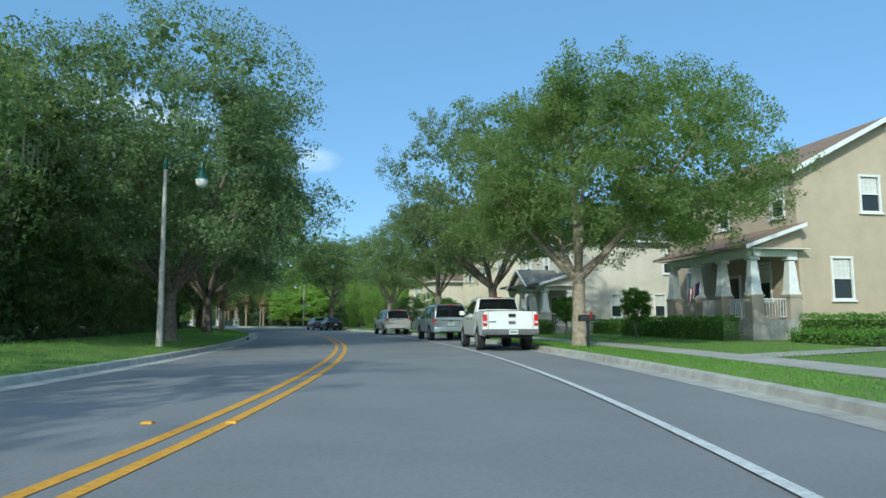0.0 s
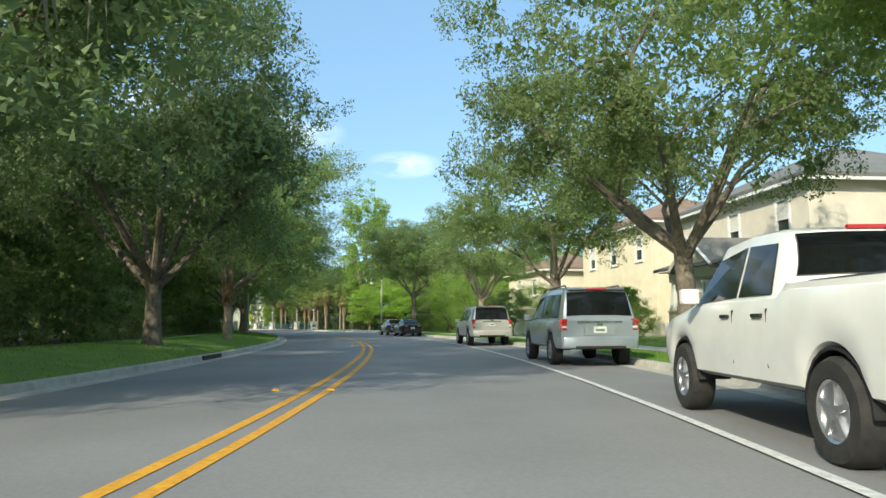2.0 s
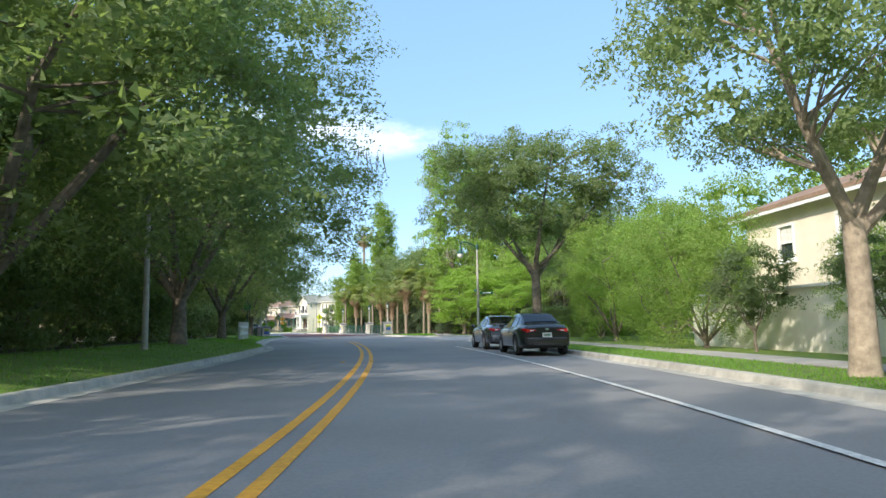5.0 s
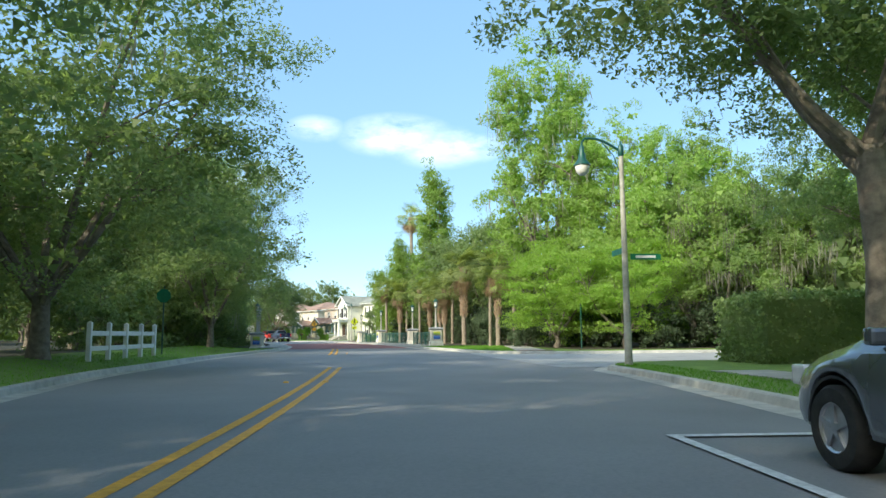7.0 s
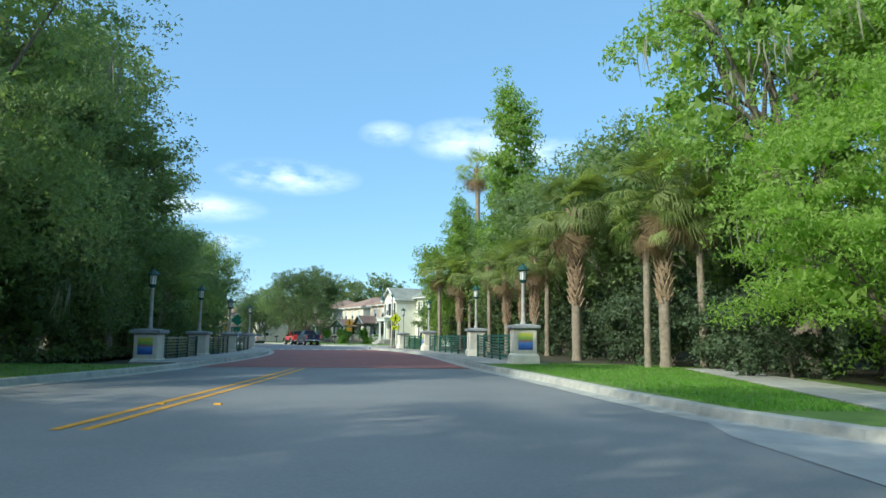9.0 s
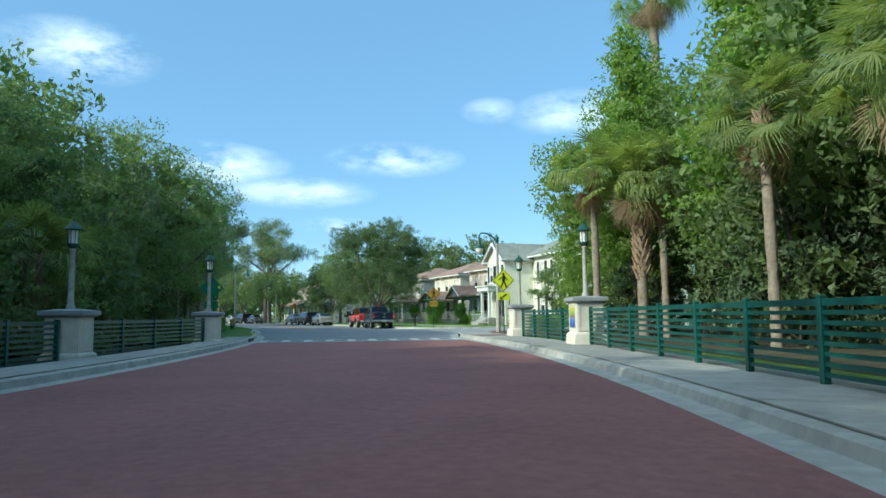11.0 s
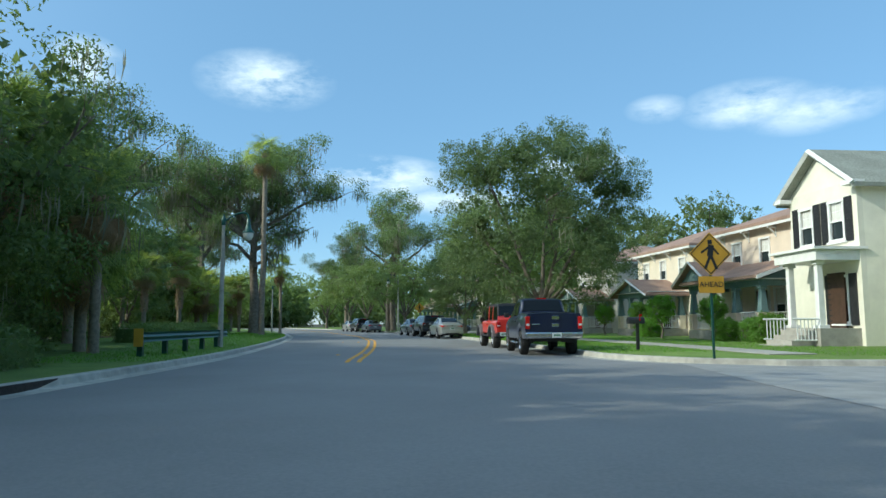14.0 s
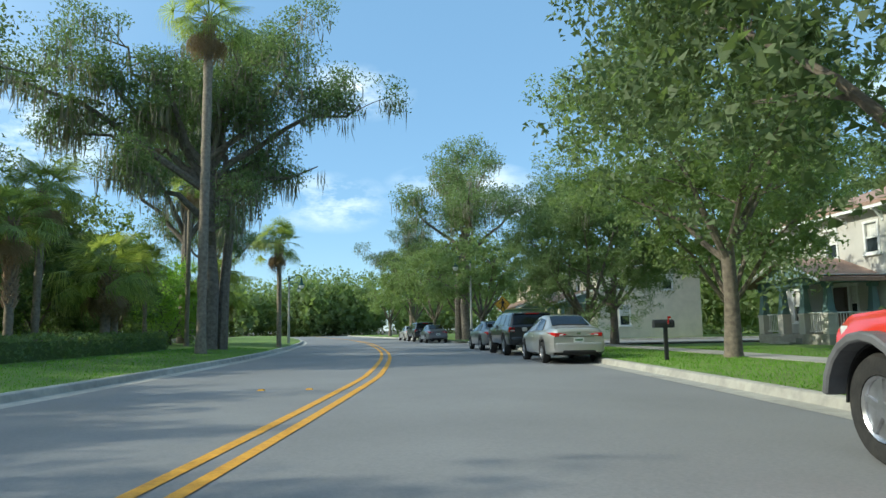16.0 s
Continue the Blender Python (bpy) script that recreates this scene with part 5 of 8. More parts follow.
def pickup(m, colour, label, chrome):
    bmat = CHROME if chrome else GREY_BUMPER
    ob = vehicle("pickup_truck", label, m, 5.76, 1.98, PICKUP, (1.26, 4.70), 0.40, colour,
                 {"lamp": (0.885, 1.06, 0.145, 0.40), "lamp_y": 0.045, "head_z": 0.95, "glass": 0.12, "handle_mat": BLACK,
                  "bits": (("tailgate_handle", 0.05, 1.22, 0.25, 0.11, CHROME if chrome else BLACK), ("badge", 0.05, 0.98, 0.24, 0.10, CHROME if chrome else GREY_BUMPER), ("badge", -0.62, 1.01, 0.26, 0.035, CHROME if chrome else GREY_BUMPER)), "bits_y": -0.004},
                 (0.56, 0.76, WHITE_PAINT if not chrome else BLACK, bmat), "pickup truck", 0.46, CHROME if chrome else ALLOY, spokes=5, plate=(0.08, 0.66), tyre=0.27)
    for sd in (-1, 1):
        part("tailgate_seam", Mesh().box(sd * 0.775, -0.001, 1.05, 0.012, 0.012, 0.6), BLACK, ob)
    part("bed_cover", Mesh().box(0, 1.08, 1.392, 1.5, 1.75, 0.02), BLACK, ob, "black bed cover", bevel=0.01, seg=1)
    part("third_brake_light", Mesh().box(0, 2.345, 1.905, 0.36, 0.05, 0.035), RED_LENS, ob)
    if chrome:
        for sd in (-1, 1):
            part("running_board", Mesh().tube([(sd * 0.93, 1.95, 0.42), (sd * 1.0, 2.1, 0.40), (sd * 1.0, 4.1, 0.40), (sd * 0.93, 4.25, 0.42)], 0.04, 8), CHROME, ob, smooth=True)
    return ob


SUV = {"low": [(0, 0.50), (0.3, 0.44), (4.8, 0.42), (5.2, 0.50)], "belt": [(0, 1.06), (0.3, 1.12), (3.9, 1.12), (4.8, 1.02), (5.1, 0.92), (5.2, 0.80)],
       "top": [(0, 1.08), (0.03, 1.14), (0.27, 1.80), (0.42, 1.88), (1.0, 1.91), (2.2, 1.93), (3.1, 1.87), (3.35, 1.76), (4.15, 1.20), (4.85, 1.09), (5.1, 0.98), (5.2, 0.86)],
       "wide": [(0, 0.93), (0.12, 0.97), (0.8, 0.995), (4.4, 0.985), (4.9, 0.90), (5.2, 0.76)], "roof": [(0, 0.88), (0.3, 0.77), (3.1, 0.74), (4.1, 0.80), (5.2, 0.66)],
       "soft": 0.045, "belt_z": 1.12, "rails": (0.5, 3.0), "windows": ((0.42, 1.22, 0.52, 1.22), (1.32, 2.24, 1.32, 2.24), (2.34, 3.70, 2.34, 3.16)), "doors": (1.30, 2.30), "rear_glass": (0.055, 0.275, 0.92, 0.93), "front_glass": (4.08, 3.30, 0.93, 0.93)}


def suv(m, colour, label, lamp, rails, plate, roof=1.93, bits=()):
    ob = vehicle("suv", label, m, 5.2, 1.99, {**SUV, "top": [(y, z if z < 1.2 else 1.2 + (z - 1.2) * (roof - 1.2) / 0.73) for y, z in SUV["top"]]}, (1.12, 4.08), 0.39, colour,
                   {"lamp": lamp, "lamp_y": 0.08, "head_z": 0.95, "glass": 0.07, "bits": bits, "plate_out": 0.02},
                   (0.44, 0.72, colour, colour), "SUV", 0.42, ALLOY, spokes=6, rails=rails, plate=plate, tyre=0.26)
    part("spoiler", Mesh().slab([(0.20, roof - 0.085), (0.24, roof - 0.06), (0.62, roof - 0.02), (0.62, roof - 0.06), (0.30, roof - 0.11)], -0.70, 0.70, "x"), colour, ob, bevel=0.012, seg=1)
    part("third_brake_light", Mesh().box(0, 0.215, roof - 0.085, 0.5, 0.03, 0.035), RED_LENS, ob, "red brake light under the spoiler", bevel=0.006, seg=1)
    part("tailgate_recess", Mesh().box(0, -0.006, plate[1] - 0.01, 0.78, 0.02, 0.24), colour, ob, "shallow plate recess in the tailgate", bevel=0.02, seg=1)
    return ob


SEDAN = {"low": [(0, 0.40), (0.3, 0.26), (4.2, 0.24), (4.66, 0.30)], "belt": [(0, 0.84), (0.12, 0.92), (0.6, 0.97), (2.6, 0.93), (3.5, 0.90), (4.3, 0.74), (4.55, 0.62), (4.66, 0.52)],
         "top": [(0, 0.90), (0.04, 0.98), (0.12, 1.03), (0.72, 1.06), (1.42, 1.39), (1.75, 1.45), (2.1, 1.46), (2.55, 1.42), (3.58, 0.98), (4.25, 0.85), (4.52, 0.74), (4.66, 0.58)],
         "wide": [(0, 0.72), (0.12, 0.80), (0.5, 0.87), (1.2, 0.90), (3.6, 0.89), (4.2, 0.82), (4.5, 0.70), (4.66, 0.52)], "roof": [(0, 0.62), (0.6, 0.70), (1.4, 0.57), (2.5, 0.56), (3.55, 0.72), (4.3, 0.62), (4.66, 0.42)],
         "soft": 0.07, "belt_z": 0.94, "rails": (1.5, 2.4), "windows": ((1.02, 1.92, 1.42, 1.92), (2.0, 3.12, 2.0, 2.62)), "doors": (1.22, 2.0), "rear_glass": (0.84, 1.42, 0.86, 0.88), "front_glass": (3.46, 2.66, 0.88, 0.9), "bumper": 1.02}


def sedan(m, colour, label, group="parked cars"):
    return vehicle("sedan", label, m, 4.66, 1.80, SEDAN, (0.98, 3.68), 0.325, colour,
                   {"lamp": (0.66, 0.86, 0.42, 0.15), "sweep": ((0.36, 0.845, 0.865), (0.46, 0.825, 0.885), (0.66, 0.785, 0.905), (0.74, 0.775, 0.915), (0.83, 0.83, 0.915)), "clear": ((0.44, 0.838, 0.862), (0.56, 0.822, 0.858)),
                    "head_z": 0.68, "glass": 0.08, "mirror": (0.17, 0.10, 0.12), "bits": (("badge", 0, 0.885, 0.12, 0.05, CHROME), ("boot_seam", 0, 0.80, 0.9, 0.012, BLACK)), "plate_out": 0.015},
                   (0.34, 0.62, colour, colour), "sedan", 0.26, ALLOY, group=group, plate=(0, 0.70), tyre=0.215)


pickup(stand(22.9, 6.0, 0, 0), WHITE_CAR, "white pickup truck with a dark grey bumper parked at the kerb", False)
suv(stand(35.3, 6.15, 0, 1.0), SILVER_BLUE, "silver grey SUV with roof rails parked at the kerb", (0.86, 1.0, 0.17, 0.29), BLACK, (0.0, 0.88), 1.95, (("chrome_strip", 0, 1.07, 1.1, 0.045, CHROME), ("badge", 0, 1.0, 0.14, 0.06, CHROME)))
suv(stand(50.9, 6.05, 0, 1.0), CHAMPAGNE, "pale silver SUV with tall red tail lights parked at the kerb", (0.855, 1.02, 0.15, 0.42), None, (0.0, 1.0), 1.90, (("plate_recess", 0, 1.13, 0.9, 0.05, GREY_BUMPER), ("badge", 0, 1.2, 0.16, 0.05, CHROME), ("tow_cover", 0.1, 0.52, 0.5, 0.14, BLACK)))
sedan(stand(75.8, 6.2, 0, 0), BLACK_CAR, "black sedan with swept red tail lights parked at the kerb")
sedan(stand(81.9, 6.2, 0, 0), SLATE_CAR, "slate grey sedan with swept red tail lights parked at the kerb")
pickup(stand(196.4, 6.48, 0, -3.0), NAVY_CAR, "dark navy pickup truck with a chrome bumper parked at the kerb", True).scale = (0.95, 0.92, 1.0)
sedan(stand(221.2, 7.05, 0, 2), SILVER_CAR, "silver sedan parked at the kerb under an oak")
suv(stand(227.6, 7.0, 0, 2), BLACK_CAR, "black SUV parked at the kerb", (0.84, 1.0, 0.24, 0.2), None, (0.0, 0.85), 1.70)
sedan(stand(234.5, 7.0, 0, 2), GREY_CAR, "dark grey sedan parked in a row at the kerb")
sedan(stand(240.0, 9.2, 0, -68), BLUE_CAR, "dark blue sedan turning into a side street", "")
sedan(stand(256, 6.7, 0, 2), GREY_CAR, "grey sedan parked far along the kerb")
suv(stand(263, 6.7, 0, 2), BLACK_CAR, "black SUV parked far along the kerb", (0.84, 1.0, 0.24, 0.2), None, (0.0, 0.85), 1.75)
sedan(stand(270, 6.7, 0, 2), SILVER_CAR, "silver sedan parked far along the kerb")

JEEP = {"low": [(0, 0.58), (4.4, 0.60)], "belt": [(0.0, 1.16), (3.2, 1.16), (4.2, 1.09), (4.42, 1.02)],
        "top": [(0.0, 1.19), (0.03, 1.21), (0.12, 1.80), (0.22, 1.86), (1.4, 1.88), (2.6, 1.86), (2.72, 1.82), (3.12, 1.22), (3.3, 1.18), (4.3, 1.13), (4.42, 1.06)],
        "wide": [(0.0, 0.79), (0.06, 0.80), (3.2, 0.80), (4.42, 0.68)], "roof": [(0.0, 0.76), (0.12, 0.72), (2.7, 0.69), (3.2, 0.72), (4.42, 0.60)],
        "soft": 0.02, "belt_z": 1.15, "rails": (0.3, 2.6), "windows": ((0.20, 0.98, 0.26, 0.98), (1.14, 1.84, 1.14, 1.84), (2.02, 2.94, 2.02, 2.66)), "doors": (1.06, 1.95), "rear_glass": (0.05, 0.125, 0.93, 0.92), "front_glass": (3.08, 2.76, 0.93, 0.93)}
jeep = vehicle("off_road_car", "red off-road car with a black hard top and spare wheel", stand(202.8, 6.65, 0, 0), 4.42, 1.62, JEEP, (0.95, 3.70), 0.42, RED_CAR,
               {"lamp": (0.72, 0.98, 0.16, 0.24), "lamp_y": 0.06, "head_z": 0.95, "glass": 0.1, "handle_mat": BLACK}, (0.50, 0.68, BLACK, BLACK), "off-road car", 0.5, ALLOY, roof_paint=BLACK, arch_r=0.49, spokes=5, plate=(-0.52, 0.60), tyre=0.29)
for c in (0.95, 3.70):
    for sd in (-1, 1):
        fl = Mesh().slab([(c + 0.575 * cos(a), 0.42 + 0.575 * sin(a)) for a in np.linspace(0.12, pi - 0.12, 11)] + [(c + 0.50 * cos(a), 0.42 + 0.50 * sin(a)) for a in np.linspace(pi - 0.12, 0.12, 11)], min(sd * 0.74, sd * 0.92), max(sd * 0.74, sd * 0.92), "x")
        part("wheel_flare", fl, GREY_BUMPER, jeep, "dark grey wheel flare", bevel=0.015, seg=1)
for sd in (-1, 1):
    for y, w in ((1.95, 0.12), (1.06, 0.12)):
        part("door_pillar", Mesh().taper(0, 0, 0, 0.60, 0.03, w, 0.03, w, pose(sd * 0.745, y, 1.17, 0, -4.0 * sd, 0)), RED_CAR, jeep, "red door pillar")
    part("side_step", Mesh().box(sd * 0.84, 2.45, 0.52, 0.14, 2.0, 0.06), BLACK, jeep, bevel=0.02, seg=1)
spare = part("spare_wheel", Mesh().lathe([(0.30, -0.13), (0.40, -0.12), (0.42, -0.06), (0.42, 0.08), (0.38, 0.12), (0.02, 0.13)], 28, pose(0.12, -0.06, 1.05, 90, 0, 0)), RUBBER, jeep, "black spare wheel cover", smooth=True)
part("cover_patch", Mesh().lathe([(0.17, 0.0), (0.15, 0.012), (0.02, 0.014)], 9, pose(0.16, -0.186, 0.94, 90, 0, 0)), surface("tan_patch", (0.25, 0.15, 0.07), (0.48, 0.32, 0.16), 9.0, 0.6, 0.0), spare, "tan patch on the cover")
part("cover_mark", Mesh().box(0.16, -0.191, 1.16, 0.28, 0.004, 0.06), WHITE_PAINT, spare, "pale mark on the cover")
part("cover_picture", Mesh().slab([(0.12 + 0.23 * cos(a), 1.05 + 0.17 * sin(a) * (1.0 if sin(a) < 0 else 0.7)) for a in np.linspace(0, 2 * pi, 15)[:-1]], -0.197, -0.188, "y"), PALM_BARK, spare, "faded tan patch on the wheel cover")

# ---- houses ----


def holed(u1, v1, thick, holes, u0=0.0, v0=0.0):
    """A wall in the u-v plane, thickness inward (+w), with openings through it."""
    us = sorted({u0, u1, *[h[0] for h in holes], *[h[1] for h in holes]})
    vs = sorted({v0, v1, *[h[2] for h in holes], *[h[3] for h in holes]})
    g, index = Mesh(), {}

    def vert(u, w, v):
        key = (round(u, 4), w, round(v, 4))
        if key not in index:
            index[key] = len(g.v)
            g.v.append((u, thick * w, v))
        return index[key]

    def solid(i, j):
        if not (0 <= i < len(us) - 1 and 0 <= j < len(vs) - 1):
            return False
        mu, mv = (us[i] + us[i + 1]) / 2, (vs[j] + vs[j + 1]) / 2
        return not any(h[0] < mu < h[1] and h[2] < mv < h[3] for h in holes)
    for i, (a, b) in enumerate(zip(us, us[1:])):
        for j, (c, d) in enumerate(zip(vs, vs[1:])):
            if not solid(i, j):
                continue
            g.f += [(vert(a, 0, c), vert(b, 0, c), vert(b, 0, d), vert(a, 0, d)), (vert(a, 1, d), vert(b, 1, d), vert(b, 1, c), vert(a, 1, c))]
            for other, (p, q) in (((i - 1, j), ((a, d), (a, c))), ((i + 1, j), ((b, c), (b, d))), ((i, j - 1), ((a, c), (b, c))), ((i, j + 1), ((b, d), (a, d)))):
                if not solid(*other):
                    g.f.append((vert(p[0], 1, p[1]), vert(q[0], 1, q[1]), vert(q[0], 0, q[1]), vert(p[0], 0, p[1])))
    return g


def window(house, m, w, h, shutters=None, blind=True, lights=2, frame=None):
    """A sash window set in a wall that runs along +x of m and faces -y; origin at the opening's lower left."""
    fr = frame or WHITE_PAINT
    f = part("window", Mesh().box(w / 2, -0.012, 0.05, w + 0.16, 0.09, 0.1).box(w / 2, -0.012, h - 0.04, w + 0.16, 0.09, 0.1).box(0.0, -0.012, h / 2, 0.1, 0.09, h - 0.1).box(w, -0.012, h / 2, 0.1, 0.09, h - 0.1).box(w / 2, 0.02, h / 2, w - 0.1, 0.06, 0.06), fr, house, "white-framed sash window", m=m)
    for lo, hi in ((0.1, h / 2 - 0.03), (h / 2 + 0.03, h - 0.09)):
        part("pane", Mesh().box(w / 2, 0.075, (lo + hi) / 2, w - 0.1, 0.012, hi - lo), PANE, f)
    bars = Mesh()
    for k in range(1, lights + 1):
        bars.box(0.05 + (w - 0.1) * k / (lights + 1), 0.062, h * 0.74, 0.022, 0.02, h * 0.42)
    bars.box(w / 2, 0.062, h * 0.74, w - 0.1, 0.02, 0.022)
    part("glazing_grid", bars, fr, f)
    part("sill", Mesh().box(w / 2, -0.04, -0.03, w + 0.24, 0.16, 0.07), fr, f)
    if blind:
        part("blind", Mesh().box(w / 2, 0.056, h * 0.72, w - 0.14, 0.006, h * 0.44), BLIND, f)
    if shutters:
        for x in (-0.28, w + 0.28):
            sh = Mesh().box(x, -0.03, h / 2, 0.40, 0.05, h + 0.08)
            for k in range(9):
                sh.box(x, -0.062, 0.12 + (h - 0.2) * k / 8, 0.32, 0.02, 0.05)
            part("shutter", sh, shutters, f, "dark louvred shutter")


def gable_roof(x0, x1, y0, y1, eave, ridge, over=0.5, along_y=True, t=0.16):
    """Two slopes; the ridge runs along y, or along x."""
    g = Mesh()
    a0, a1, b0, b1 = (x0, x1, y0 - over, y1 + over) if along_y else (y0, y1, x0 - over, x1 + over)
    mid, rise = (a0 + a1) / 2, ridge - eave
    k = rise / ((a1 - a0) / 2)
    sec = [(a0 - over, eave - over * k), (mid, ridge), (a1 + over, eave - over * k), (a1 + over, eave - over * k - t), (mid, ridge - t), (a0 - over, eave - over * k - t)]
    for lo, hi in ((sec[0], sec[1]), (sec[1], sec[2])):
        q = [lo, hi, (hi[0], hi[1] - t), (lo[0], lo[1] - t)]
        pts = [(p[0], b, p[1]) if along_y else (b, p[0], p[1]) for b in (b0, b1) for p in q]
        g.add(pts, [(0, 1, 2, 3), (7, 6, 5, 4), (0, 4, 5, 1), (1, 5, 6, 2), (2, 6, 7, 3), (3, 7, 4, 0)])
    return g


def hip_roof(x0, x1, y0, y1, eave, ridge, over=0.55, t=0.16):
    g = Mesh()
    a0, a1, b0, b1 = x0 - over, x1 + over, y0 - over, y1 + over
    w = min(a1 - a0, b1 - b0) / 2
    mx, my = (a0 + a1) / 2, (b0 + b1) / 2
    if a1 - a0 < b1 - b0:
        r = [(mx, b0 + w, ridge), (mx, b1 - w, ridge)]
        f = [(0, 1, 4), (1, 2, 5, 4), (2, 3, 5), (3, 0, 4, 5)]
    else:
        r = [(a0 + w, my, ridge), (a1 - w, my, ridge)]
        f = [(0, 1, 5, 4), (1, 2, 5), (2, 3, 4, 5), (3, 0, 4)]
    base = [(a0, b0, eave), (a1, b0, eave), (a1, b1, eave), (a0, b1, eave)]
    v = base + r + [(p[0], p[1], p[2] - t) for p in base]
    return g.add(v, f + [(0, 6, 7, 1), (1, 7, 8, 2), (2, 8, 9, 3), (3, 9, 6, 0), (9, 8, 7, 6)])


def rail_run(house, a, b, z, mat, height=0.9):
    """A porch railing between two plan points."""
    a, b = Vector((*a, z)), Vector((*b, z))
    n = max(2, int((b - a).length / 0.13))
    g = Mesh().tube([a + Vector((0, 0, height)), b + Vector((0, 0, height))], 0.035, 4).tube([a + Vector((0, 0, 0.12)), b + Vector((0, 0, 0.12))], 0.03, 4)
    r = part("railing", g, mat, house, "white porch railing")
    d = Mesh().box(0, 0, height / 2 + 0.05, 0.03, 0.03, height - 0.12).data("baluster", mat)
    for k in range(1, n):
        part("baluster", d, None, r, m=Matrix.Translation(a.lerp(b, k / n)))


def column(house, x, y, z0, z1, mat, base_mat=None, wide=0.34, pier=0.0):
    g = Mesh()
    zb = z0
    if pier:
        part("column_pier", Mesh().box(x, y, z0 + pier / 2, wide * 1.75, wide * 1.75, pier).box(x, y, z0 + pier + 0.05, wide * 2.0, wide * 2.0, 0.1), base_mat, house)
        zb = z0 + pier + 0.1
    g.taper(x, y, zb + 0.12, z1 - 0.15, wide * 1.5 if pier else wide, wide * 1.5 if pier else wide, wide * 0.9, wide * 0.9).box(x, y, zb + 0.06, wide * 1.7, wide * 1.7, 0.12).box(x, y, z1 - 0.075, wide * 1.4, wide * 1.4, 0.15)
    part("column", g, mat, house, "painted porch column", bevel=0.012, seg=1)


def bracket(house, x, y, z, mat, toward=(-1, 0)):
    dx, dy = toward
    part("eave_bracket", Mesh().tube([(x, y, z - 0.5), (x + dx * 0.42, y + dy * 0.42, z - 0.04)], 0.05, 4).tube([(x, y, z - 0.06), (x + dx * 0.5, y + dy * 0.5, z - 0.06)], 0.05, 4).tube([(x + dx * 0.04, y + dy * 0.04, z - 0.55), (x + dx * 0.04, y + dy * 0.04, z)], 0.05, 4), mat, house, "timber eave bracket")


def house(name, label, s, d, deep, wide, eave, ridge, wall_mat, roof_mat, roof="hip", floor=0.5, front=(), side=(), trim=None, shutters=None, brackets=False, frame=None, lights=2):
    """A house whose road front stands at d and which runs from s along the road; +x is away from the road."""
    x, y = at(s + wide / 2, d)
    t = heading(s + wide / 2)
    turn = degrees(atan2(t.y, t.x)) - 90
    ob = thing(name, label, "house", pose(x, y, 0, 0, 0, turn) @ Matrix.Translation((0, -wide / 2, 0)))
    trim = trim or WHITE_PAINT
    th = 0.22
    top = eave
    # road front: along y, facing -x
    fm = pose(0, wide, 0, 0, 0, -90)
    holes = [(wide - u - w, wide - u, v, v + h) for u, v, w, h in front]
    part("wall", holed(wide, top, th, holes), wall_mat, ob, m=fm)
    for u, v, w, h in front:
        window(ob, fm @ Matrix.Translation((wide - u - w, 0, v)), w, h, shutters, frame=frame, lights=lights)
    # near side: along x, facing -y
    sm = pose(th + 0.003, 0, 0)
    holes = [(u, u + w, v, v + h) for u, v, w, h in side]
    part("wall", holed(deep - th - 0.003, top, th, holes), wall_mat, ob, m=sm)
    for u, v, w, h in side:
        window(ob, sm @ Matrix.Translation((u, 0, v)), w, h, shutters, frame=frame, lights=lights)
    part("wall", Mesh().box(deep / 2, wide - th / 2, top / 2, deep - 2 * th - 0.01, th, top), wall_mat, ob)
    part("wall", Mesh().box(deep - th / 2, wide / 2, top / 2, th, wide - 2 * th - 0.01, top), wall_mat, ob)
    part("interior_floor", Mesh().box(deep / 2, wide / 2, 3.2, deep - 2 * th - 0.02, wide - 2 * th - 0.02, 0.2), BLACK_SHUTTER, ob)
    if roof == "hip":
        part("roof", hip_roof(0, deep, 0, wide, eave + 0.18, ridge), roof_mat, ob)
        part("fascia", Mesh().box(-0.50, wide / 2, eave - 0.02, 0.06, wide + 1.0, 0.2).box(deep / 2, -0.50, eave - 0.02, deep + 0.9, 0.06, 0.2), trim, ob)
        part("soffit", Mesh().box(deep / 2, wide / 2, eave + 0.012, deep + 0.92, wide + 0.92, 0.02), trim, ob)
    else:
        part("roof", gable_roof(0, deep, 0, wide, eave + 0.14, ridge), roof_mat, ob)
        for yy in (0.0, wide - th):
            g = Mesh().slab([(0.05, eave), (deep - 0.05, eave), (deep / 2, ridge - 0.16)], yy, yy + th, "y")
            part("gable", g, wall_mat, ob)
        k = (ridge - eave) / (deep / 2)
        barge = Mesh()
        for q in ((-0.5, deep / 2), (deep + 0.5, deep / 2)):
            z0, z1 = eave - 0.5 * k + 0.02, ridge + 0.02
            barge.add([(q[0], -0.54, z0 - 0.2), (q[1], -0.54, z1 - 0.2), (q[1], -0.54, z1 + 0.04), (q[0], -0.54, z0 + 0.04), (q[0], -0.50, z0 - 0.2), (q[1], -0.50, z1 - 0.2), (q[1], -0.50, z1 + 0.04), (q[0], -0.50, z0 + 0.04)], [(0, 1, 2, 3), (7, 6, 5, 4), (0, 4, 5, 1), (1, 5, 6, 2), (2, 6, 7, 3), (3, 7, 4, 0)])
        part("barge_board", barge, trim, ob)
        if brackets:
            for q in (0.8, deep / 2, deep - 0.8):
                zz = eave + min(q, deep - q) * k
                bracket(ob, q, 0, zz - 0.1, trim, (0, -1))
    if brackets:
        for yy in np.linspace(0.7, wide - 0.7, 4):
            bracket(ob, 0, yy, eave - 0.1, trim)
    return ob


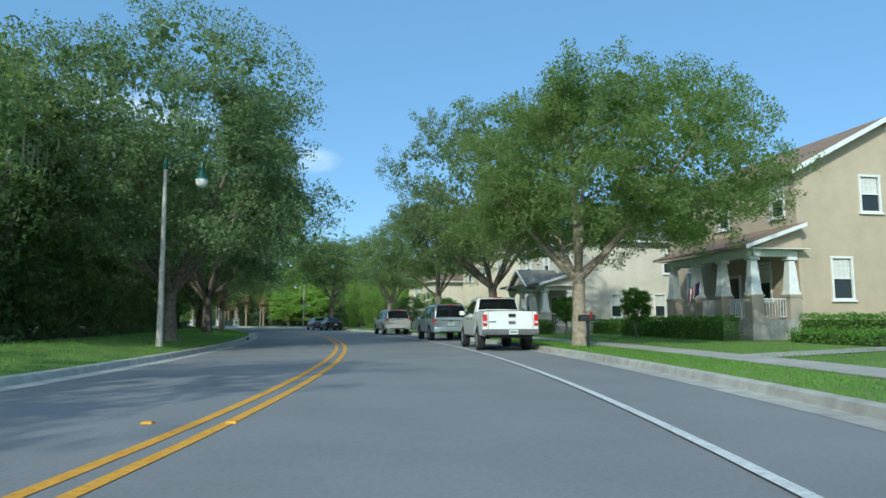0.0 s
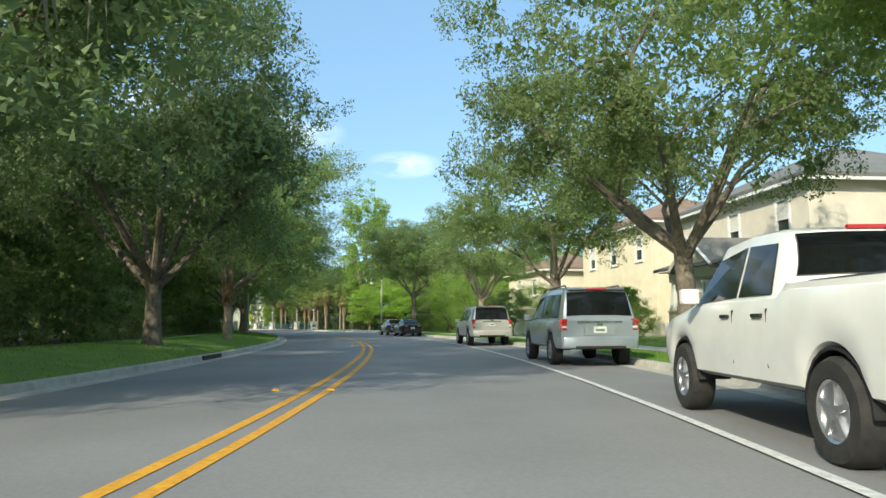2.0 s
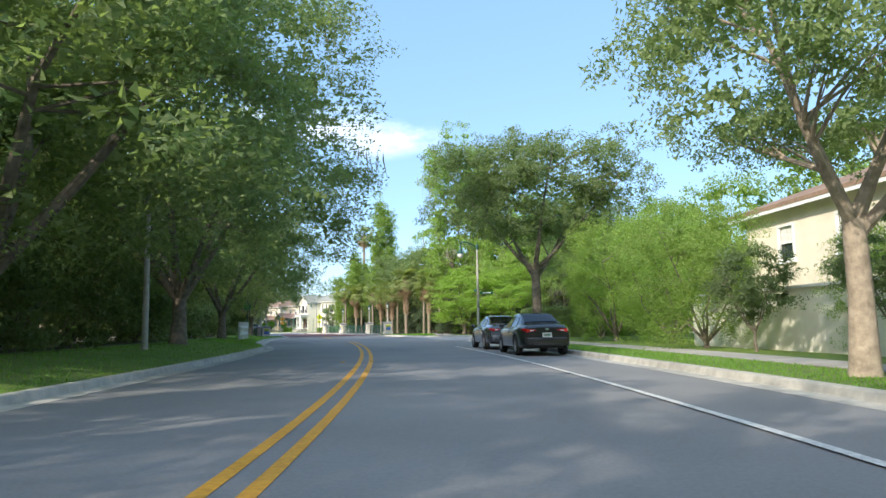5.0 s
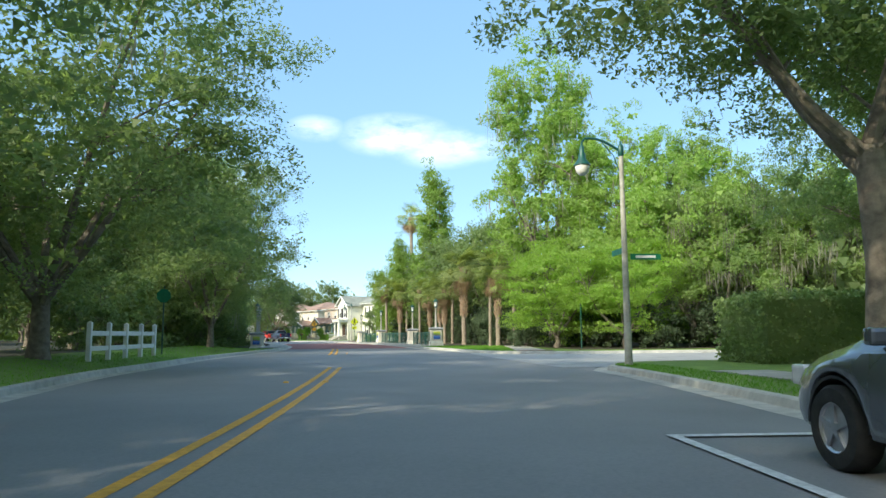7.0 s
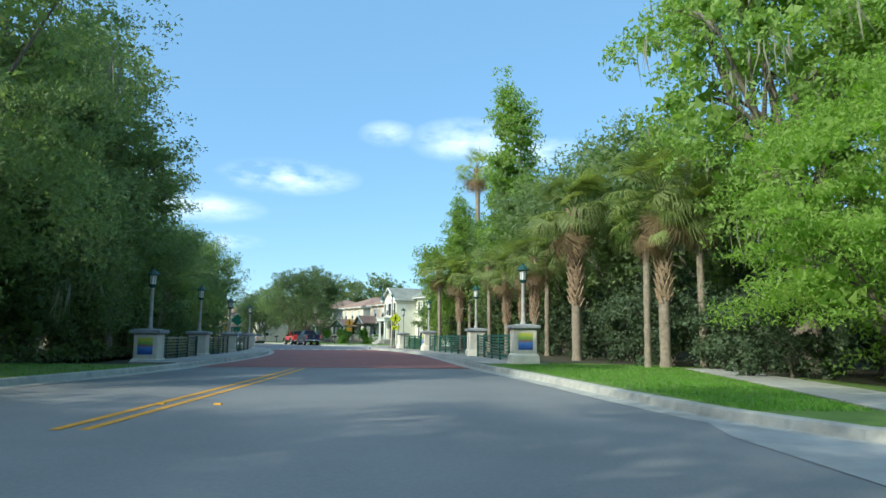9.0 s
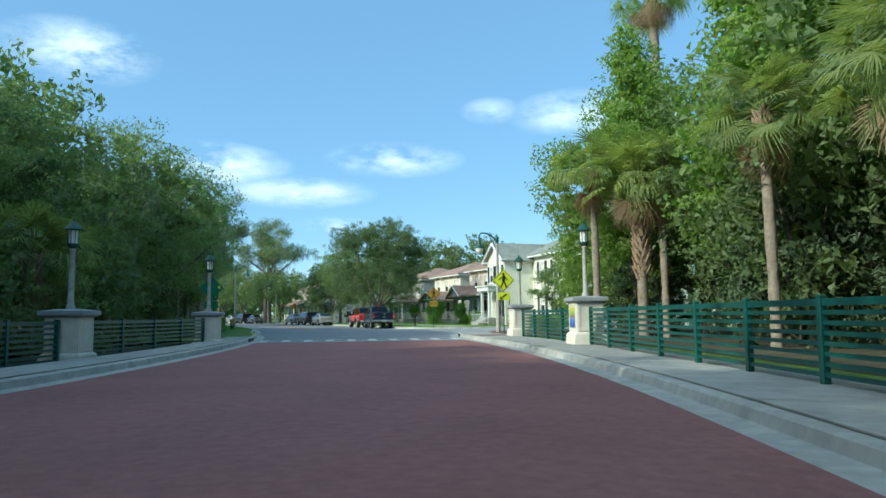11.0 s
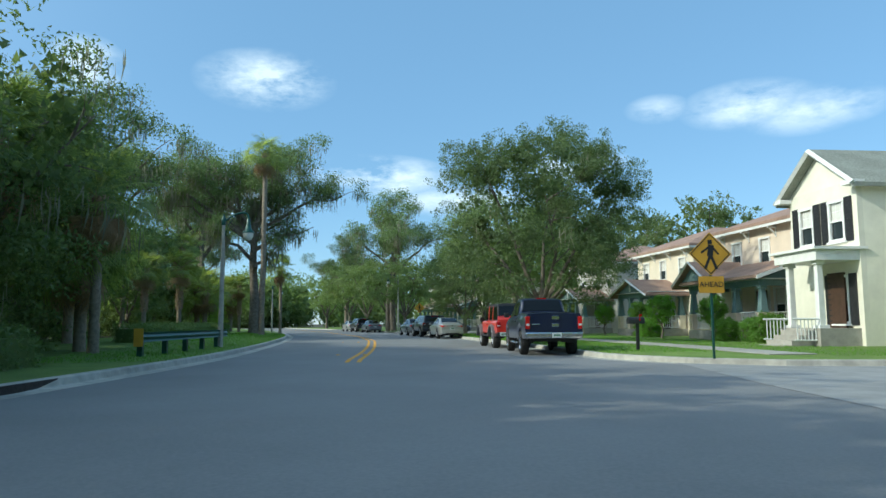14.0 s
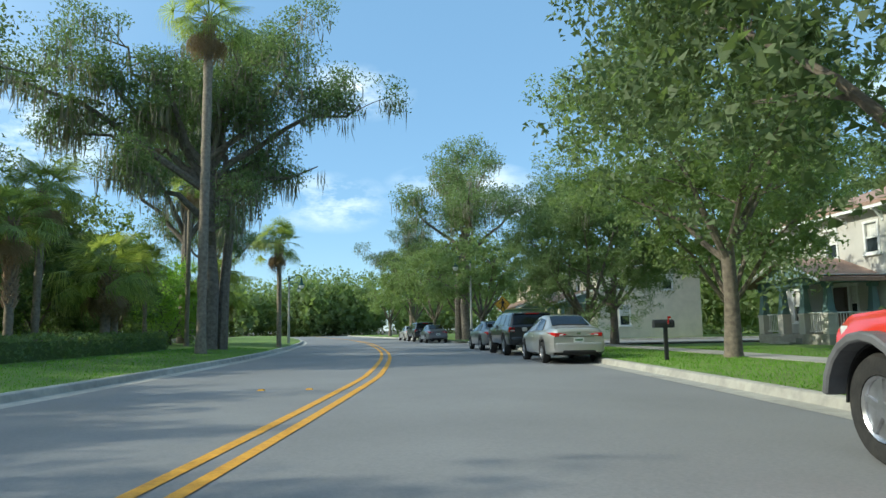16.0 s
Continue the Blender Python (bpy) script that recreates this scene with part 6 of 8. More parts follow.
def porch(ob, y0, y1, out, floor, top, mats, cols, style="shed", rise=0.9, pier=0.0, wide=0.3, rails=True, roof_mat=None, side_cols=True, steps_at=None, gap=None):
    """A porch before a house's road front (at x = 0), from y0 to y1, standing out towards the road."""
    colm, pierm, wallm = mats
    part("porch_floor", Mesh().box(-out / 2, (y0 + y1) / 2, floor / 2, out, y1 - y0, floor), CONCRETE, ob)
    ys = list(np.linspace(y0 + wide, y1 - wide, cols))
    for yy in ys:
        column(ob, -out + wide, yy, floor, top, colm, pierm, wide, pier)
    if side_cols:
        column(ob, -0.2 - wide / 2, y0 + wide, floor, top, colm, pierm, wide, pier)
    part("porch_beam", Mesh().box(-out + wide, (y0 + y1) / 2, top + 0.15, wide, y1 - y0 + 0.1, 0.3).box(-out / 2, y0 + wide, top + 0.15, out - 0.1, wide * 0.9, 0.28).box(-out / 2, y1 - wide, top + 0.15, out - 0.1, wide * 0.9, 0.28), colm, ob)
    part("porch_ceiling", Mesh().box(-out / 2, (y0 + y1) / 2, top + 0.325, out + 0.5, y1 - y0 + 0.6, 0.03), WHITE_PAINT, ob)
    e = top + 0.34
    if style == "shed":
        o = 0.45
        pts = [(-out - o, y0 - o, e), (-out - o, y1 + o, e), (0.02, y1 + o, e + rise), (0.02, y0 - o, e + rise)]
        part("porch_roof", Mesh().add(pts + [(p[0], p[1], p[2] + 0.14) for p in pts], [(3, 2, 1, 0), (4, 5, 6, 7), (0, 1, 5, 4), (1, 2, 6, 5), (2, 3, 7, 6), (3, 0, 4, 7)]), roof_mat, ob)
        part("porch_cheek", Mesh().slab([(-out + 0.1, e), (0, e), (0, e + rise * 0.93)], y0, y0 + 0.12, "y"), wallm, ob)
        part("porch_trim", Mesh().add([(-out - o, y0 - o - 0.04, e - 0.06), (0, y0 - o - 0.04, e + rise - 0.06), (0, y0 - o - 0.04, e + rise + 0.12), (-out - o, y0 - o - 0.04, e + 0.12), (-out - o, y0 - o - 0.005, e - 0.06), (0, y0 - o - 0.005, e + rise - 0.06), (0, y0 - o - 0.005, e + rise + 0.12), (-out - o, y0 - o - 0.005, e + 0.12)], [(0, 1, 2, 3), (7, 6, 5, 4), (0, 4, 5, 1), (1, 5, 6, 2), (2, 6, 7, 3), (3, 7, 4, 0)]), WHITE_PAINT, ob)
    else:
        part("porch_roof", gable_roof(-out - 0.1, 0.0, y0, y1, e, e + rise, 0.4, False), roof_mat, ob)
        part("porch_gable", Mesh().slab([(y0 + 0.05, e - 0.02), (y1 - 0.05, e - 0.02), ((y0 + y1) / 2, e + rise - 0.2)], -out - 0.12, -out + 0.0, "x"), wallm, ob)
        part("gable_trim", Mesh().tube([(-out - 0.5, y0 - 0.3, e - 0.28), (-out - 0.5, (y0 + y1) / 2, e + rise - 0.06)], 0.08, 4).tube([(-out - 0.5, y1 + 0.3, e - 0.28), (-out - 0.5, (y0 + y1) / 2, e + rise - 0.06)], 0.08, 4).tube([(-out - 0.2, (y0 + y1) / 2, e + 0.1), (-out - 0.2, (y0 + y1) / 2, e + rise - 0.1)], 0.06, 4), WHITE_PAINT, ob, "white gable trim")
    if rails:
        for i, (a, b) in enumerate(zip(ys, ys[1:])):
            if gap != i:
                rail_run(ob, (-out + wide, a + wide), (-out + wide, b - wide), floor, WHITE_PAINT)
        rail_run(ob, (-out + wide * 2, y0 + wide), (-0.4, y0 + wide), floor, WHITE_PAINT)
    if steps_at is not None:
        for k in range(max(1, int(floor / 0.18))):
            h = floor - 0.18 * (k + 1)
            if h > 0.03:
                part("porch_step", Mesh().box(-out - 0.15 - 0.3 * k, steps_at, h / 2, 0.3, 1.6, h), CONCRETE, ob)
    return ob


def front_door(ob, y, floor, mat):
    d = part("front_door", Mesh().box(-0.03, y, floor + 1.04, 0.08, 0.98, 2.08), mat, ob, "panelled front door")
    part("door_frame", Mesh().box(-0.03, y - 0.56, floor + 1.06, 0.1, 0.12, 2.2).box(-0.03, y + 0.56, floor + 1.06, 0.1, 0.12, 2.2).box(-0.03, y, floor + 2.2, 0.1, 1.24, 0.14), WHITE_PAINT, d)
    part("door_panel", Mesh().box(-0.08, y, floor + 1.5, 0.03, 0.6, 0.8).box(-0.08, y, floor + 0.55, 0.03, 0.6, 0.7), mat, d)
    part("door_knob", Mesh().lathe([(0.02, 0), (0.035, 0.03), (0.02, 0.06)], 8, pose(-0.07, y + 0.38, floor + 1.0, 0, -90, 0)), CHROME, d)


TAN = wall_paint("tan_stucco", (0.48, 0.395, 0.29))
GREIGE = wall_paint("pale_cream_stucco", (0.68, 0.62, 0.52))
BUTTER = wall_paint("butter_stucco", (0.76, 0.66, 0.48))
IVORY = wall_paint("ivory_siding", (0.76, 0.73, 0.62))
PEACH = wall_paint("peach_stucco", (0.74, 0.62, 0.50))
CREAM = wall_paint("cream_stucco", (0.74, 0.66, 0.53))
DOVE = wall_paint("dove_grey_stucco", (0.52, 0.50, 0.46))
TEAL = wall_paint("teal_trim_paint", (0.16, 0.25, 0.26))
STONE = wall_paint("pier_stone_paint", (0.40, 0.34, 0.27))
BROWN_ROOF = tiles("brown_shingles", (0.24, 0.16, 0.11))
GREY_ROOF = tiles("grey_shingles", (0.16, 0.16, 0.15))
SAGE_ROOF = tiles("sage_grey_shingles", (0.26, 0.27, 0.23))
ROSE_ROOF = tiles("rose_brown_shingles", (0.32, 0.21, 0.16))
DOOR_DARK = surface("dark_door_paint", (0.05, 0.03, 0.02), (0.09, 0.05, 0.035), 4.0, 0.4, 0.05)

h1 = house("house", "tan two-storey house with a deep columned porch", 27.4, 20.6, 10.0, 11.5, 8.0, 10.6, TAN, BROWN_ROOF, "gable", front=((0.8, 5.8, 0.95, 1.7), (5.2, 5.8, 0.95, 1.7), (8.6, 5.8, 0.95, 1.7), (2.0, 1.9, 0.95, 1.9), (8.6, 1.9, 0.95, 1.9)), side=((1.43, 1.9, 1.05, 2.0), (3.15, 5.95, 1.05, 1.8), (6.6, 1.9, 1.05, 2.0), (7.0, 5.95, 1.05, 1.8)), brackets=True, lights=3)
porch(h1, -0.2, 7.4, 2.6, 1.05, 3.85, (WHITE_PAINT, STONE, TAN), 4, "shed", 1.05, 1.0, 0.34, roof_mat=BROWN_ROOF, steps_at=5.0, gap=2)
front_door(h1, 5.0, 1.05, DOOR_DARK)
h2 = house("house", "pale cream two-storey house with a low porch", 43.6, 17.2, 9.5, 11.0, 6.6, 9.2, GREIGE, GREY_ROOF, "hip", front=((1.2, 4.4, 0.95, 1.7), (5.0, 4.4, 0.95, 1.7), (8.6, 4.4, 0.95, 1.7), (8.6, 1.3, 0.95, 1.8)), side=((2.2, 1.2, 0.8, 1.7), (5.6, 1.2, 0.85, 1.7), (6.4, 4.3, 1.5, 1.5)), lights=3)
porch(h2, 0.5, 7.5, 2.5, 0.6, 3.1, (WHITE_PAINT, GREIGE, GREIGE), 4, "shed", 0.9, 0.9, 0.32, roof_mat=GREY_ROOF, steps_at=4.0, gap=1)
part("porch_gable_roof", gable_roof(-2.7, -0.3, 2.4, 5.6, 3.65, 4.75, 0.35, False), GREY_ROOF, h2)
part("porch_gable", Mesh().slab([(2.45, 3.6), (5.55, 3.6), (4.0, 4.55)], -2.72, -2.6, "x"), GREIGE, h2)
part("gable_trim", Mesh().tube([(-3.05, 2.05, 3.42), (-3.05, 4.0, 4.72)], 0.08, 4).tube([(-3.05, 5.95, 3.42), (-3.05, 4.0, 4.72)], 0.08, 4), WHITE_PAINT, h2)
front_door(h2, 4.0, 0.6, DOOR_DARK)
h3 = house("house", "butter yellow two-storey house with brown roofs", 59.4, 18.9, 9.0, 11.4, 7.5, 10.0, BUTTER, BROWN_ROOF, "hip", front=((1.6, 5.1, 0.95, 1.6), (5.4, 5.1, 0.95, 1.6), (9.0, 5.1, 0.95, 1.6), (8.6, 1.6, 0.95, 1.7)), side=((2.0, 5.1, 0.95, 1.6), (2.2, 1.6, 0.9, 1.7), (5.8, 5.1, 0.95, 1.6)), lights=3)
h4 = house("house", "cream house with a brown shingle roof behind garden shrubs", 73.0, 17.0, 7.0, 9.0, 5.5, 7.2, CREAM, BROWN_ROOF, "hip", front=((2.0, 3.4, 1.0, 1.5), (5.6, 3.4, 1.0, 1.5), (2.0, 0.9, 1.0, 1.6)), side=((4.2, 3.4, 1.0, 1.5), (2.6, 0.9, 1.0, 1.6)))
hw = house("house", "ivory two-storey house with black shutters and a sage roof", 189.0, 21.4, 10.0, 14.2, 6.5, 9.0, IVORY, SAGE_ROOF, "hip", front=((1.2, 4.2, 0.95, 1.7), (4.3, 4.2, 0.95, 1.7), (7.0, 4.2, 0.95, 1.7), (1.2, 1.0, 0.95, 1.9), (4.3, 1.0, 0.95, 1.9), (7.0, 1.0, 0.95, 1.9)), side=((1.2, 4.2, 1.1, 1.7), (4.6, 4.2, 1.1, 1.7), (1.2, 1.0, 1.1, 1.9), (4.6, 1.0, 1.1, 1.9), (7.6, 1.0, 1.1, 1.9)), shutters=BLACK_SHUTTER)
# the gabled front wing
WX, WY0, WY1 = -2.9, 9.4, 13.6
ivory_front = holed(WY1 - WY0, 6.3, 0.22, [(0.7, 1.55, 4.1, 5.7), (2.6, 3.45, 4.1, 5.7), (2.6, 3.45, 0.95, 2.8)])
wm = pose(WX, WY1, 0, 0, 0, -90)
part("wing_wall", ivory_front, IVORY, hw, m=wm)
for u, v, w, h in ((0.7, 4.1, 0.85, 1.6), (2.6, 4.1, 0.85, 1.6), (2.6, 0.95, 0.85, 1.85)):
    window(hw, wm @ Matrix.Translation((u, 0, v)), w, h, BLACK_SHUTTER)
part("wing_wall", Mesh().box(WX / 2 + 0.105, WY0 + 0.11, 3.15, -WX - 0.22, 0.216, 6.3), IVORY, hw)
part("wing_wall", Mesh().box(WX / 2 + 0.105, WY1 - 0.11, 3.15, -WX - 0.22, 0.216, 6.3), IVORY, hw)
part("wing_gable", Mesh().slab([(WY0 + 0.05, 6.3), (WY1 - 0.05, 6.3), ((WY0 + WY1) / 2, 7.75)], WX + 0.003, WX + 0.2, "x"), IVORY, hw)
part("wing_roof", gable_roof(WX, 2.5, WY0, WY1, 6.42, 7.95, 0.4, False), SAGE_ROOF, hw)
part("gable_trim", Mesh().tube([(WX - 0.42, WY0 - 0.4, 6.10), (WX - 0.42, (WY0 + WY1) / 2, 7.86)], 0.11, 4).tube([(WX - 0.42, WY1 + 0.4, 6.10), (WX - 0.42, (WY0 + WY1) / 2, 7.86)], 0.11, 4).box(WX - 0.2, WY0 - 0.1, 6.15, 0.6, 0.5, 0.18).box(WX - 0.2, WY1 + 0.1, 6.15, 0.6, 0.5, 0.18), WHITE_PAINT, hw, "white gable trim")
part("portico_floor", Mesh().box(WX - 0.8, 10.8, 0.4, 1.6, 2.4, 0.8), CONCRETE, hw)
for yy in (9.9, 11.7):
    column(hw, WX - 1.35, yy, 0.8, 3.3, WHITE_PAINT, None, 0.24)
part("portico_roof", Mesh().box(WX - 0.8, 10.8, 3.5, 1.8, 2.7, 0.4).box(WX - 0.8, 10.8, 3.74, 2.1, 3.0, 0.1), WHITE_PAINT, hw)
part("front_door", Mesh().box(WX - 0.03, 10.8, 1.86, 0.08, 0.98, 2.1), DOOR_DARK, hw)
for yy in (9.8, 11.8):
    rail_run(hw, (WX - 1.5, yy), (WX - 2.5, yy), 0.25, WHITE_PAINT)
for k in range(4):
    part("porch_step", Mesh().box(WX - 1.75 - 0.3 * k, 10.8, (0.62 - 0.18 * k) / 2 + 0.05, 0.3, 1.7, 0.72 - 0.18 * k), CONCRETE, hw)
for nm, lab, s, d, wd, wmat, rmat, por in (("house", "peach two-storey house with a teal-trimmed porch", 203.7, 21.3, 8.6, PEACH, ROSE_ROOF, (1.0, 8.0, 2.4)),
                                           ("house", "cream two-storey house with bracketed eaves and a gabled porch", 216.6, 22.3, 8.2, CREAM, ROSE_ROOF, (1.0, 6.4, 2.6)),
                                           ("house", "dove grey two-storey house with a rose-brown roof", 227.6, 22.3, 8.2, DOVE, ROSE_ROOF, (1.0, 6.4, 2.6)),
                                           ("house", "butter yellow house half hidden by oaks", 254.5, 19.5, 10.0, CREAM, ROSE_ROOF, (2.0, 8.0, 2.4)),
                                           ("house", "peach house half hidden by oaks", 268.0, 20.0, 10.0, PEACH, BROWN_ROOF, (2.0, 8.0, 2.4))):
    hh = house(nm, lab, s, d, 9.0, wd, 6.0, 7.9, wmat, rmat, "hip", front=((1.0, 4.0, 0.85, 1.45), (3.7, 4.0, 0.85, 1.45), (6.3, 4.0, 0.85, 1.45), (2.6, 1.1, 0.9, 1.7), (6.5, 1.1, 0.9, 1.7)), side=((1.4, 4.0, 0.9, 1.45), (5.4, 4.0, 0.9, 1.45), (1.6, 1.1, 0.9, 1.7)), brackets=True, frame=WHITE_PAINT)
    porch(hh, por[0], por[1], por[2], 0.6, 2.75, (TEAL, wmat, TEAL), 4, "gable" if por[1] < 7 else "shed", 0.95, 0.8, 0.24, roof_mat=rmat, steps_at=(por[0] + por[1]) / 2, gap=1)
    front_door(hh, (por[0] + por[1]) / 2, 0.6, DOOR_DARK)
    if por[1] > 7 and s < 210:
        part("porch_gable_roof", gable_roof(-2.7, -0.2, 5.0, 8.2, 3.3, 4.35, 0.35, False), rmat, hh)
        part("porch_gable", Mesh().slab([(5.1, 3.28), (8.1, 3.28), (6.6, 4.2)], -2.72, -2.6, "x"), TEAL, hh)
        part("gable_trim", Mesh().tube([(-3.05, 4.65, 3.08), (-3.05, 6.6, 4.32)], 0.08, 4).tube([(-3.05, 8.55, 3.08), (-3.05, 6.6, 4.32)], 0.08, 4), WHITE_PAINT, hh)

# ---- bridge, lamps, signs, street furniture ----


def mosaic(name, seed):
    """A tile picture: blurred leaf greens over blue water."""
    m = bpy.data.materials.new(name)
    m.use_nodes = True
    n, l = m.node_tree.nodes, m.node_tree.links
    co, vo, ns, ramp = n.new("ShaderNodeTexCoord"), n.new("ShaderNodeTexVoronoi"), n.new("ShaderNodeTexNoise"), n.new("ShaderNodeValToRGB")
    vo.inputs["Scale"].default_value = 26.0
    ns.inputs["Scale"].default_value = 5.0 + seed
    split, wobble, place = n.new("ShaderNodeSeparateXYZ"), n.new("ShaderNodeMath"), n.new("ShaderNodeMath")
    l.new(co.outputs["Generated"], vo.inputs["Vector"])
    l.new(vo.outputs["Position"], split.inputs[0])
    l.new(vo.outputs["Position"], ns.inputs["Vector"])
    wobble.operation, wobble.inputs[1].default_value = "MULTIPLY_ADD", 0.35
    l.new(ns.outputs["Fac"], wobble.inputs[0])
    place.operation, place.inputs[1].default_value = "SUBTRACT", 0.175
    l.new(split.outputs["Z"], wobble.inputs[2])
    l.new(wobble.outputs[0], place.inputs[0])
    els = ramp.color_ramp.elements
    els[0].position, els[0].color = 0.05, (0.06, 0.10, 0.36, 1)
    els[1].position, els[1].color = 0.92, (0.62, 0.62, 0.10, 1)
    for p, c in ((0.30, (0.10, 0.22, 0.62, 1)), (0.46, (0.16, 0.30, 0.66, 1)), (0.54, (0.42, 0.12, 0.12, 1)), (0.62, (0.22, 0.42, 0.10, 1)), (0.78, (0.50, 0.55, 0.12, 1))):
        e = els.new(p)
        e.color = c
    l.new(place.outputs[0], ramp.inputs["Fac"])
    l.new(ramp.outputs["Color"], n["Principled BSDF"].inputs["Base Color"])
    n["Principled BSDF"].inputs["Roughness"].default_value = 0.25
    return m


MOSAIC = mosaic("mosaic_tiles", 1.0)


def lantern_pier(s, d, face, label, size=1.0, sunk=0.0):
    """A stucco pier with a grey cap and a lantern on a post."""
    ob = thing("bridge_pier", label, "pier", stand(s, d, TURF + 0.01 - sunk), "bridge piers")
    part("plinth", Mesh().taper(0, 0, 0, 0.34, 1.16, 1.16, 1.12, 1.12).taper(0, 0, 0.34, 0.42, 1.12, 1.12, 0.98, 0.98), STUCCO, ob, bevel=0.015, seg=1)
    part("shaft", Mesh().box(0, 0, 0.90, 0.94, 0.94, 1.0), STUCCO, ob, bevel=0.012, seg=1)
    for k in range(4):
        part("shaft_frame", Mesh().box(0, -0.478, 1.33, 0.84, 0.02, 0.07).box(0, -0.478, 0.5, 0.84, 0.02, 0.07).box(-0.385, -0.478, 0.915, 0.07, 0.02, 0.76).box(0.385, -0.478, 0.915, 0.07, 0.02, 0.76), STUCCO, ob, m=pose(0, 0, 0, 0, 0, 90 * k))
    part("cap", Mesh().taper(0, 0, 1.40, 1.46, 1.0, 1.0, 1.16, 1.16).box(0, 0, 1.525, 1.22, 1.22, 0.13).taper(0, 0, 1.59, 1.64, 1.16, 1.16, 0.5, 0.5), CAPSTONE, ob, bevel=0.012, seg=1)
    for f in face:
        part("mosaic", Mesh().box(0, -0.482, 0.92, 0.60, 0.03, 0.68), MOSAIC, ob, "bright mosaic tile picture", m=pose(0, 0, 0, 0, 0, f))
    part("lamp_post", Mesh().lathe([(0.13, 1.62), (0.125, 1.7), (0.085, 1.78), (0.07, 3.28), (0.09, 3.32), (0.07, 3.36)], 12), POST, ob, smooth=True)
    lan = part("lantern", Mesh().lathe([(0.07, 3.36), (0.16, 3.44), (0.165, 3.50)], 8), DARK_GREEN, ob, "green lantern with frosted glass")
    part("lantern_glass", Mesh().lathe([(0.125, 3.50), (0.145, 3.88)], 8), OPAL, lan)
    for k in range(8):
        a = 2 * pi * k / 8
        part("lantern_bar", Mesh().tube([(0.132 * cos(a), 0.132 * sin(a), 3.50), (0.152 * cos(a), 0.152 * sin(a), 3.88)], 0.011, 4), DARK_GREEN, lan)
    part("lantern_roof", Mesh().lathe([(0.28, 3.91), (0.25, 3.95), (0.10, 4.10), (0.03, 4.16), (0.035, 4.20), (0.0, 4.24)], 8), DARK_GREEN, lan)
    if size != 1.0:
        ob.scale = (size, size, size)
    return ob


RIGHT_PIERS = [(134.5, 7.55), (145.0, 7.3), (159.1, 7.25), (167.5, 7.3)]
LEFT_PIERS = [(135.6, -6.2), (144.6, -6.6), (156.5, -6.6), (166.8, -5.4)]
for k, (s, d) in enumerate(RIGHT_PIERS):
    lantern_pier(s, d, ((0,) if k == 0 else ((-90,) if k == 2 else ())), "cream stucco bridge pier with a lantern" + (" and mosaic panel" if k in (0, 2) else ""), 0.82 if k == 3 else 0.88)
for k, (s, d) in enumerate(LEFT_PIERS):
    lantern_pier(s, d, ((0,) if k == 0 else ()), "cream stucco bridge pier with a lantern" + (" and mosaic panel" if k == 0 else ""), 0.88, 0.30)


def bridge_rail(a, b, sunk=0.0):
    """A green rail fence between two piers."""
    p0, p1 = Vector(at(*a)), Vector(at(*b))
    t = (p1 - p0).normalized()
    L = (p1 - p0).length - 1.05
    ob = thing("bridge_railing", "green metal bridge railing with horizontal bars", "railing", pose(*((p0 + p1) / 2), TURF - sunk, 0, 0, degrees(atan2(t.y, t.x)) - 90), "bridge railings")
    n = max(2, round(L / 2.1))
    for k in range(n + 1):
        part("post", Mesh().box(0, -L / 2 + 0.06 + (L - 0.12) * k / n, 0.56, 0.10, 0.10, 1.12), GREEN, ob, bevel=0.01, seg=1)
    for k in range(8):
        z = 0.14 + 0.127 * k
        part("rail", Mesh().box(0, 0, z, 0.045, L - 0.02, 0.055 if k < 7 else 0.09), GREEN, ob)
    return ob


for row, sunk in ((RIGHT_PIERS, 0.0), (LEFT_PIERS, 0.22)):
    for a, b in zip(row, row[1:]):
        bridge_rail(a, b, sunk)


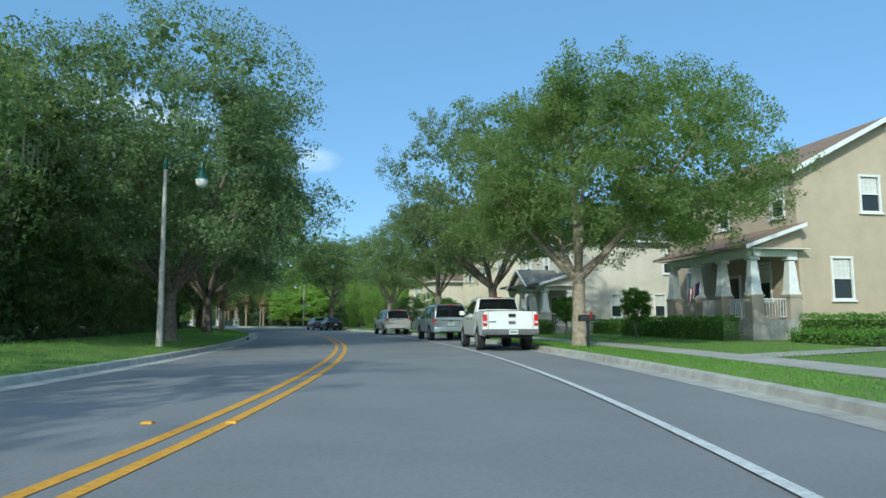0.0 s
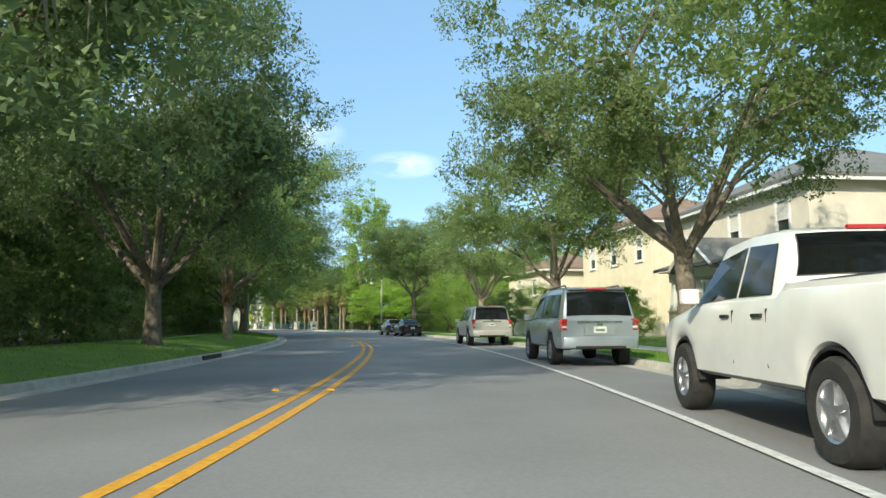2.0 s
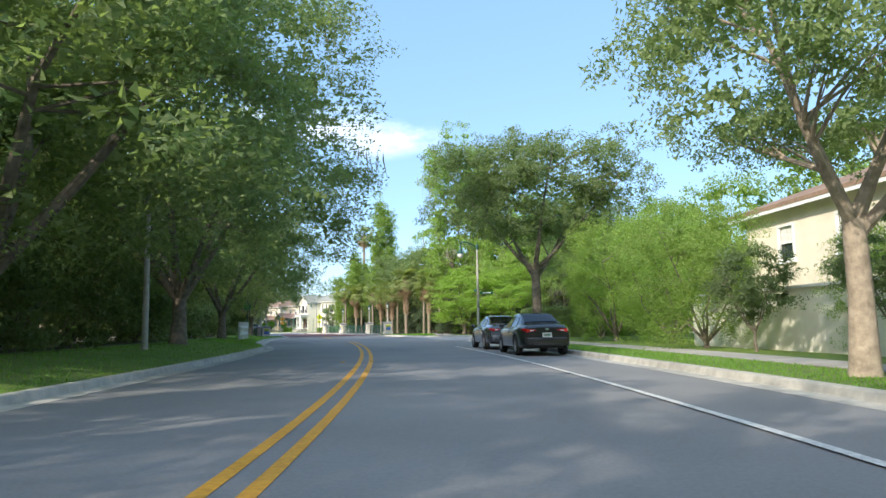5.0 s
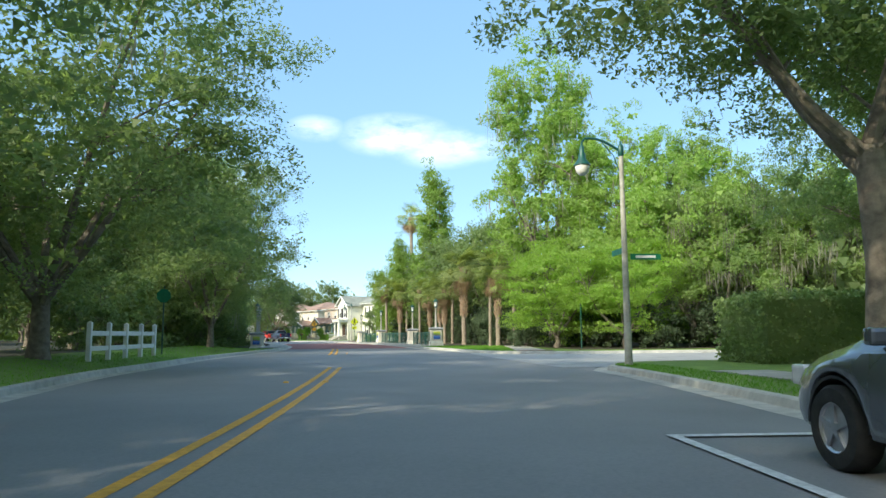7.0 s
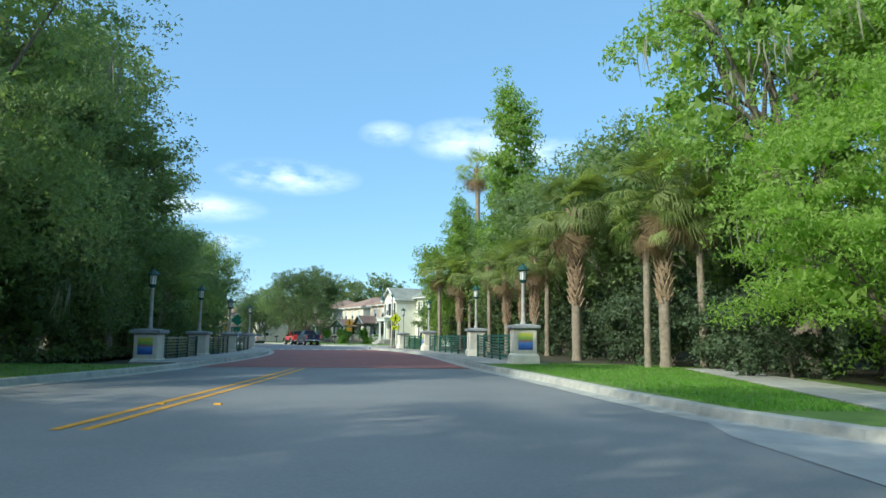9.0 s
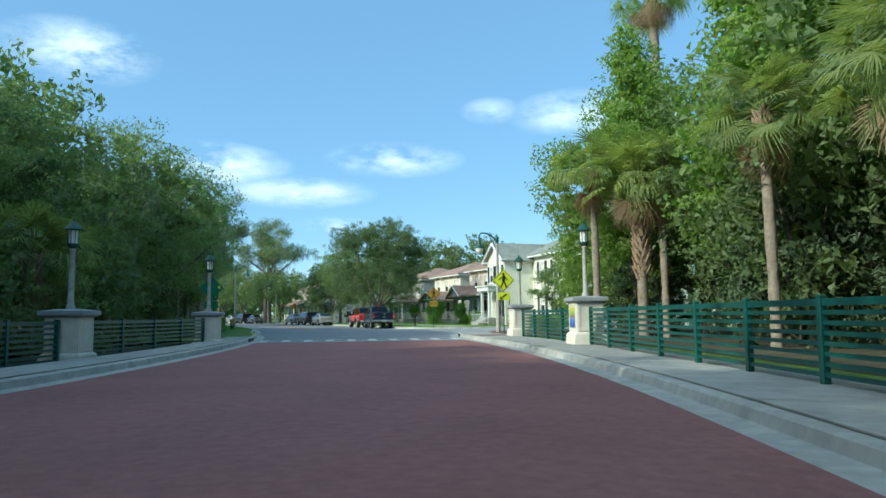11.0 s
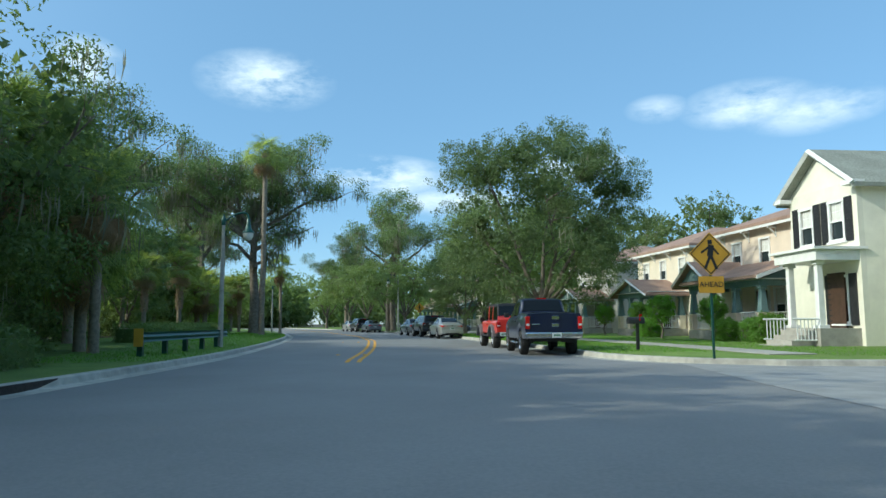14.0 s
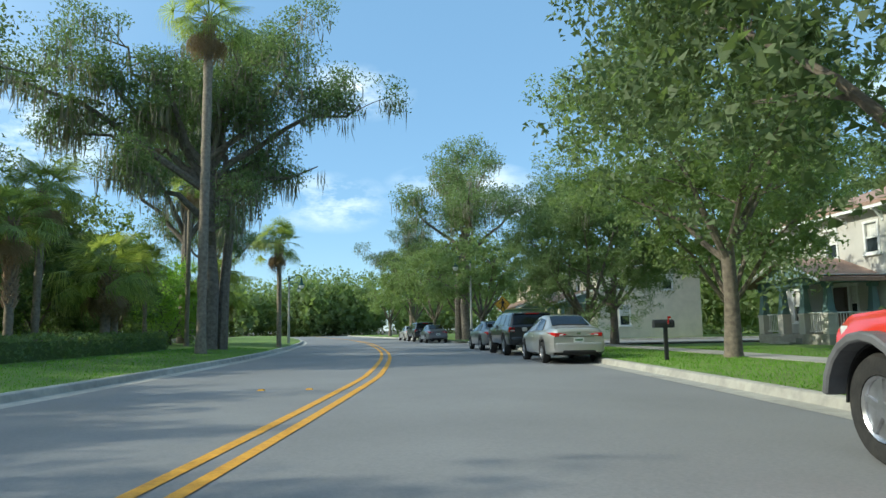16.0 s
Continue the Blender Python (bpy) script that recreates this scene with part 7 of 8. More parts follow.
def street_lamp(s, d, toward, height=6.2, signs=False, label="tall concrete street lamp with a green bell shade"):
    """A tapered post with a curved arm and a bell lamp; toward: +1 hangs to the road's right."""
    arm = toward * (0.75 if height > 5.5 else 0.62)
    ob = thing("street_lamp", label, "street lamp", stand(s, d, TURF), "street lamps")
    part("post", Mesh().lathe([(0.12, -0.1), (0.11, 0.3), (0.092, 2.0), (0.062, height)], 14), POST, ob, smooth=True)
    part("collar", Mesh().lathe([(0.075, height - 0.12), (0.09, height - 0.08), (0.09, height + 0.16), (0.07, height + 0.2), (0.03, height + 0.26), (0.035, height + 0.32), (0.0, height + 0.36)], 12), GREEN, ob, smooth=True)
    pts = [(arm * u * 1.45, 0, height + 0.02 + 0.34 * sin(u * pi * 0.62) + 0.05 * u) for u in np.linspace(0, 1, 9)] + [(arm * 1.56, 0, height + 0.28), (arm * 1.57, 0, height + 0.16)]
    part("arm", Mesh().tube(pts, 0.038, 7), GREEN, ob, smooth=True)
    part("brace", Mesh().tube([(arm * 0.1, 0, height - 0.55), (arm * 0.3, 0, height - 0.1), (arm * 0.75, 0, height + 0.28)], 0.016, 5), GREEN, ob)
    lan = part("shade", Mesh().lathe([(0.04, 0.0), (0.07, -0.04), (0.075, -0.2), (0.10, -0.28), (0.12, -0.42), (0.24, -0.56), (0.25, -0.60)], 16, pose(arm * 1.57, 0, height + 0.18)), GREEN, ob, "green bell shade", smooth=True)
    part("globe", Mesh().lathe([(0.20, -0.58), (0.215, -0.66), (0.18, -0.80), (0.10, -0.88), (0.0, -0.90)], 14, pose(arm * 1.57, 0, height + 0.18)), OPAL, lan, "frosted globe", smooth=True)
    if signs:
        for z, turn in ((3.1, 0), (3.3, 90)):
            p = part("street_name_sign", Mesh().box(0.62, 0, z, 0.9, 0.02, 0.17), SIGN_GREEN, ob, "green street name blade", m=pose(0, 0, 0, 0, 0, turn))
            part("name_bar", Mesh().box(0.62, -0.013, z, 0.6, 0.006, 0.07), WHITE_PAINT, p)
    return ob


street_lamp(23.4, -5.6, 1, 6.0)
street_lamp(77.0, -7.0, 1, 6.2)
street_lamp(52.3, 9.4, -1, 6.2)
street_lamp(99.6, 8.7, -1, 6.2, True, "tall concrete street lamp with green street name blades")
street_lamp(174.0, 8.2, -1, 4.85)
street_lamp(203.0, -5.2, 1, 4.95)
street_lamp(258, -5.0, 1, 5.0)
street_lamp(255, 9.2, -1, 6.2)
street_lamp(285, -5.6, 1, 6.2)


def sign_post(ob, h):
    part("post", Mesh().box(0, 0.03, h / 2, 0.05, 0.05, h), DARK_GREEN, ob)


def walker_mark(parent, m, k=1.0):
    """A plain striding mark of bars."""
    part("mark", Mesh().box(0, 0, 0.30 * k, 0.11 * k, 0.004, 0.11 * k).box(0, 0, 0.08 * k, 0.15 * k, 0.004, 0.30 * k, pose(0, 0, 0, 0, 8)).box(0, 0, -0.24 * k, 0.07 * k, 0.004, 0.36 * k, pose(0.02, 0, 0, 0, 24)).box(0, 0, -0.24 * k, 0.07 * k, 0.004, 0.36 * k, pose(0, 0, 0, 0, -22)).box(0, 0, 0.0, 0.05 * k, 0.004, 0.30 * k, pose(0.12 * k, 0, 0.10 * k, 0, -42)).box(0, 0, 0.0, 0.05 * k, 0.004, 0.26 * k, pose(-0.13 * k, 0, 0.10 * k, 0, 55)), SIGN_BLACK, parent, "black bars of a walking mark", m=m)


def diamond(ob, z, w, face, m=None):
    h = w / sqrt(2)
    p = part("sign_plate", Mesh().box(0, 0, 0, w, 0.008, w, pose(0, 0, z, 0, 45)), face, ob, "diamond sign plate")
    b = Mesh()
    for k in range(4):
        b.box(0, -0.006, w * 0.455, w * 0.90, 0.004, 0.022, pose(0, 0, z, 0, 45 + 90 * k))
    part("border", b, SIGN_BLACK, p)
    return p


cross = thing("crossing_sign", "lime yellow diamond crossing sign with an arrow plate", "road sign", stand(171.7, 7.8, TURF, -4))
sign_post(cross, 3.25)
p = diamond(cross, 2.62, 0.80, SIGN_LIME)
walker_mark(p, pose(0, -0.007, 2.62))
p = part("arrow_plate", Mesh().box(0, 0, 1.83, 0.62, 0.008, 0.38), SIGN_LIME, cross)
part("arrow", Mesh().box(0.05, -0.007, 0.0, 0.26, 0.004, 0.08, pose(0, 0, 1.83, 0, -35)).slab([(-0.20, 1.66), (-0.02, 1.68), (-0.16, 1.86)], -0.009, -0.005, "y"), SIGN_BLACK, p)
amber = thing("crossing_sign", "faded amber diamond crossing sign with a word plate", "road sign", stand(191.5, 9.3, TURF, 0))
sign_post(amber, 3.1)
p = diamond(amber, 2.62, 0.78, SIGN_AMBER)
walker_mark(p, pose(0, -0.007, 2.62))
p = part("word_plate", Mesh().box(0, 0, 1.84, 0.66, 0.008, 0.42), SIGN_AMBER, amber)


def words(text, size, material, parent, m):
    c = bpy.data.curves.new("words", "FONT")
    c.body, c.size, c.align_x, c.align_y, c.extrude = text, size, "CENTER", "CENTER", 0.002
    c.materials.append(material)
    w = new("words", c)
    w.parent, w.matrix_basis = parent, m
    return w


words("AHEAD", 0.19, SIGN_BLACK, p, pose(0, -0.008, 1.84, 90, 0, 0))
far_sign = thing("crossing_sign", "faded amber diamond crossing sign by the far kerb", "road sign", stand(246, 9.6, TURF, 0))
sign_post(far_sign, 3.0)
walker_mark(diamond(far_sign, 2.5, 0.78, SIGN_AMBER), pose(0, -0.007, 2.5))


def blade_sign(s, d, turn, label, h=2.6):
    ob = thing("street_sign", label, "street sign", stand(s, d, TURF, turn), "street signs")
    part("post", Mesh().lathe([(0.035, 0), (0.035, h), (0.0, h + 0.05)], 8), DARK_GREEN, ob)
    part("plate", Mesh().slab([(0.31 * cos(a), h - 0.4 + 0.31 * sin(a)) for a in np.linspace(pi / 8, 2 * pi + pi / 8, 9)[:-1]], -0.045, -0.037, "y"), SIGN_GREEN, ob, "green backed octagonal plate")
    return ob


blade_sign(189.3, 14.75, 60, "dark green sign post seen edge on")
blade_sign(119.6, 14.0, 62, "dark green sign post at the side street")
blade_sign(186, -7.0, 0, "green backed sign in the tree shade", 2.7)
blade_sign(111.5, -7.4, 0, "green backed sign in the tree shade", 2.9)


def mailbox(s, d, turn=-90):
    ob = thing("mailbox", "dark mailbox with a red flag on a black post", "mailbox", stand(s, d, TURF, turn), "mailboxes")
    part("post", Mesh().box(0, 0, 0.5, 0.09, 0.09, 1.0).taper(0, 0, 1.0, 1.06, 0.09, 0.09, 0.02, 0.02), BLACK, ob)
    part("box", Mesh().slab([(0.10 * cos(a), 0.98 + 0.10 * sin(a)) for a in np.linspace(0, pi, 8)] + [(-0.10, 0.86), (0.10, 0.86)], -0.32, 0.22, "y"), BLACK, ob)
    part("flag", Mesh().box(0.112, 0.05, 1.05, 0.01, 0.03, 0.2).box(0.112, 0.08, 1.13, 0.01, 0.09, 0.06), RED_LENS, ob)
    return ob


for s, d in ((22.4, 8.55), (48.0, 8.6), (196.6, 9.3), (219.6, 9.0), (206.5, 9.1)):
    mailbox(s, d)

# white paddock fence
fence = thing("post_fence", "white painted post and rail fence before the woods", "fence", stand(103.0, -7.35, TURF))
for k in range(5):
    p = part("post", Mesh().box(0, 1.65 * k, 0.60, 0.14, 0.14, 1.20).taper(0, 1.65 * k, 1.20, 1.27, 0.16, 0.16, 0.02, 0.02), WHITE_PAINT, fence, bevel=0.01, seg=1)
for z in (0.40, 0.88):
    for k in range(4):
        part("rail", Mesh().box(0, 1.65 * k + 0.825, z, 0.06, 1.51, 0.15), WHITE_PAINT, fence)

# guard rail
rail = thing("guard_rail", "green steel guard rail with an amber end marker", "guard rail", pose(0, 0, 0))
prof = [(0.0, 0.42), (0.06, 0.48), (0.0, 0.56), (0.06, 0.64), (0.0, 0.70), (-0.02, 0.70), (0.035, 0.64), (-0.02, 0.56), (0.035, 0.48), (-0.02, 0.42)]
g = sweep([at(s, -5.75 + (s - 194.8) * 0.07) for s in steps(194.8, 204.0, 1.0)], [(-o, z + TURF) for o, z in prof + prof[:1]])
part("beam", g, GREEN, rail)
for s in np.arange(195.2, 204, 1.9):
    part("post", Mesh().box(0, 0, 0.33, 0.14, 0.18, 0.7), DARK_GREEN, rail, m=stand(s, -5.88 + (s - 194.8) * 0.07, TURF))
part("end_marker", Mesh().box(0, 0, 0.55, 0.26, 0.02, 0.5), SIGN_AMBER, rail, "amber reflective end marker", m=stand(194.7, -5.75, TURF))

# hedges and garden planting
hedge(27.4, 36.6, 16.3, 17.3, 0.95, "dark clipped hedge before the porch")
hedge(20.0, 26.4, 19.2, 20.3, 1.0, "light green clipped hedge beside the tan house")
hedge(19.0, 25.0, 17.6, 18.4, 0.45, "low clipped hedge at a mulch bed", density=260)
hedge(42.0, 44.5, 13.4, 14.6, 0.8, "clipped green hedge by the cream house")
hedge(38.6, 43.0, 17.6, 18.6, 0.85, "dark clipped hedge beside the cream house")
hedge(99.0, 101.6, 12.4, 24, 1.95, "tall rounded olive hedge beside the side street", OAK, leaf=0.12, density=190)
hedge(171.8, 190.5, -8.0, -6.4, 0.75, "low dark clipped hedge along the kerb", OAK_SHADE)
hedge(206, 236, -10.2, -8.9, 0.7, "low dark clipped hedge behind the verge", OAK_SHADE, density=150)
hedge(190.6, 198.2, 20.3, 21.1, 0.75, "clipped green hedge before the ivory house")
hedge(170.2, 174.4, 8.9, 10.1, 0.72, "loose corner hedge behind the crossing sign", OAK, 0.09, 170)
hedge(174.6, 176.6, 9.7, 11.6, 0.66, "loose corner hedge behind the crossing sign", OAK, 0.09, 170)
wall = thing("garden_wall", "white garden wall behind vines", "wall", pose(0, 0, 0))
part("wall", ribbon(64, 79, [12.9, 12.9, 13.15, 13.15], [0.1, 2.0, 2.0, 0.1], 1.5), IVORY, wall)
part("coping", ribbon(63.9, 79.1, [12.8, 12.8, 13.25, 13.25], [2.0, 2.08, 2.08, 2.0], 1.5), WHITE_PAINT, wall)


def porch_flag(m):
    """A striped flag on a slanting staff, its cloth hanging in folds."""
    ob = thing("flag", "faded striped flag hanging from a porch column", "flag", m)
    part("staff", Mesh().tube([(0, 0, 0), (0, -0.95, 0.75)], 0.014, 6), WHITE_PAINT, ob)
    cloth = {"stripe": (surface("flag_red", (0.35, 0.03, 0.03), (0.45, 0.05, 0.04), 6.0, 0.9, 0.1), WHITE_PAINT), "canton": surface("flag_blue", (0.02, 0.03, 0.12), (0.03, 0.05, 0.16), 6.0, 0.9, 0.1)}
    for k in range(7):
        g = Mesh()
        y0, y1 = -0.18 - 0.11 * k, -0.18 - 0.11 * (k + 1)
        drop = 0.95
        for j in range(7):
            u = j / 6
            sway = 0.05 * sin(5 * u + k)
            g.v += [(sway, y0 + 0.10 * u, 0.79 * -y0 - drop * u), (sway + 0.02, y1 + 0.10 * u, 0.79 * -y1 - drop * u)]
        g.f = [(2 * j, 2 * j + 1, 2 * j + 3, 2 * j + 2) for j in range(6)]
        g.v += [(x + 0.006, y, z) for x, y, z in g.v]
        g.f += [tuple(i + 14 for i in reversed(f)) for f in g.f]
        part("stripe", g, cloth["canton"] if k > 4 else cloth["stripe"][k % 2], ob)


porch_flag(stand(30.9, 16.9, TURF + 2.25, 62) @ Matrix.Scale(0.68, 4))


def sign_back(s, d, label):
    """The green back of a diamond crossing sign and its plate, with small lime squares at the edges."""
    ob = thing("crossing_sign", label, "road sign", stand(s, d, TURF), "crossing signs")
    part("post", Mesh().box(0, 0, 1.35, 0.06, 0.05, 2.7), SIGN_GREEN, ob)
    part("diamond", Mesh().slab([(0, 1.75), (0.54, 2.29), (0, 2.83), (-0.54, 2.29)], -0.05, -0.04, "y"), SIGN_GREEN, ob, "green backed diamond plate")
    part("arrow_plate", Mesh().box(0, -0.045, 1.50, 0.62, 0.01, 0.32), SIGN_GREEN, ob, "green backed lower plate")
    for z in (2.32, 1.52):
        part("reflector", Mesh().box(0.33, -0.056, z, 0.11, 0.008, 0.10), SIGN_LIME, ob, "lime reflector square")


sign_back(172.6, -6.1, "green backed crossing sign in the tree shade")

# ---- planting ----
for key, s, d, size, turn in (("oak_lean", 23.7, 8.7, 1.0, 0), ("oak_b", 36.4, 8.7, 1.06, 80), ("oak_c", 50.2, 9.0, 0.9, 160), ("oak_a", 64.0, 8.6, 0.91, 220), ("oak_c", 91.5, 10.2, 1.22, 40),
                              ("oak_full", 208.4, 9.4, 0.96, 10), ("oak_c", 220.6, 11.3, 0.94, 120), ("oak_full", 232.5, 10.6, 0.7, 200), ("far_oak", 227.0, 14.5, 0.8, 60), ("far_oak", 238, 14, 0.9, 10), ("far_oak", 257, 10.5, 0.85, 30), ("far_oak", 268, 11, 0.95, 70), ("far_oak", 281, 11, 0.95, 150), ("far_oak", 295, 11.5, 1.1, 250), ("far_oak", 312, 11, 1.0, 90), ("far_oak", 238, 37, 1.3, 310), ("far_oak", 247, 32, 1.3, 200)):
    plant(key, s, d, size, turn, wide={"oak_c": 1.18, "oak_b": 0.9}.get(key, 1.0), group="street oaks")
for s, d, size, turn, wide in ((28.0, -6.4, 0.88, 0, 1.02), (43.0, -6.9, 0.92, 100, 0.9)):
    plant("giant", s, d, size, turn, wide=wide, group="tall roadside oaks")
# entries below s 0 stand unseen behind the start, added to shade the road
for s, d, size, key in ((87, -15, 1.35, "shade_oak"), (107, -15, 1.1, "shade_oak"), (19, -13.0, 1.05, "shade_oak"), (66, -14.5, 1.2, "shade_oak"), (26, -12, 0.95, "wood_a"), (-8, -11, 1.25, "wood_a"), (-20, -11, 1.25, "wood_a"), (-32, -11, 1.25, "wood_a"), (-14, 13, 0.9, "wood_a")):
    plant(key, s, d, size, group="tall roadside oaks")
plant("verge_oak", 123.2, -7.6, 0.86, 110, group="dark oaks")
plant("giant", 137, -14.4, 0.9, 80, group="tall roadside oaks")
plant("shade_oak", 135, -12.5, 0.95, 140, group="dark oaks")
for s, d, size in ((160, -14, 0.66), (152, -12, 0.68), (144, -12.5, 0.85), (131, -12.0, 1.0), (137.5, -11.8, 0.95)):
    plant("bank_oak", s, d, size, wide=1.15, group="dark oaks")
plant("verge_oak", 83.0, -7.4, 1.2, 130, wide=1.2, group="tall roadside oaks")
plant("verge_oak", 69.0, -8.0, 1.12, 20, wide=1.36, group="tall roadside oaks")
plant("verge_oak", 102.0, -8.4, 1.06, 60, wide=1.22, group="tall roadside oaks")
plant("pale_oak", 55.0, -6.6, 0.98, 15, group="street oaks")
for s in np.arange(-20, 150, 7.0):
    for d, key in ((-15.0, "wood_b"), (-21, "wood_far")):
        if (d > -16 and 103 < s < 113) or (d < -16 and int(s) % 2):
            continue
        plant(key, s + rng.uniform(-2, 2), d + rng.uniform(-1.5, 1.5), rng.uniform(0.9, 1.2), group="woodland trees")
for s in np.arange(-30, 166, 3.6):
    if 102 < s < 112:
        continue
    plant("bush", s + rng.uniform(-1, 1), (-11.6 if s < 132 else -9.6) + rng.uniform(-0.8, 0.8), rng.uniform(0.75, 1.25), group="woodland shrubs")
# left, past the bridge
for s in np.arange(150, 216, 5.5):
    plant("wood_far", s + rng.uniform(-1.5, 1.5), -16.5 - rng.uniform(0, 2), rng.uniform(1.1, 1.35) if s < 204 else 0.9, group="woodland trees")
for s in np.arange(173, 200, 3.2):
    plant("bush", s + rng.uniform(-0.8, 0.8), -10.2 - rng.uniform(0, 1.0), rng.uniform(0.55, 0.8), group="woodland shrubs")
for s, d, key, size in ((222, -14, "wood_b", 0.85), (229, -16, "wood_b", 0.95), (236, -15, "wood_b", 0.85), (245, -14, "wood_b", 0.9), (251, -12.5, "bright_b", 0.8), (218, -20, "wood_far", 0.85), (233, -21, "wood_far", 0.9), (248, -19, "wood_far", 0.9)):
    plant(key, s, d, size, group="woodland trees")
for s, d, size in ((169, -12.3, 1.0), (177, -10.5, 1.05), (185, -10.5, 1.0), (192.5, -10.5, 0.98), (199.5, -12, 0.92), (206, -14.5, 0.82), (214, -18, 0.8)):
    plant("shade_oak", s, d, size, group="dark oaks")
for s, d, key, size in ((138, -15, "wood_b", 0.9), (146, -14, "wood_b", 0.85), (153, -15, "wood_b", 0.9), (160, -15, "wood_b", 0.95), (168, -14, "wood_a", 0.85), (175, -12, "wood_b", 1.0), (181, -13, "wood_a", 0.8), (187, -12, "wood_b", 1.0), (193, -13, "wood_b", 0.95), (199, -14, "wood_b", 0.9), (205, -18, "wood_b", 0.85)):
    plant(key, s, d, size, group="woodland trees")
for s, d, key, size in ((172, -10.5, "palm_low", 1.2), (190, -9.5, "palm_b", 0.85), (198.0, -8.2, "palm_skirt", 1.0), (193.0, -9.0, "palm_skirt", 1.1), (199.5, -9.2, "palm_low", 1.3), (150, -9.5, "palm_low", 1.3), (160, -9.2, "palm_low", 1.1), (142, -10, "palm_b", 1.1)):
    plant(key, s, d, size, group="palms")
for s, d, size, turn in ((224, -17, 0.95, 150), (258, -13, 1.12, 260), (262, 10.2, 1.0, 90), (238, -24, 0.8, 10), (285, -14, 1.0, 200), (300, 12, 0.95, 20)):
    plant("mossy", s, d, size, turn, group="mossy oaks")
plant("moss_giant", 235.5, -7.0, 1.0, 0, group="mossy oaks")
for s, d, key, size in ((230.2, -6.1, "palm_tall", 0.98), (244.3, -4.6, "palm_b", 0.98), (244.5, -10, "palm_tall", 0.66), (229, -12, "palm_b", 1.0), (236, -11.5, "palm_low", 1.4), (214, -15, "palm_low", 1.4), (221, -14, "palm_b", 0.9), (206, -12, "palm_low", 1.3)):
    plant(key, s, d, size, group="palms")
for s in np.arange(208, 262, 3.4):
    plant("bush", s + rng.uniform(-1, 1), -13.5 - rng.uniform(0, 5), rng.uniform(0.6, 1.0), group="woodland shrubs")
for s, d, key, size in ((218, -12, "palm_a", 0.8), (226, -11.5, "palm_a", 0.95), (232, -10.5, "palm_low", 1.3), (247, -8.5, "palm_a", 0.9), (243, -12, "palm_b", 0.8), (252, -9.5, "palm_low", 1.5)):
    plant(key, s, d, size, group="palms")
for s in np.arange(206, 300, 4.2):
    plant("bright_b" if rng.uniform() < 0.3 else "wood_far", s + rng.uniform(-2, 2), -20 - rng.uniform(0, 14), rng.uniform(0.7, 1.0), group="woodland trees")
# right, before and beside the bridge
for s, d, key, size in ((70.5, 14.5, "fresh", 0.55), (76, 11.8, "fresh", 0.7), (82, 13.5, "fresh", 0.8), (87, 13, "fresh", 0.85), (97.2, 16.5, "oak_a", 0.85), (96, 21, "bright_a", 0.9), (91.5, 14, "fresh", 0.6), (90, 21, "bright_a", 0.9), (84, 24, "bright_a", 1.0), (79, 22, "fresh", 1.0),
                        (123, 17, "bright_b", 1.05), (121.6, 22, "bright_a", 1.2), (123, 29, "bright_b", 1.4), (121.5, 35, "bright_a", 1.25), (122, 42, "bright_b", 1.5), (122, 50, "bright_a", 1.2), (119.5, 23.0, "veil", 0.95), (120.0, 27.5, "veil", 1.0), (118.6, 33.0, "veil", 0.95), (123.2, 13.6, "feather", 1.15), (119.8, 16.8, "feather", 1.1), (128, 19, "bright_a", 1.1), (131, 16.2, "vine", 1.34), (126.5, 21, "vine", 0.95), (128, 27, "vine", 0.95), (127, 38, "vine", 0.8),
                        (170.0, 13.6, "bright_a", 1.15), (166.4, 15.2, "bright_a", 1.1), (162, 14.4, "wood_a", 0.92), (155.5, 14.0, "wood_a", 1.0), (147.0, 13.6, "wood_a", 1.0), (140.5, 13.8, "wood_a", 1.0), (150, 14, "wood_a", 0.95), (157, 13, "wood_b", 0.9), (143, 16, "wood_a", 1.0), (137, 17, "wood_b", 1.1), (158.8, 13.7, "spire", 1.16), (165.8, 11.8, "spire", 0.74), (168.5, 14.5, "spire", 0.66), (160, 18, "bright_a", 1.1), (152, 20, "vine", 0.75), (146, 22, "bright_a", 1.1), (168, 20, "wood_a", 0.9), (164, 26, "wood_a", 0.9), (172.6, 14.4, "bright_b", 1.0)):
    plant(key, s, d, size, group="wood's edge trees")
for s, d, key, size in ((132.3, 12.0, "palm_a", 1.2), (132.0, 13.2, "palm_b", 0.85), (132.2, 11.35, "palm_b", 0.8), (138.6, 10.7, "palm_a", 1.3), (142.9, 9.9, "palm_a", 0.98), (148.5, 9.8, "palm_a", 0.95), (154.5, 10.4, "palm_b", 0.9), (164.7, 9.65, "palm_b", 1.02), (146.0, 11.4, "palm_b", 0.95), (151.0, 11.6, "palm_a", 1.15), (163.6, 11.0, "palm_a", 1.22), (163.4, 11.8, "palm_b", 0.95), (168.5, 14.6, "palm_tall", 1.14)):
    plant(key, s, d, size, group="palms")
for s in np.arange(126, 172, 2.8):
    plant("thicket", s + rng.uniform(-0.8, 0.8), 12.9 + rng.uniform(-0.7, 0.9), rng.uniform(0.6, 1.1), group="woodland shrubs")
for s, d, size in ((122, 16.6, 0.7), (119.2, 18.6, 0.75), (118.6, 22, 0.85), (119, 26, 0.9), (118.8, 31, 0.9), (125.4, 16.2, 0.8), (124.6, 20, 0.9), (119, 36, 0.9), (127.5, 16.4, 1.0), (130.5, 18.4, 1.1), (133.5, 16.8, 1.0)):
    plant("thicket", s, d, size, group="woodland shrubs")
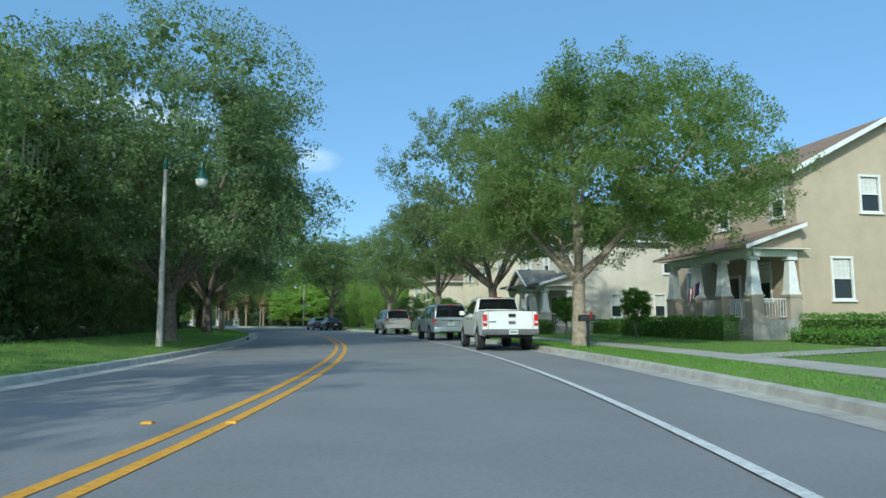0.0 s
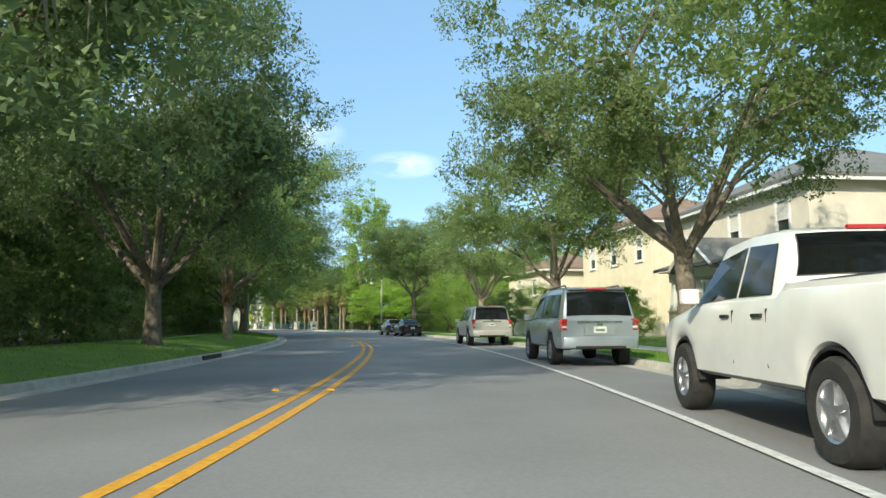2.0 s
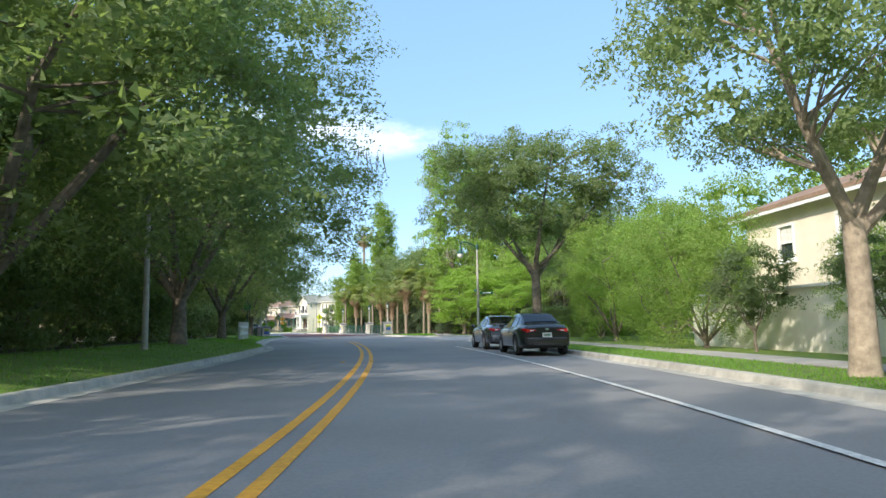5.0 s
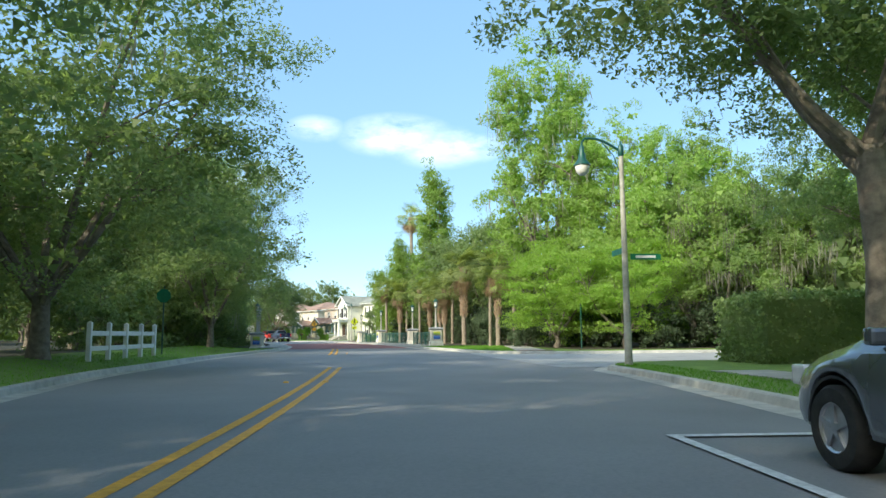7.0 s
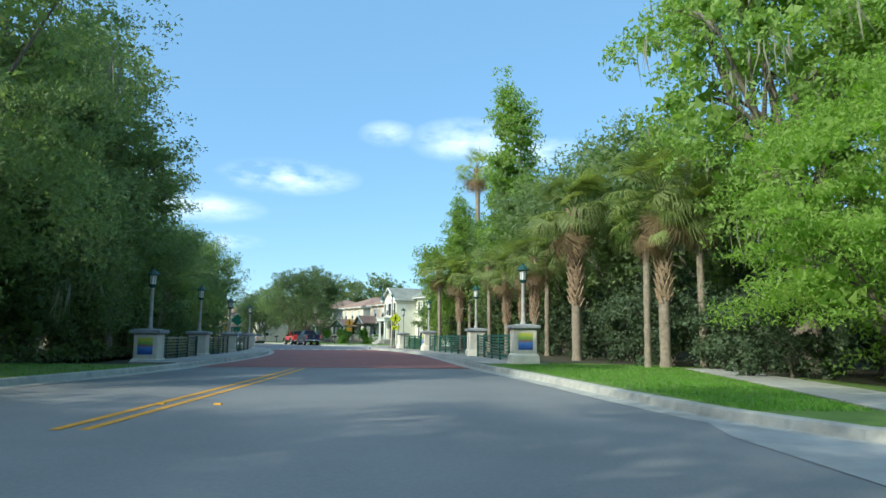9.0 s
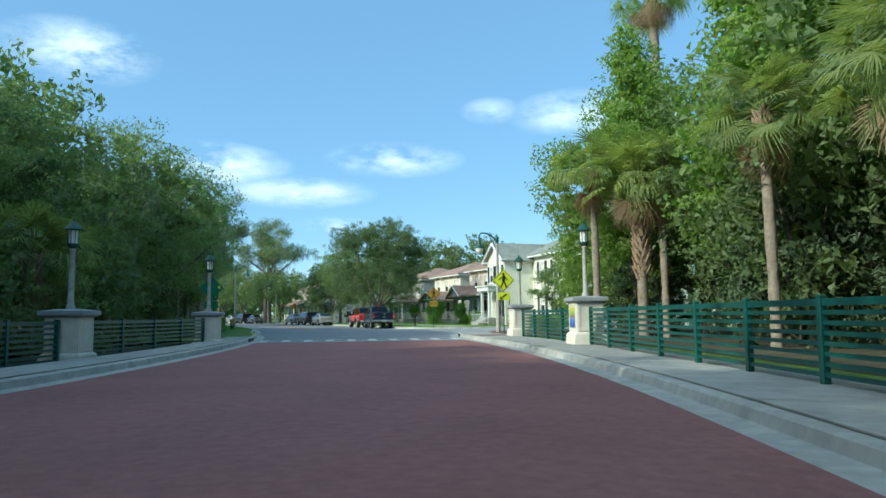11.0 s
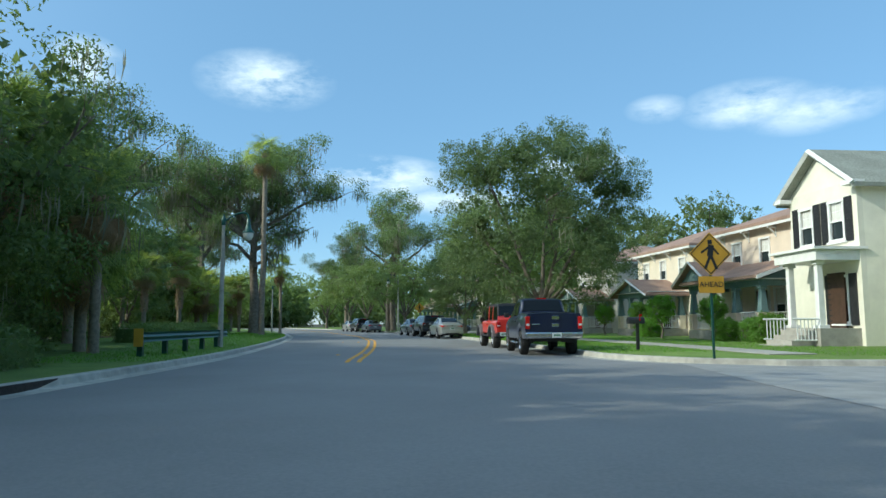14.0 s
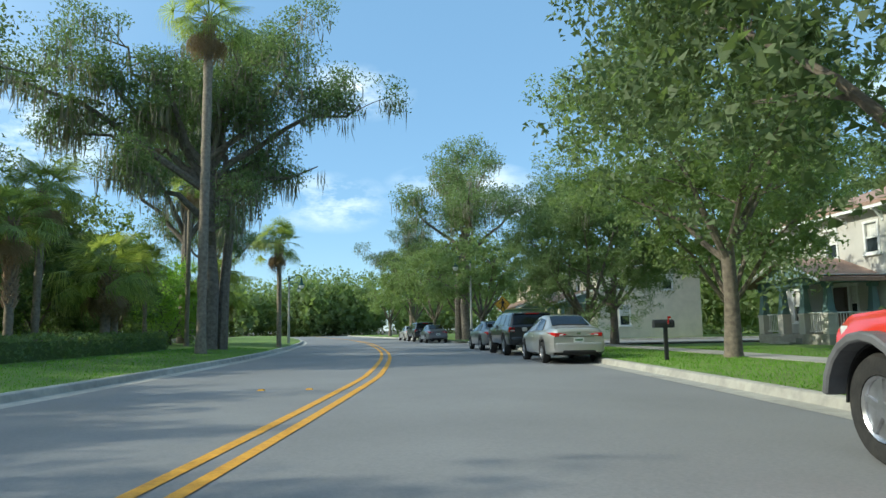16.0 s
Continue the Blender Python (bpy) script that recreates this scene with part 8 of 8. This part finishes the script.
# gardens
for s, d, size in ((51.4, 13.2, 0.62), (54.2, 12.5, 0.55), (56.6, 13.0, 0.66), (58.8, 12.9, 0.6), (61.5, 13.0, 0.6)):
    plant("garden", s, d, size, group="garden shrubs")
for s, d, size in ((31.5, 14.6, 1.1), (39.5, 14.2, 1.05), (52.5, 13.2, 1.2), (207.3, 17.9, 1.0), (212.2, 17.6, 1.1), (217.5, 18.8, 1.0), (223, 18.8, 1.0), (21.5, 20.9, 1.4), (59.0, 12.6, 1.3)):
    plant("round", s, d, size, group="clipped shrubs")
for s, d, size in ((203.1, 18.0, 1.05), (204.5, 18.3, 0.9), (206.0, 17.8, 0.9), (215.2, 18.4, 0.95), (216.5, 18.6, 0.85)):
    plant("ball", s, d, size, group="clipped shrubs")
for s, d, size in ((192.6, 20.6, 1.35), (67.5, 12.0, 0.8), (73, 11.8, 0.75)):
    plant("sapling", s, d, size, group="garden trees")
# far woods all round, beyond the houses
far = np.random.default_rng(5)
near_pts, core_pts = [], []


def treetop(x, y, h, w):
    n = 340
    q = far.normal(size=(n, 3))
    q /= np.linalg.norm(q, axis=1)[:, None]
    q *= (0.8 + 0.2 * far.uniform(0, 1, n))[:, None]
    half = np.array([w, w, h * 0.5])
    near_pts.append(q * half + np.array([x, y, h * 0.46]))
    core_pts.append(q[:130] * half * 0.62 + np.array([x, y, h * 0.40]))


for k in range(330):
    s, side = far.uniform(-60, 350), far.choice([-1, 1])
    out = far.uniform(36, 58)
    if side > 0 and 66 < s < 126:
        out += 26
    treetop(*at(s, side * out), far.uniform(8, 13) if side < 0 or 118 < s < 172 else far.uniform(5.5, 8.0) if 176 < s < 232 else far.uniform(9.5, 13.5), far.uniform(2.6, 4.2))
for k in range(230):
    t, w = heading(348), far.uniform(-1, 1)
    x, y = at(348, 0)
    r, w = far.uniform(8, 60), 140 * w * abs(w)
    treetop(x + t.x * r - t.y * w, y + t.y * r + t.x * w, far.uniform(11, 17), far.uniform(3.5, 5.5))
for k in range(70):
    treetop(*at(far.uniform(116, 182), far.uniform(27, 46)), far.uniform(7, 11), far.uniform(2.8, 4.2))
far_pts, far_core = np.concatenate(near_pts), np.concatenate(core_pts)
far_pts += far.normal(size=far_pts.shape) * 0.4
wood_faces = np.concatenate([leaves(far_pts, 0.68, far, 0, 0.7), leaves(far_core, 1.5, far, 0, 0.9)])
tagged(part("far_woods", quads("far_woods", wood_faces, OAK, 3), None, None), "distant green treetops beyond the houses", "woods", "", "stuff")

# ---- pieces: slabs, bricks, grass ----


def grass_blades():
    rg = np.random.default_rng(9)
    out = []

    def strip(s0, s1, d0, d1, n):
        s = rg.uniform(s0, s1, n)
        u = rg.uniform(0, 1, n)
        h = np.array([heading(q) for q in np.linspace(s0, s1, 40)])
        hx, hy = np.interp(s, np.linspace(s0, s1, 40), h[:, 0]), np.interp(s, np.linspace(s0, s1, 40), h[:, 1])
        lo = np.array([d0(q) if callable(d0) else d0 for q in s])
        hi = np.array([d1(q) if callable(d1) else d1 for q in s])
        d = lo + (hi - lo) * u
        x, y = np.interp(s, _s, _x) + d * hy, np.interp(s, _s, _y) - d * hx
        base = np.stack([x, y, TURF - 0.005 + np.array([lift(p, q) for p, q in zip(s, d)])], 1)
        a = rg.uniform(0, 2 * pi, n)
        w = np.stack([np.cos(a), np.sin(a), 0 * a], 1) * 0.012
        tip = base + rg.normal(size=(n, 3)) * np.array([0.025, 0.025, 0]) + np.array([0, 0, 1]) * rg.uniform(0.03, 0.075, n)[:, None]
        out.append(np.stack([base - w, base + w, tip], 1).reshape(-1, 3))
    strip(3, 100, lambda s: RIGHT(s) + 0.2, 9.3, 26000)
    strip(5, 60, 10.7, 16, 14000)
    strip(6, 130, -8.5, lambda s: LEFT(s) - 0.2, 30000)
    strip(118.2, 134, lambda s: RIGHT(s) + 0.4, lambda s: 9.1 + (s - 115.8) * 0.19, 14000)
    strip(195, 235, lambda s: RIGHT(s) + 0.2, 11.5, 15000)
    strip(192, 230, 13.1, 17, 9000)
    strip(192, 240, -8.5, lambda s: LEFT(s) - 0.2, 15000)
    return quads("grass", np.concatenate(out), GRASS, 3)


tagged(part("grass", grass_blades(), None, None), "short mown green grass blades on the verges", "grass", "", "stuff")
for p, s0, s1, d0, d1, z in SLABS:
    g = Mesh()
    q = [at(s0 + 0.012, d0(s0) + 0.01), at(s0 + 0.012, d1(s0) - 0.01), at(s1 - 0.012, d1(s1) - 0.01), at(s1 - 0.012, d0(s1) + 0.01)]
    g.add([(*a, z - 0.06) for a in q] + [(*a, z) for a in q], [(4, 5, 6, 7), (0, 1, 5, 4), (1, 2, 6, 5), (2, 3, 7, 6), (3, 0, 4, 7)])
    part("slab", g, CONCRETE, p)
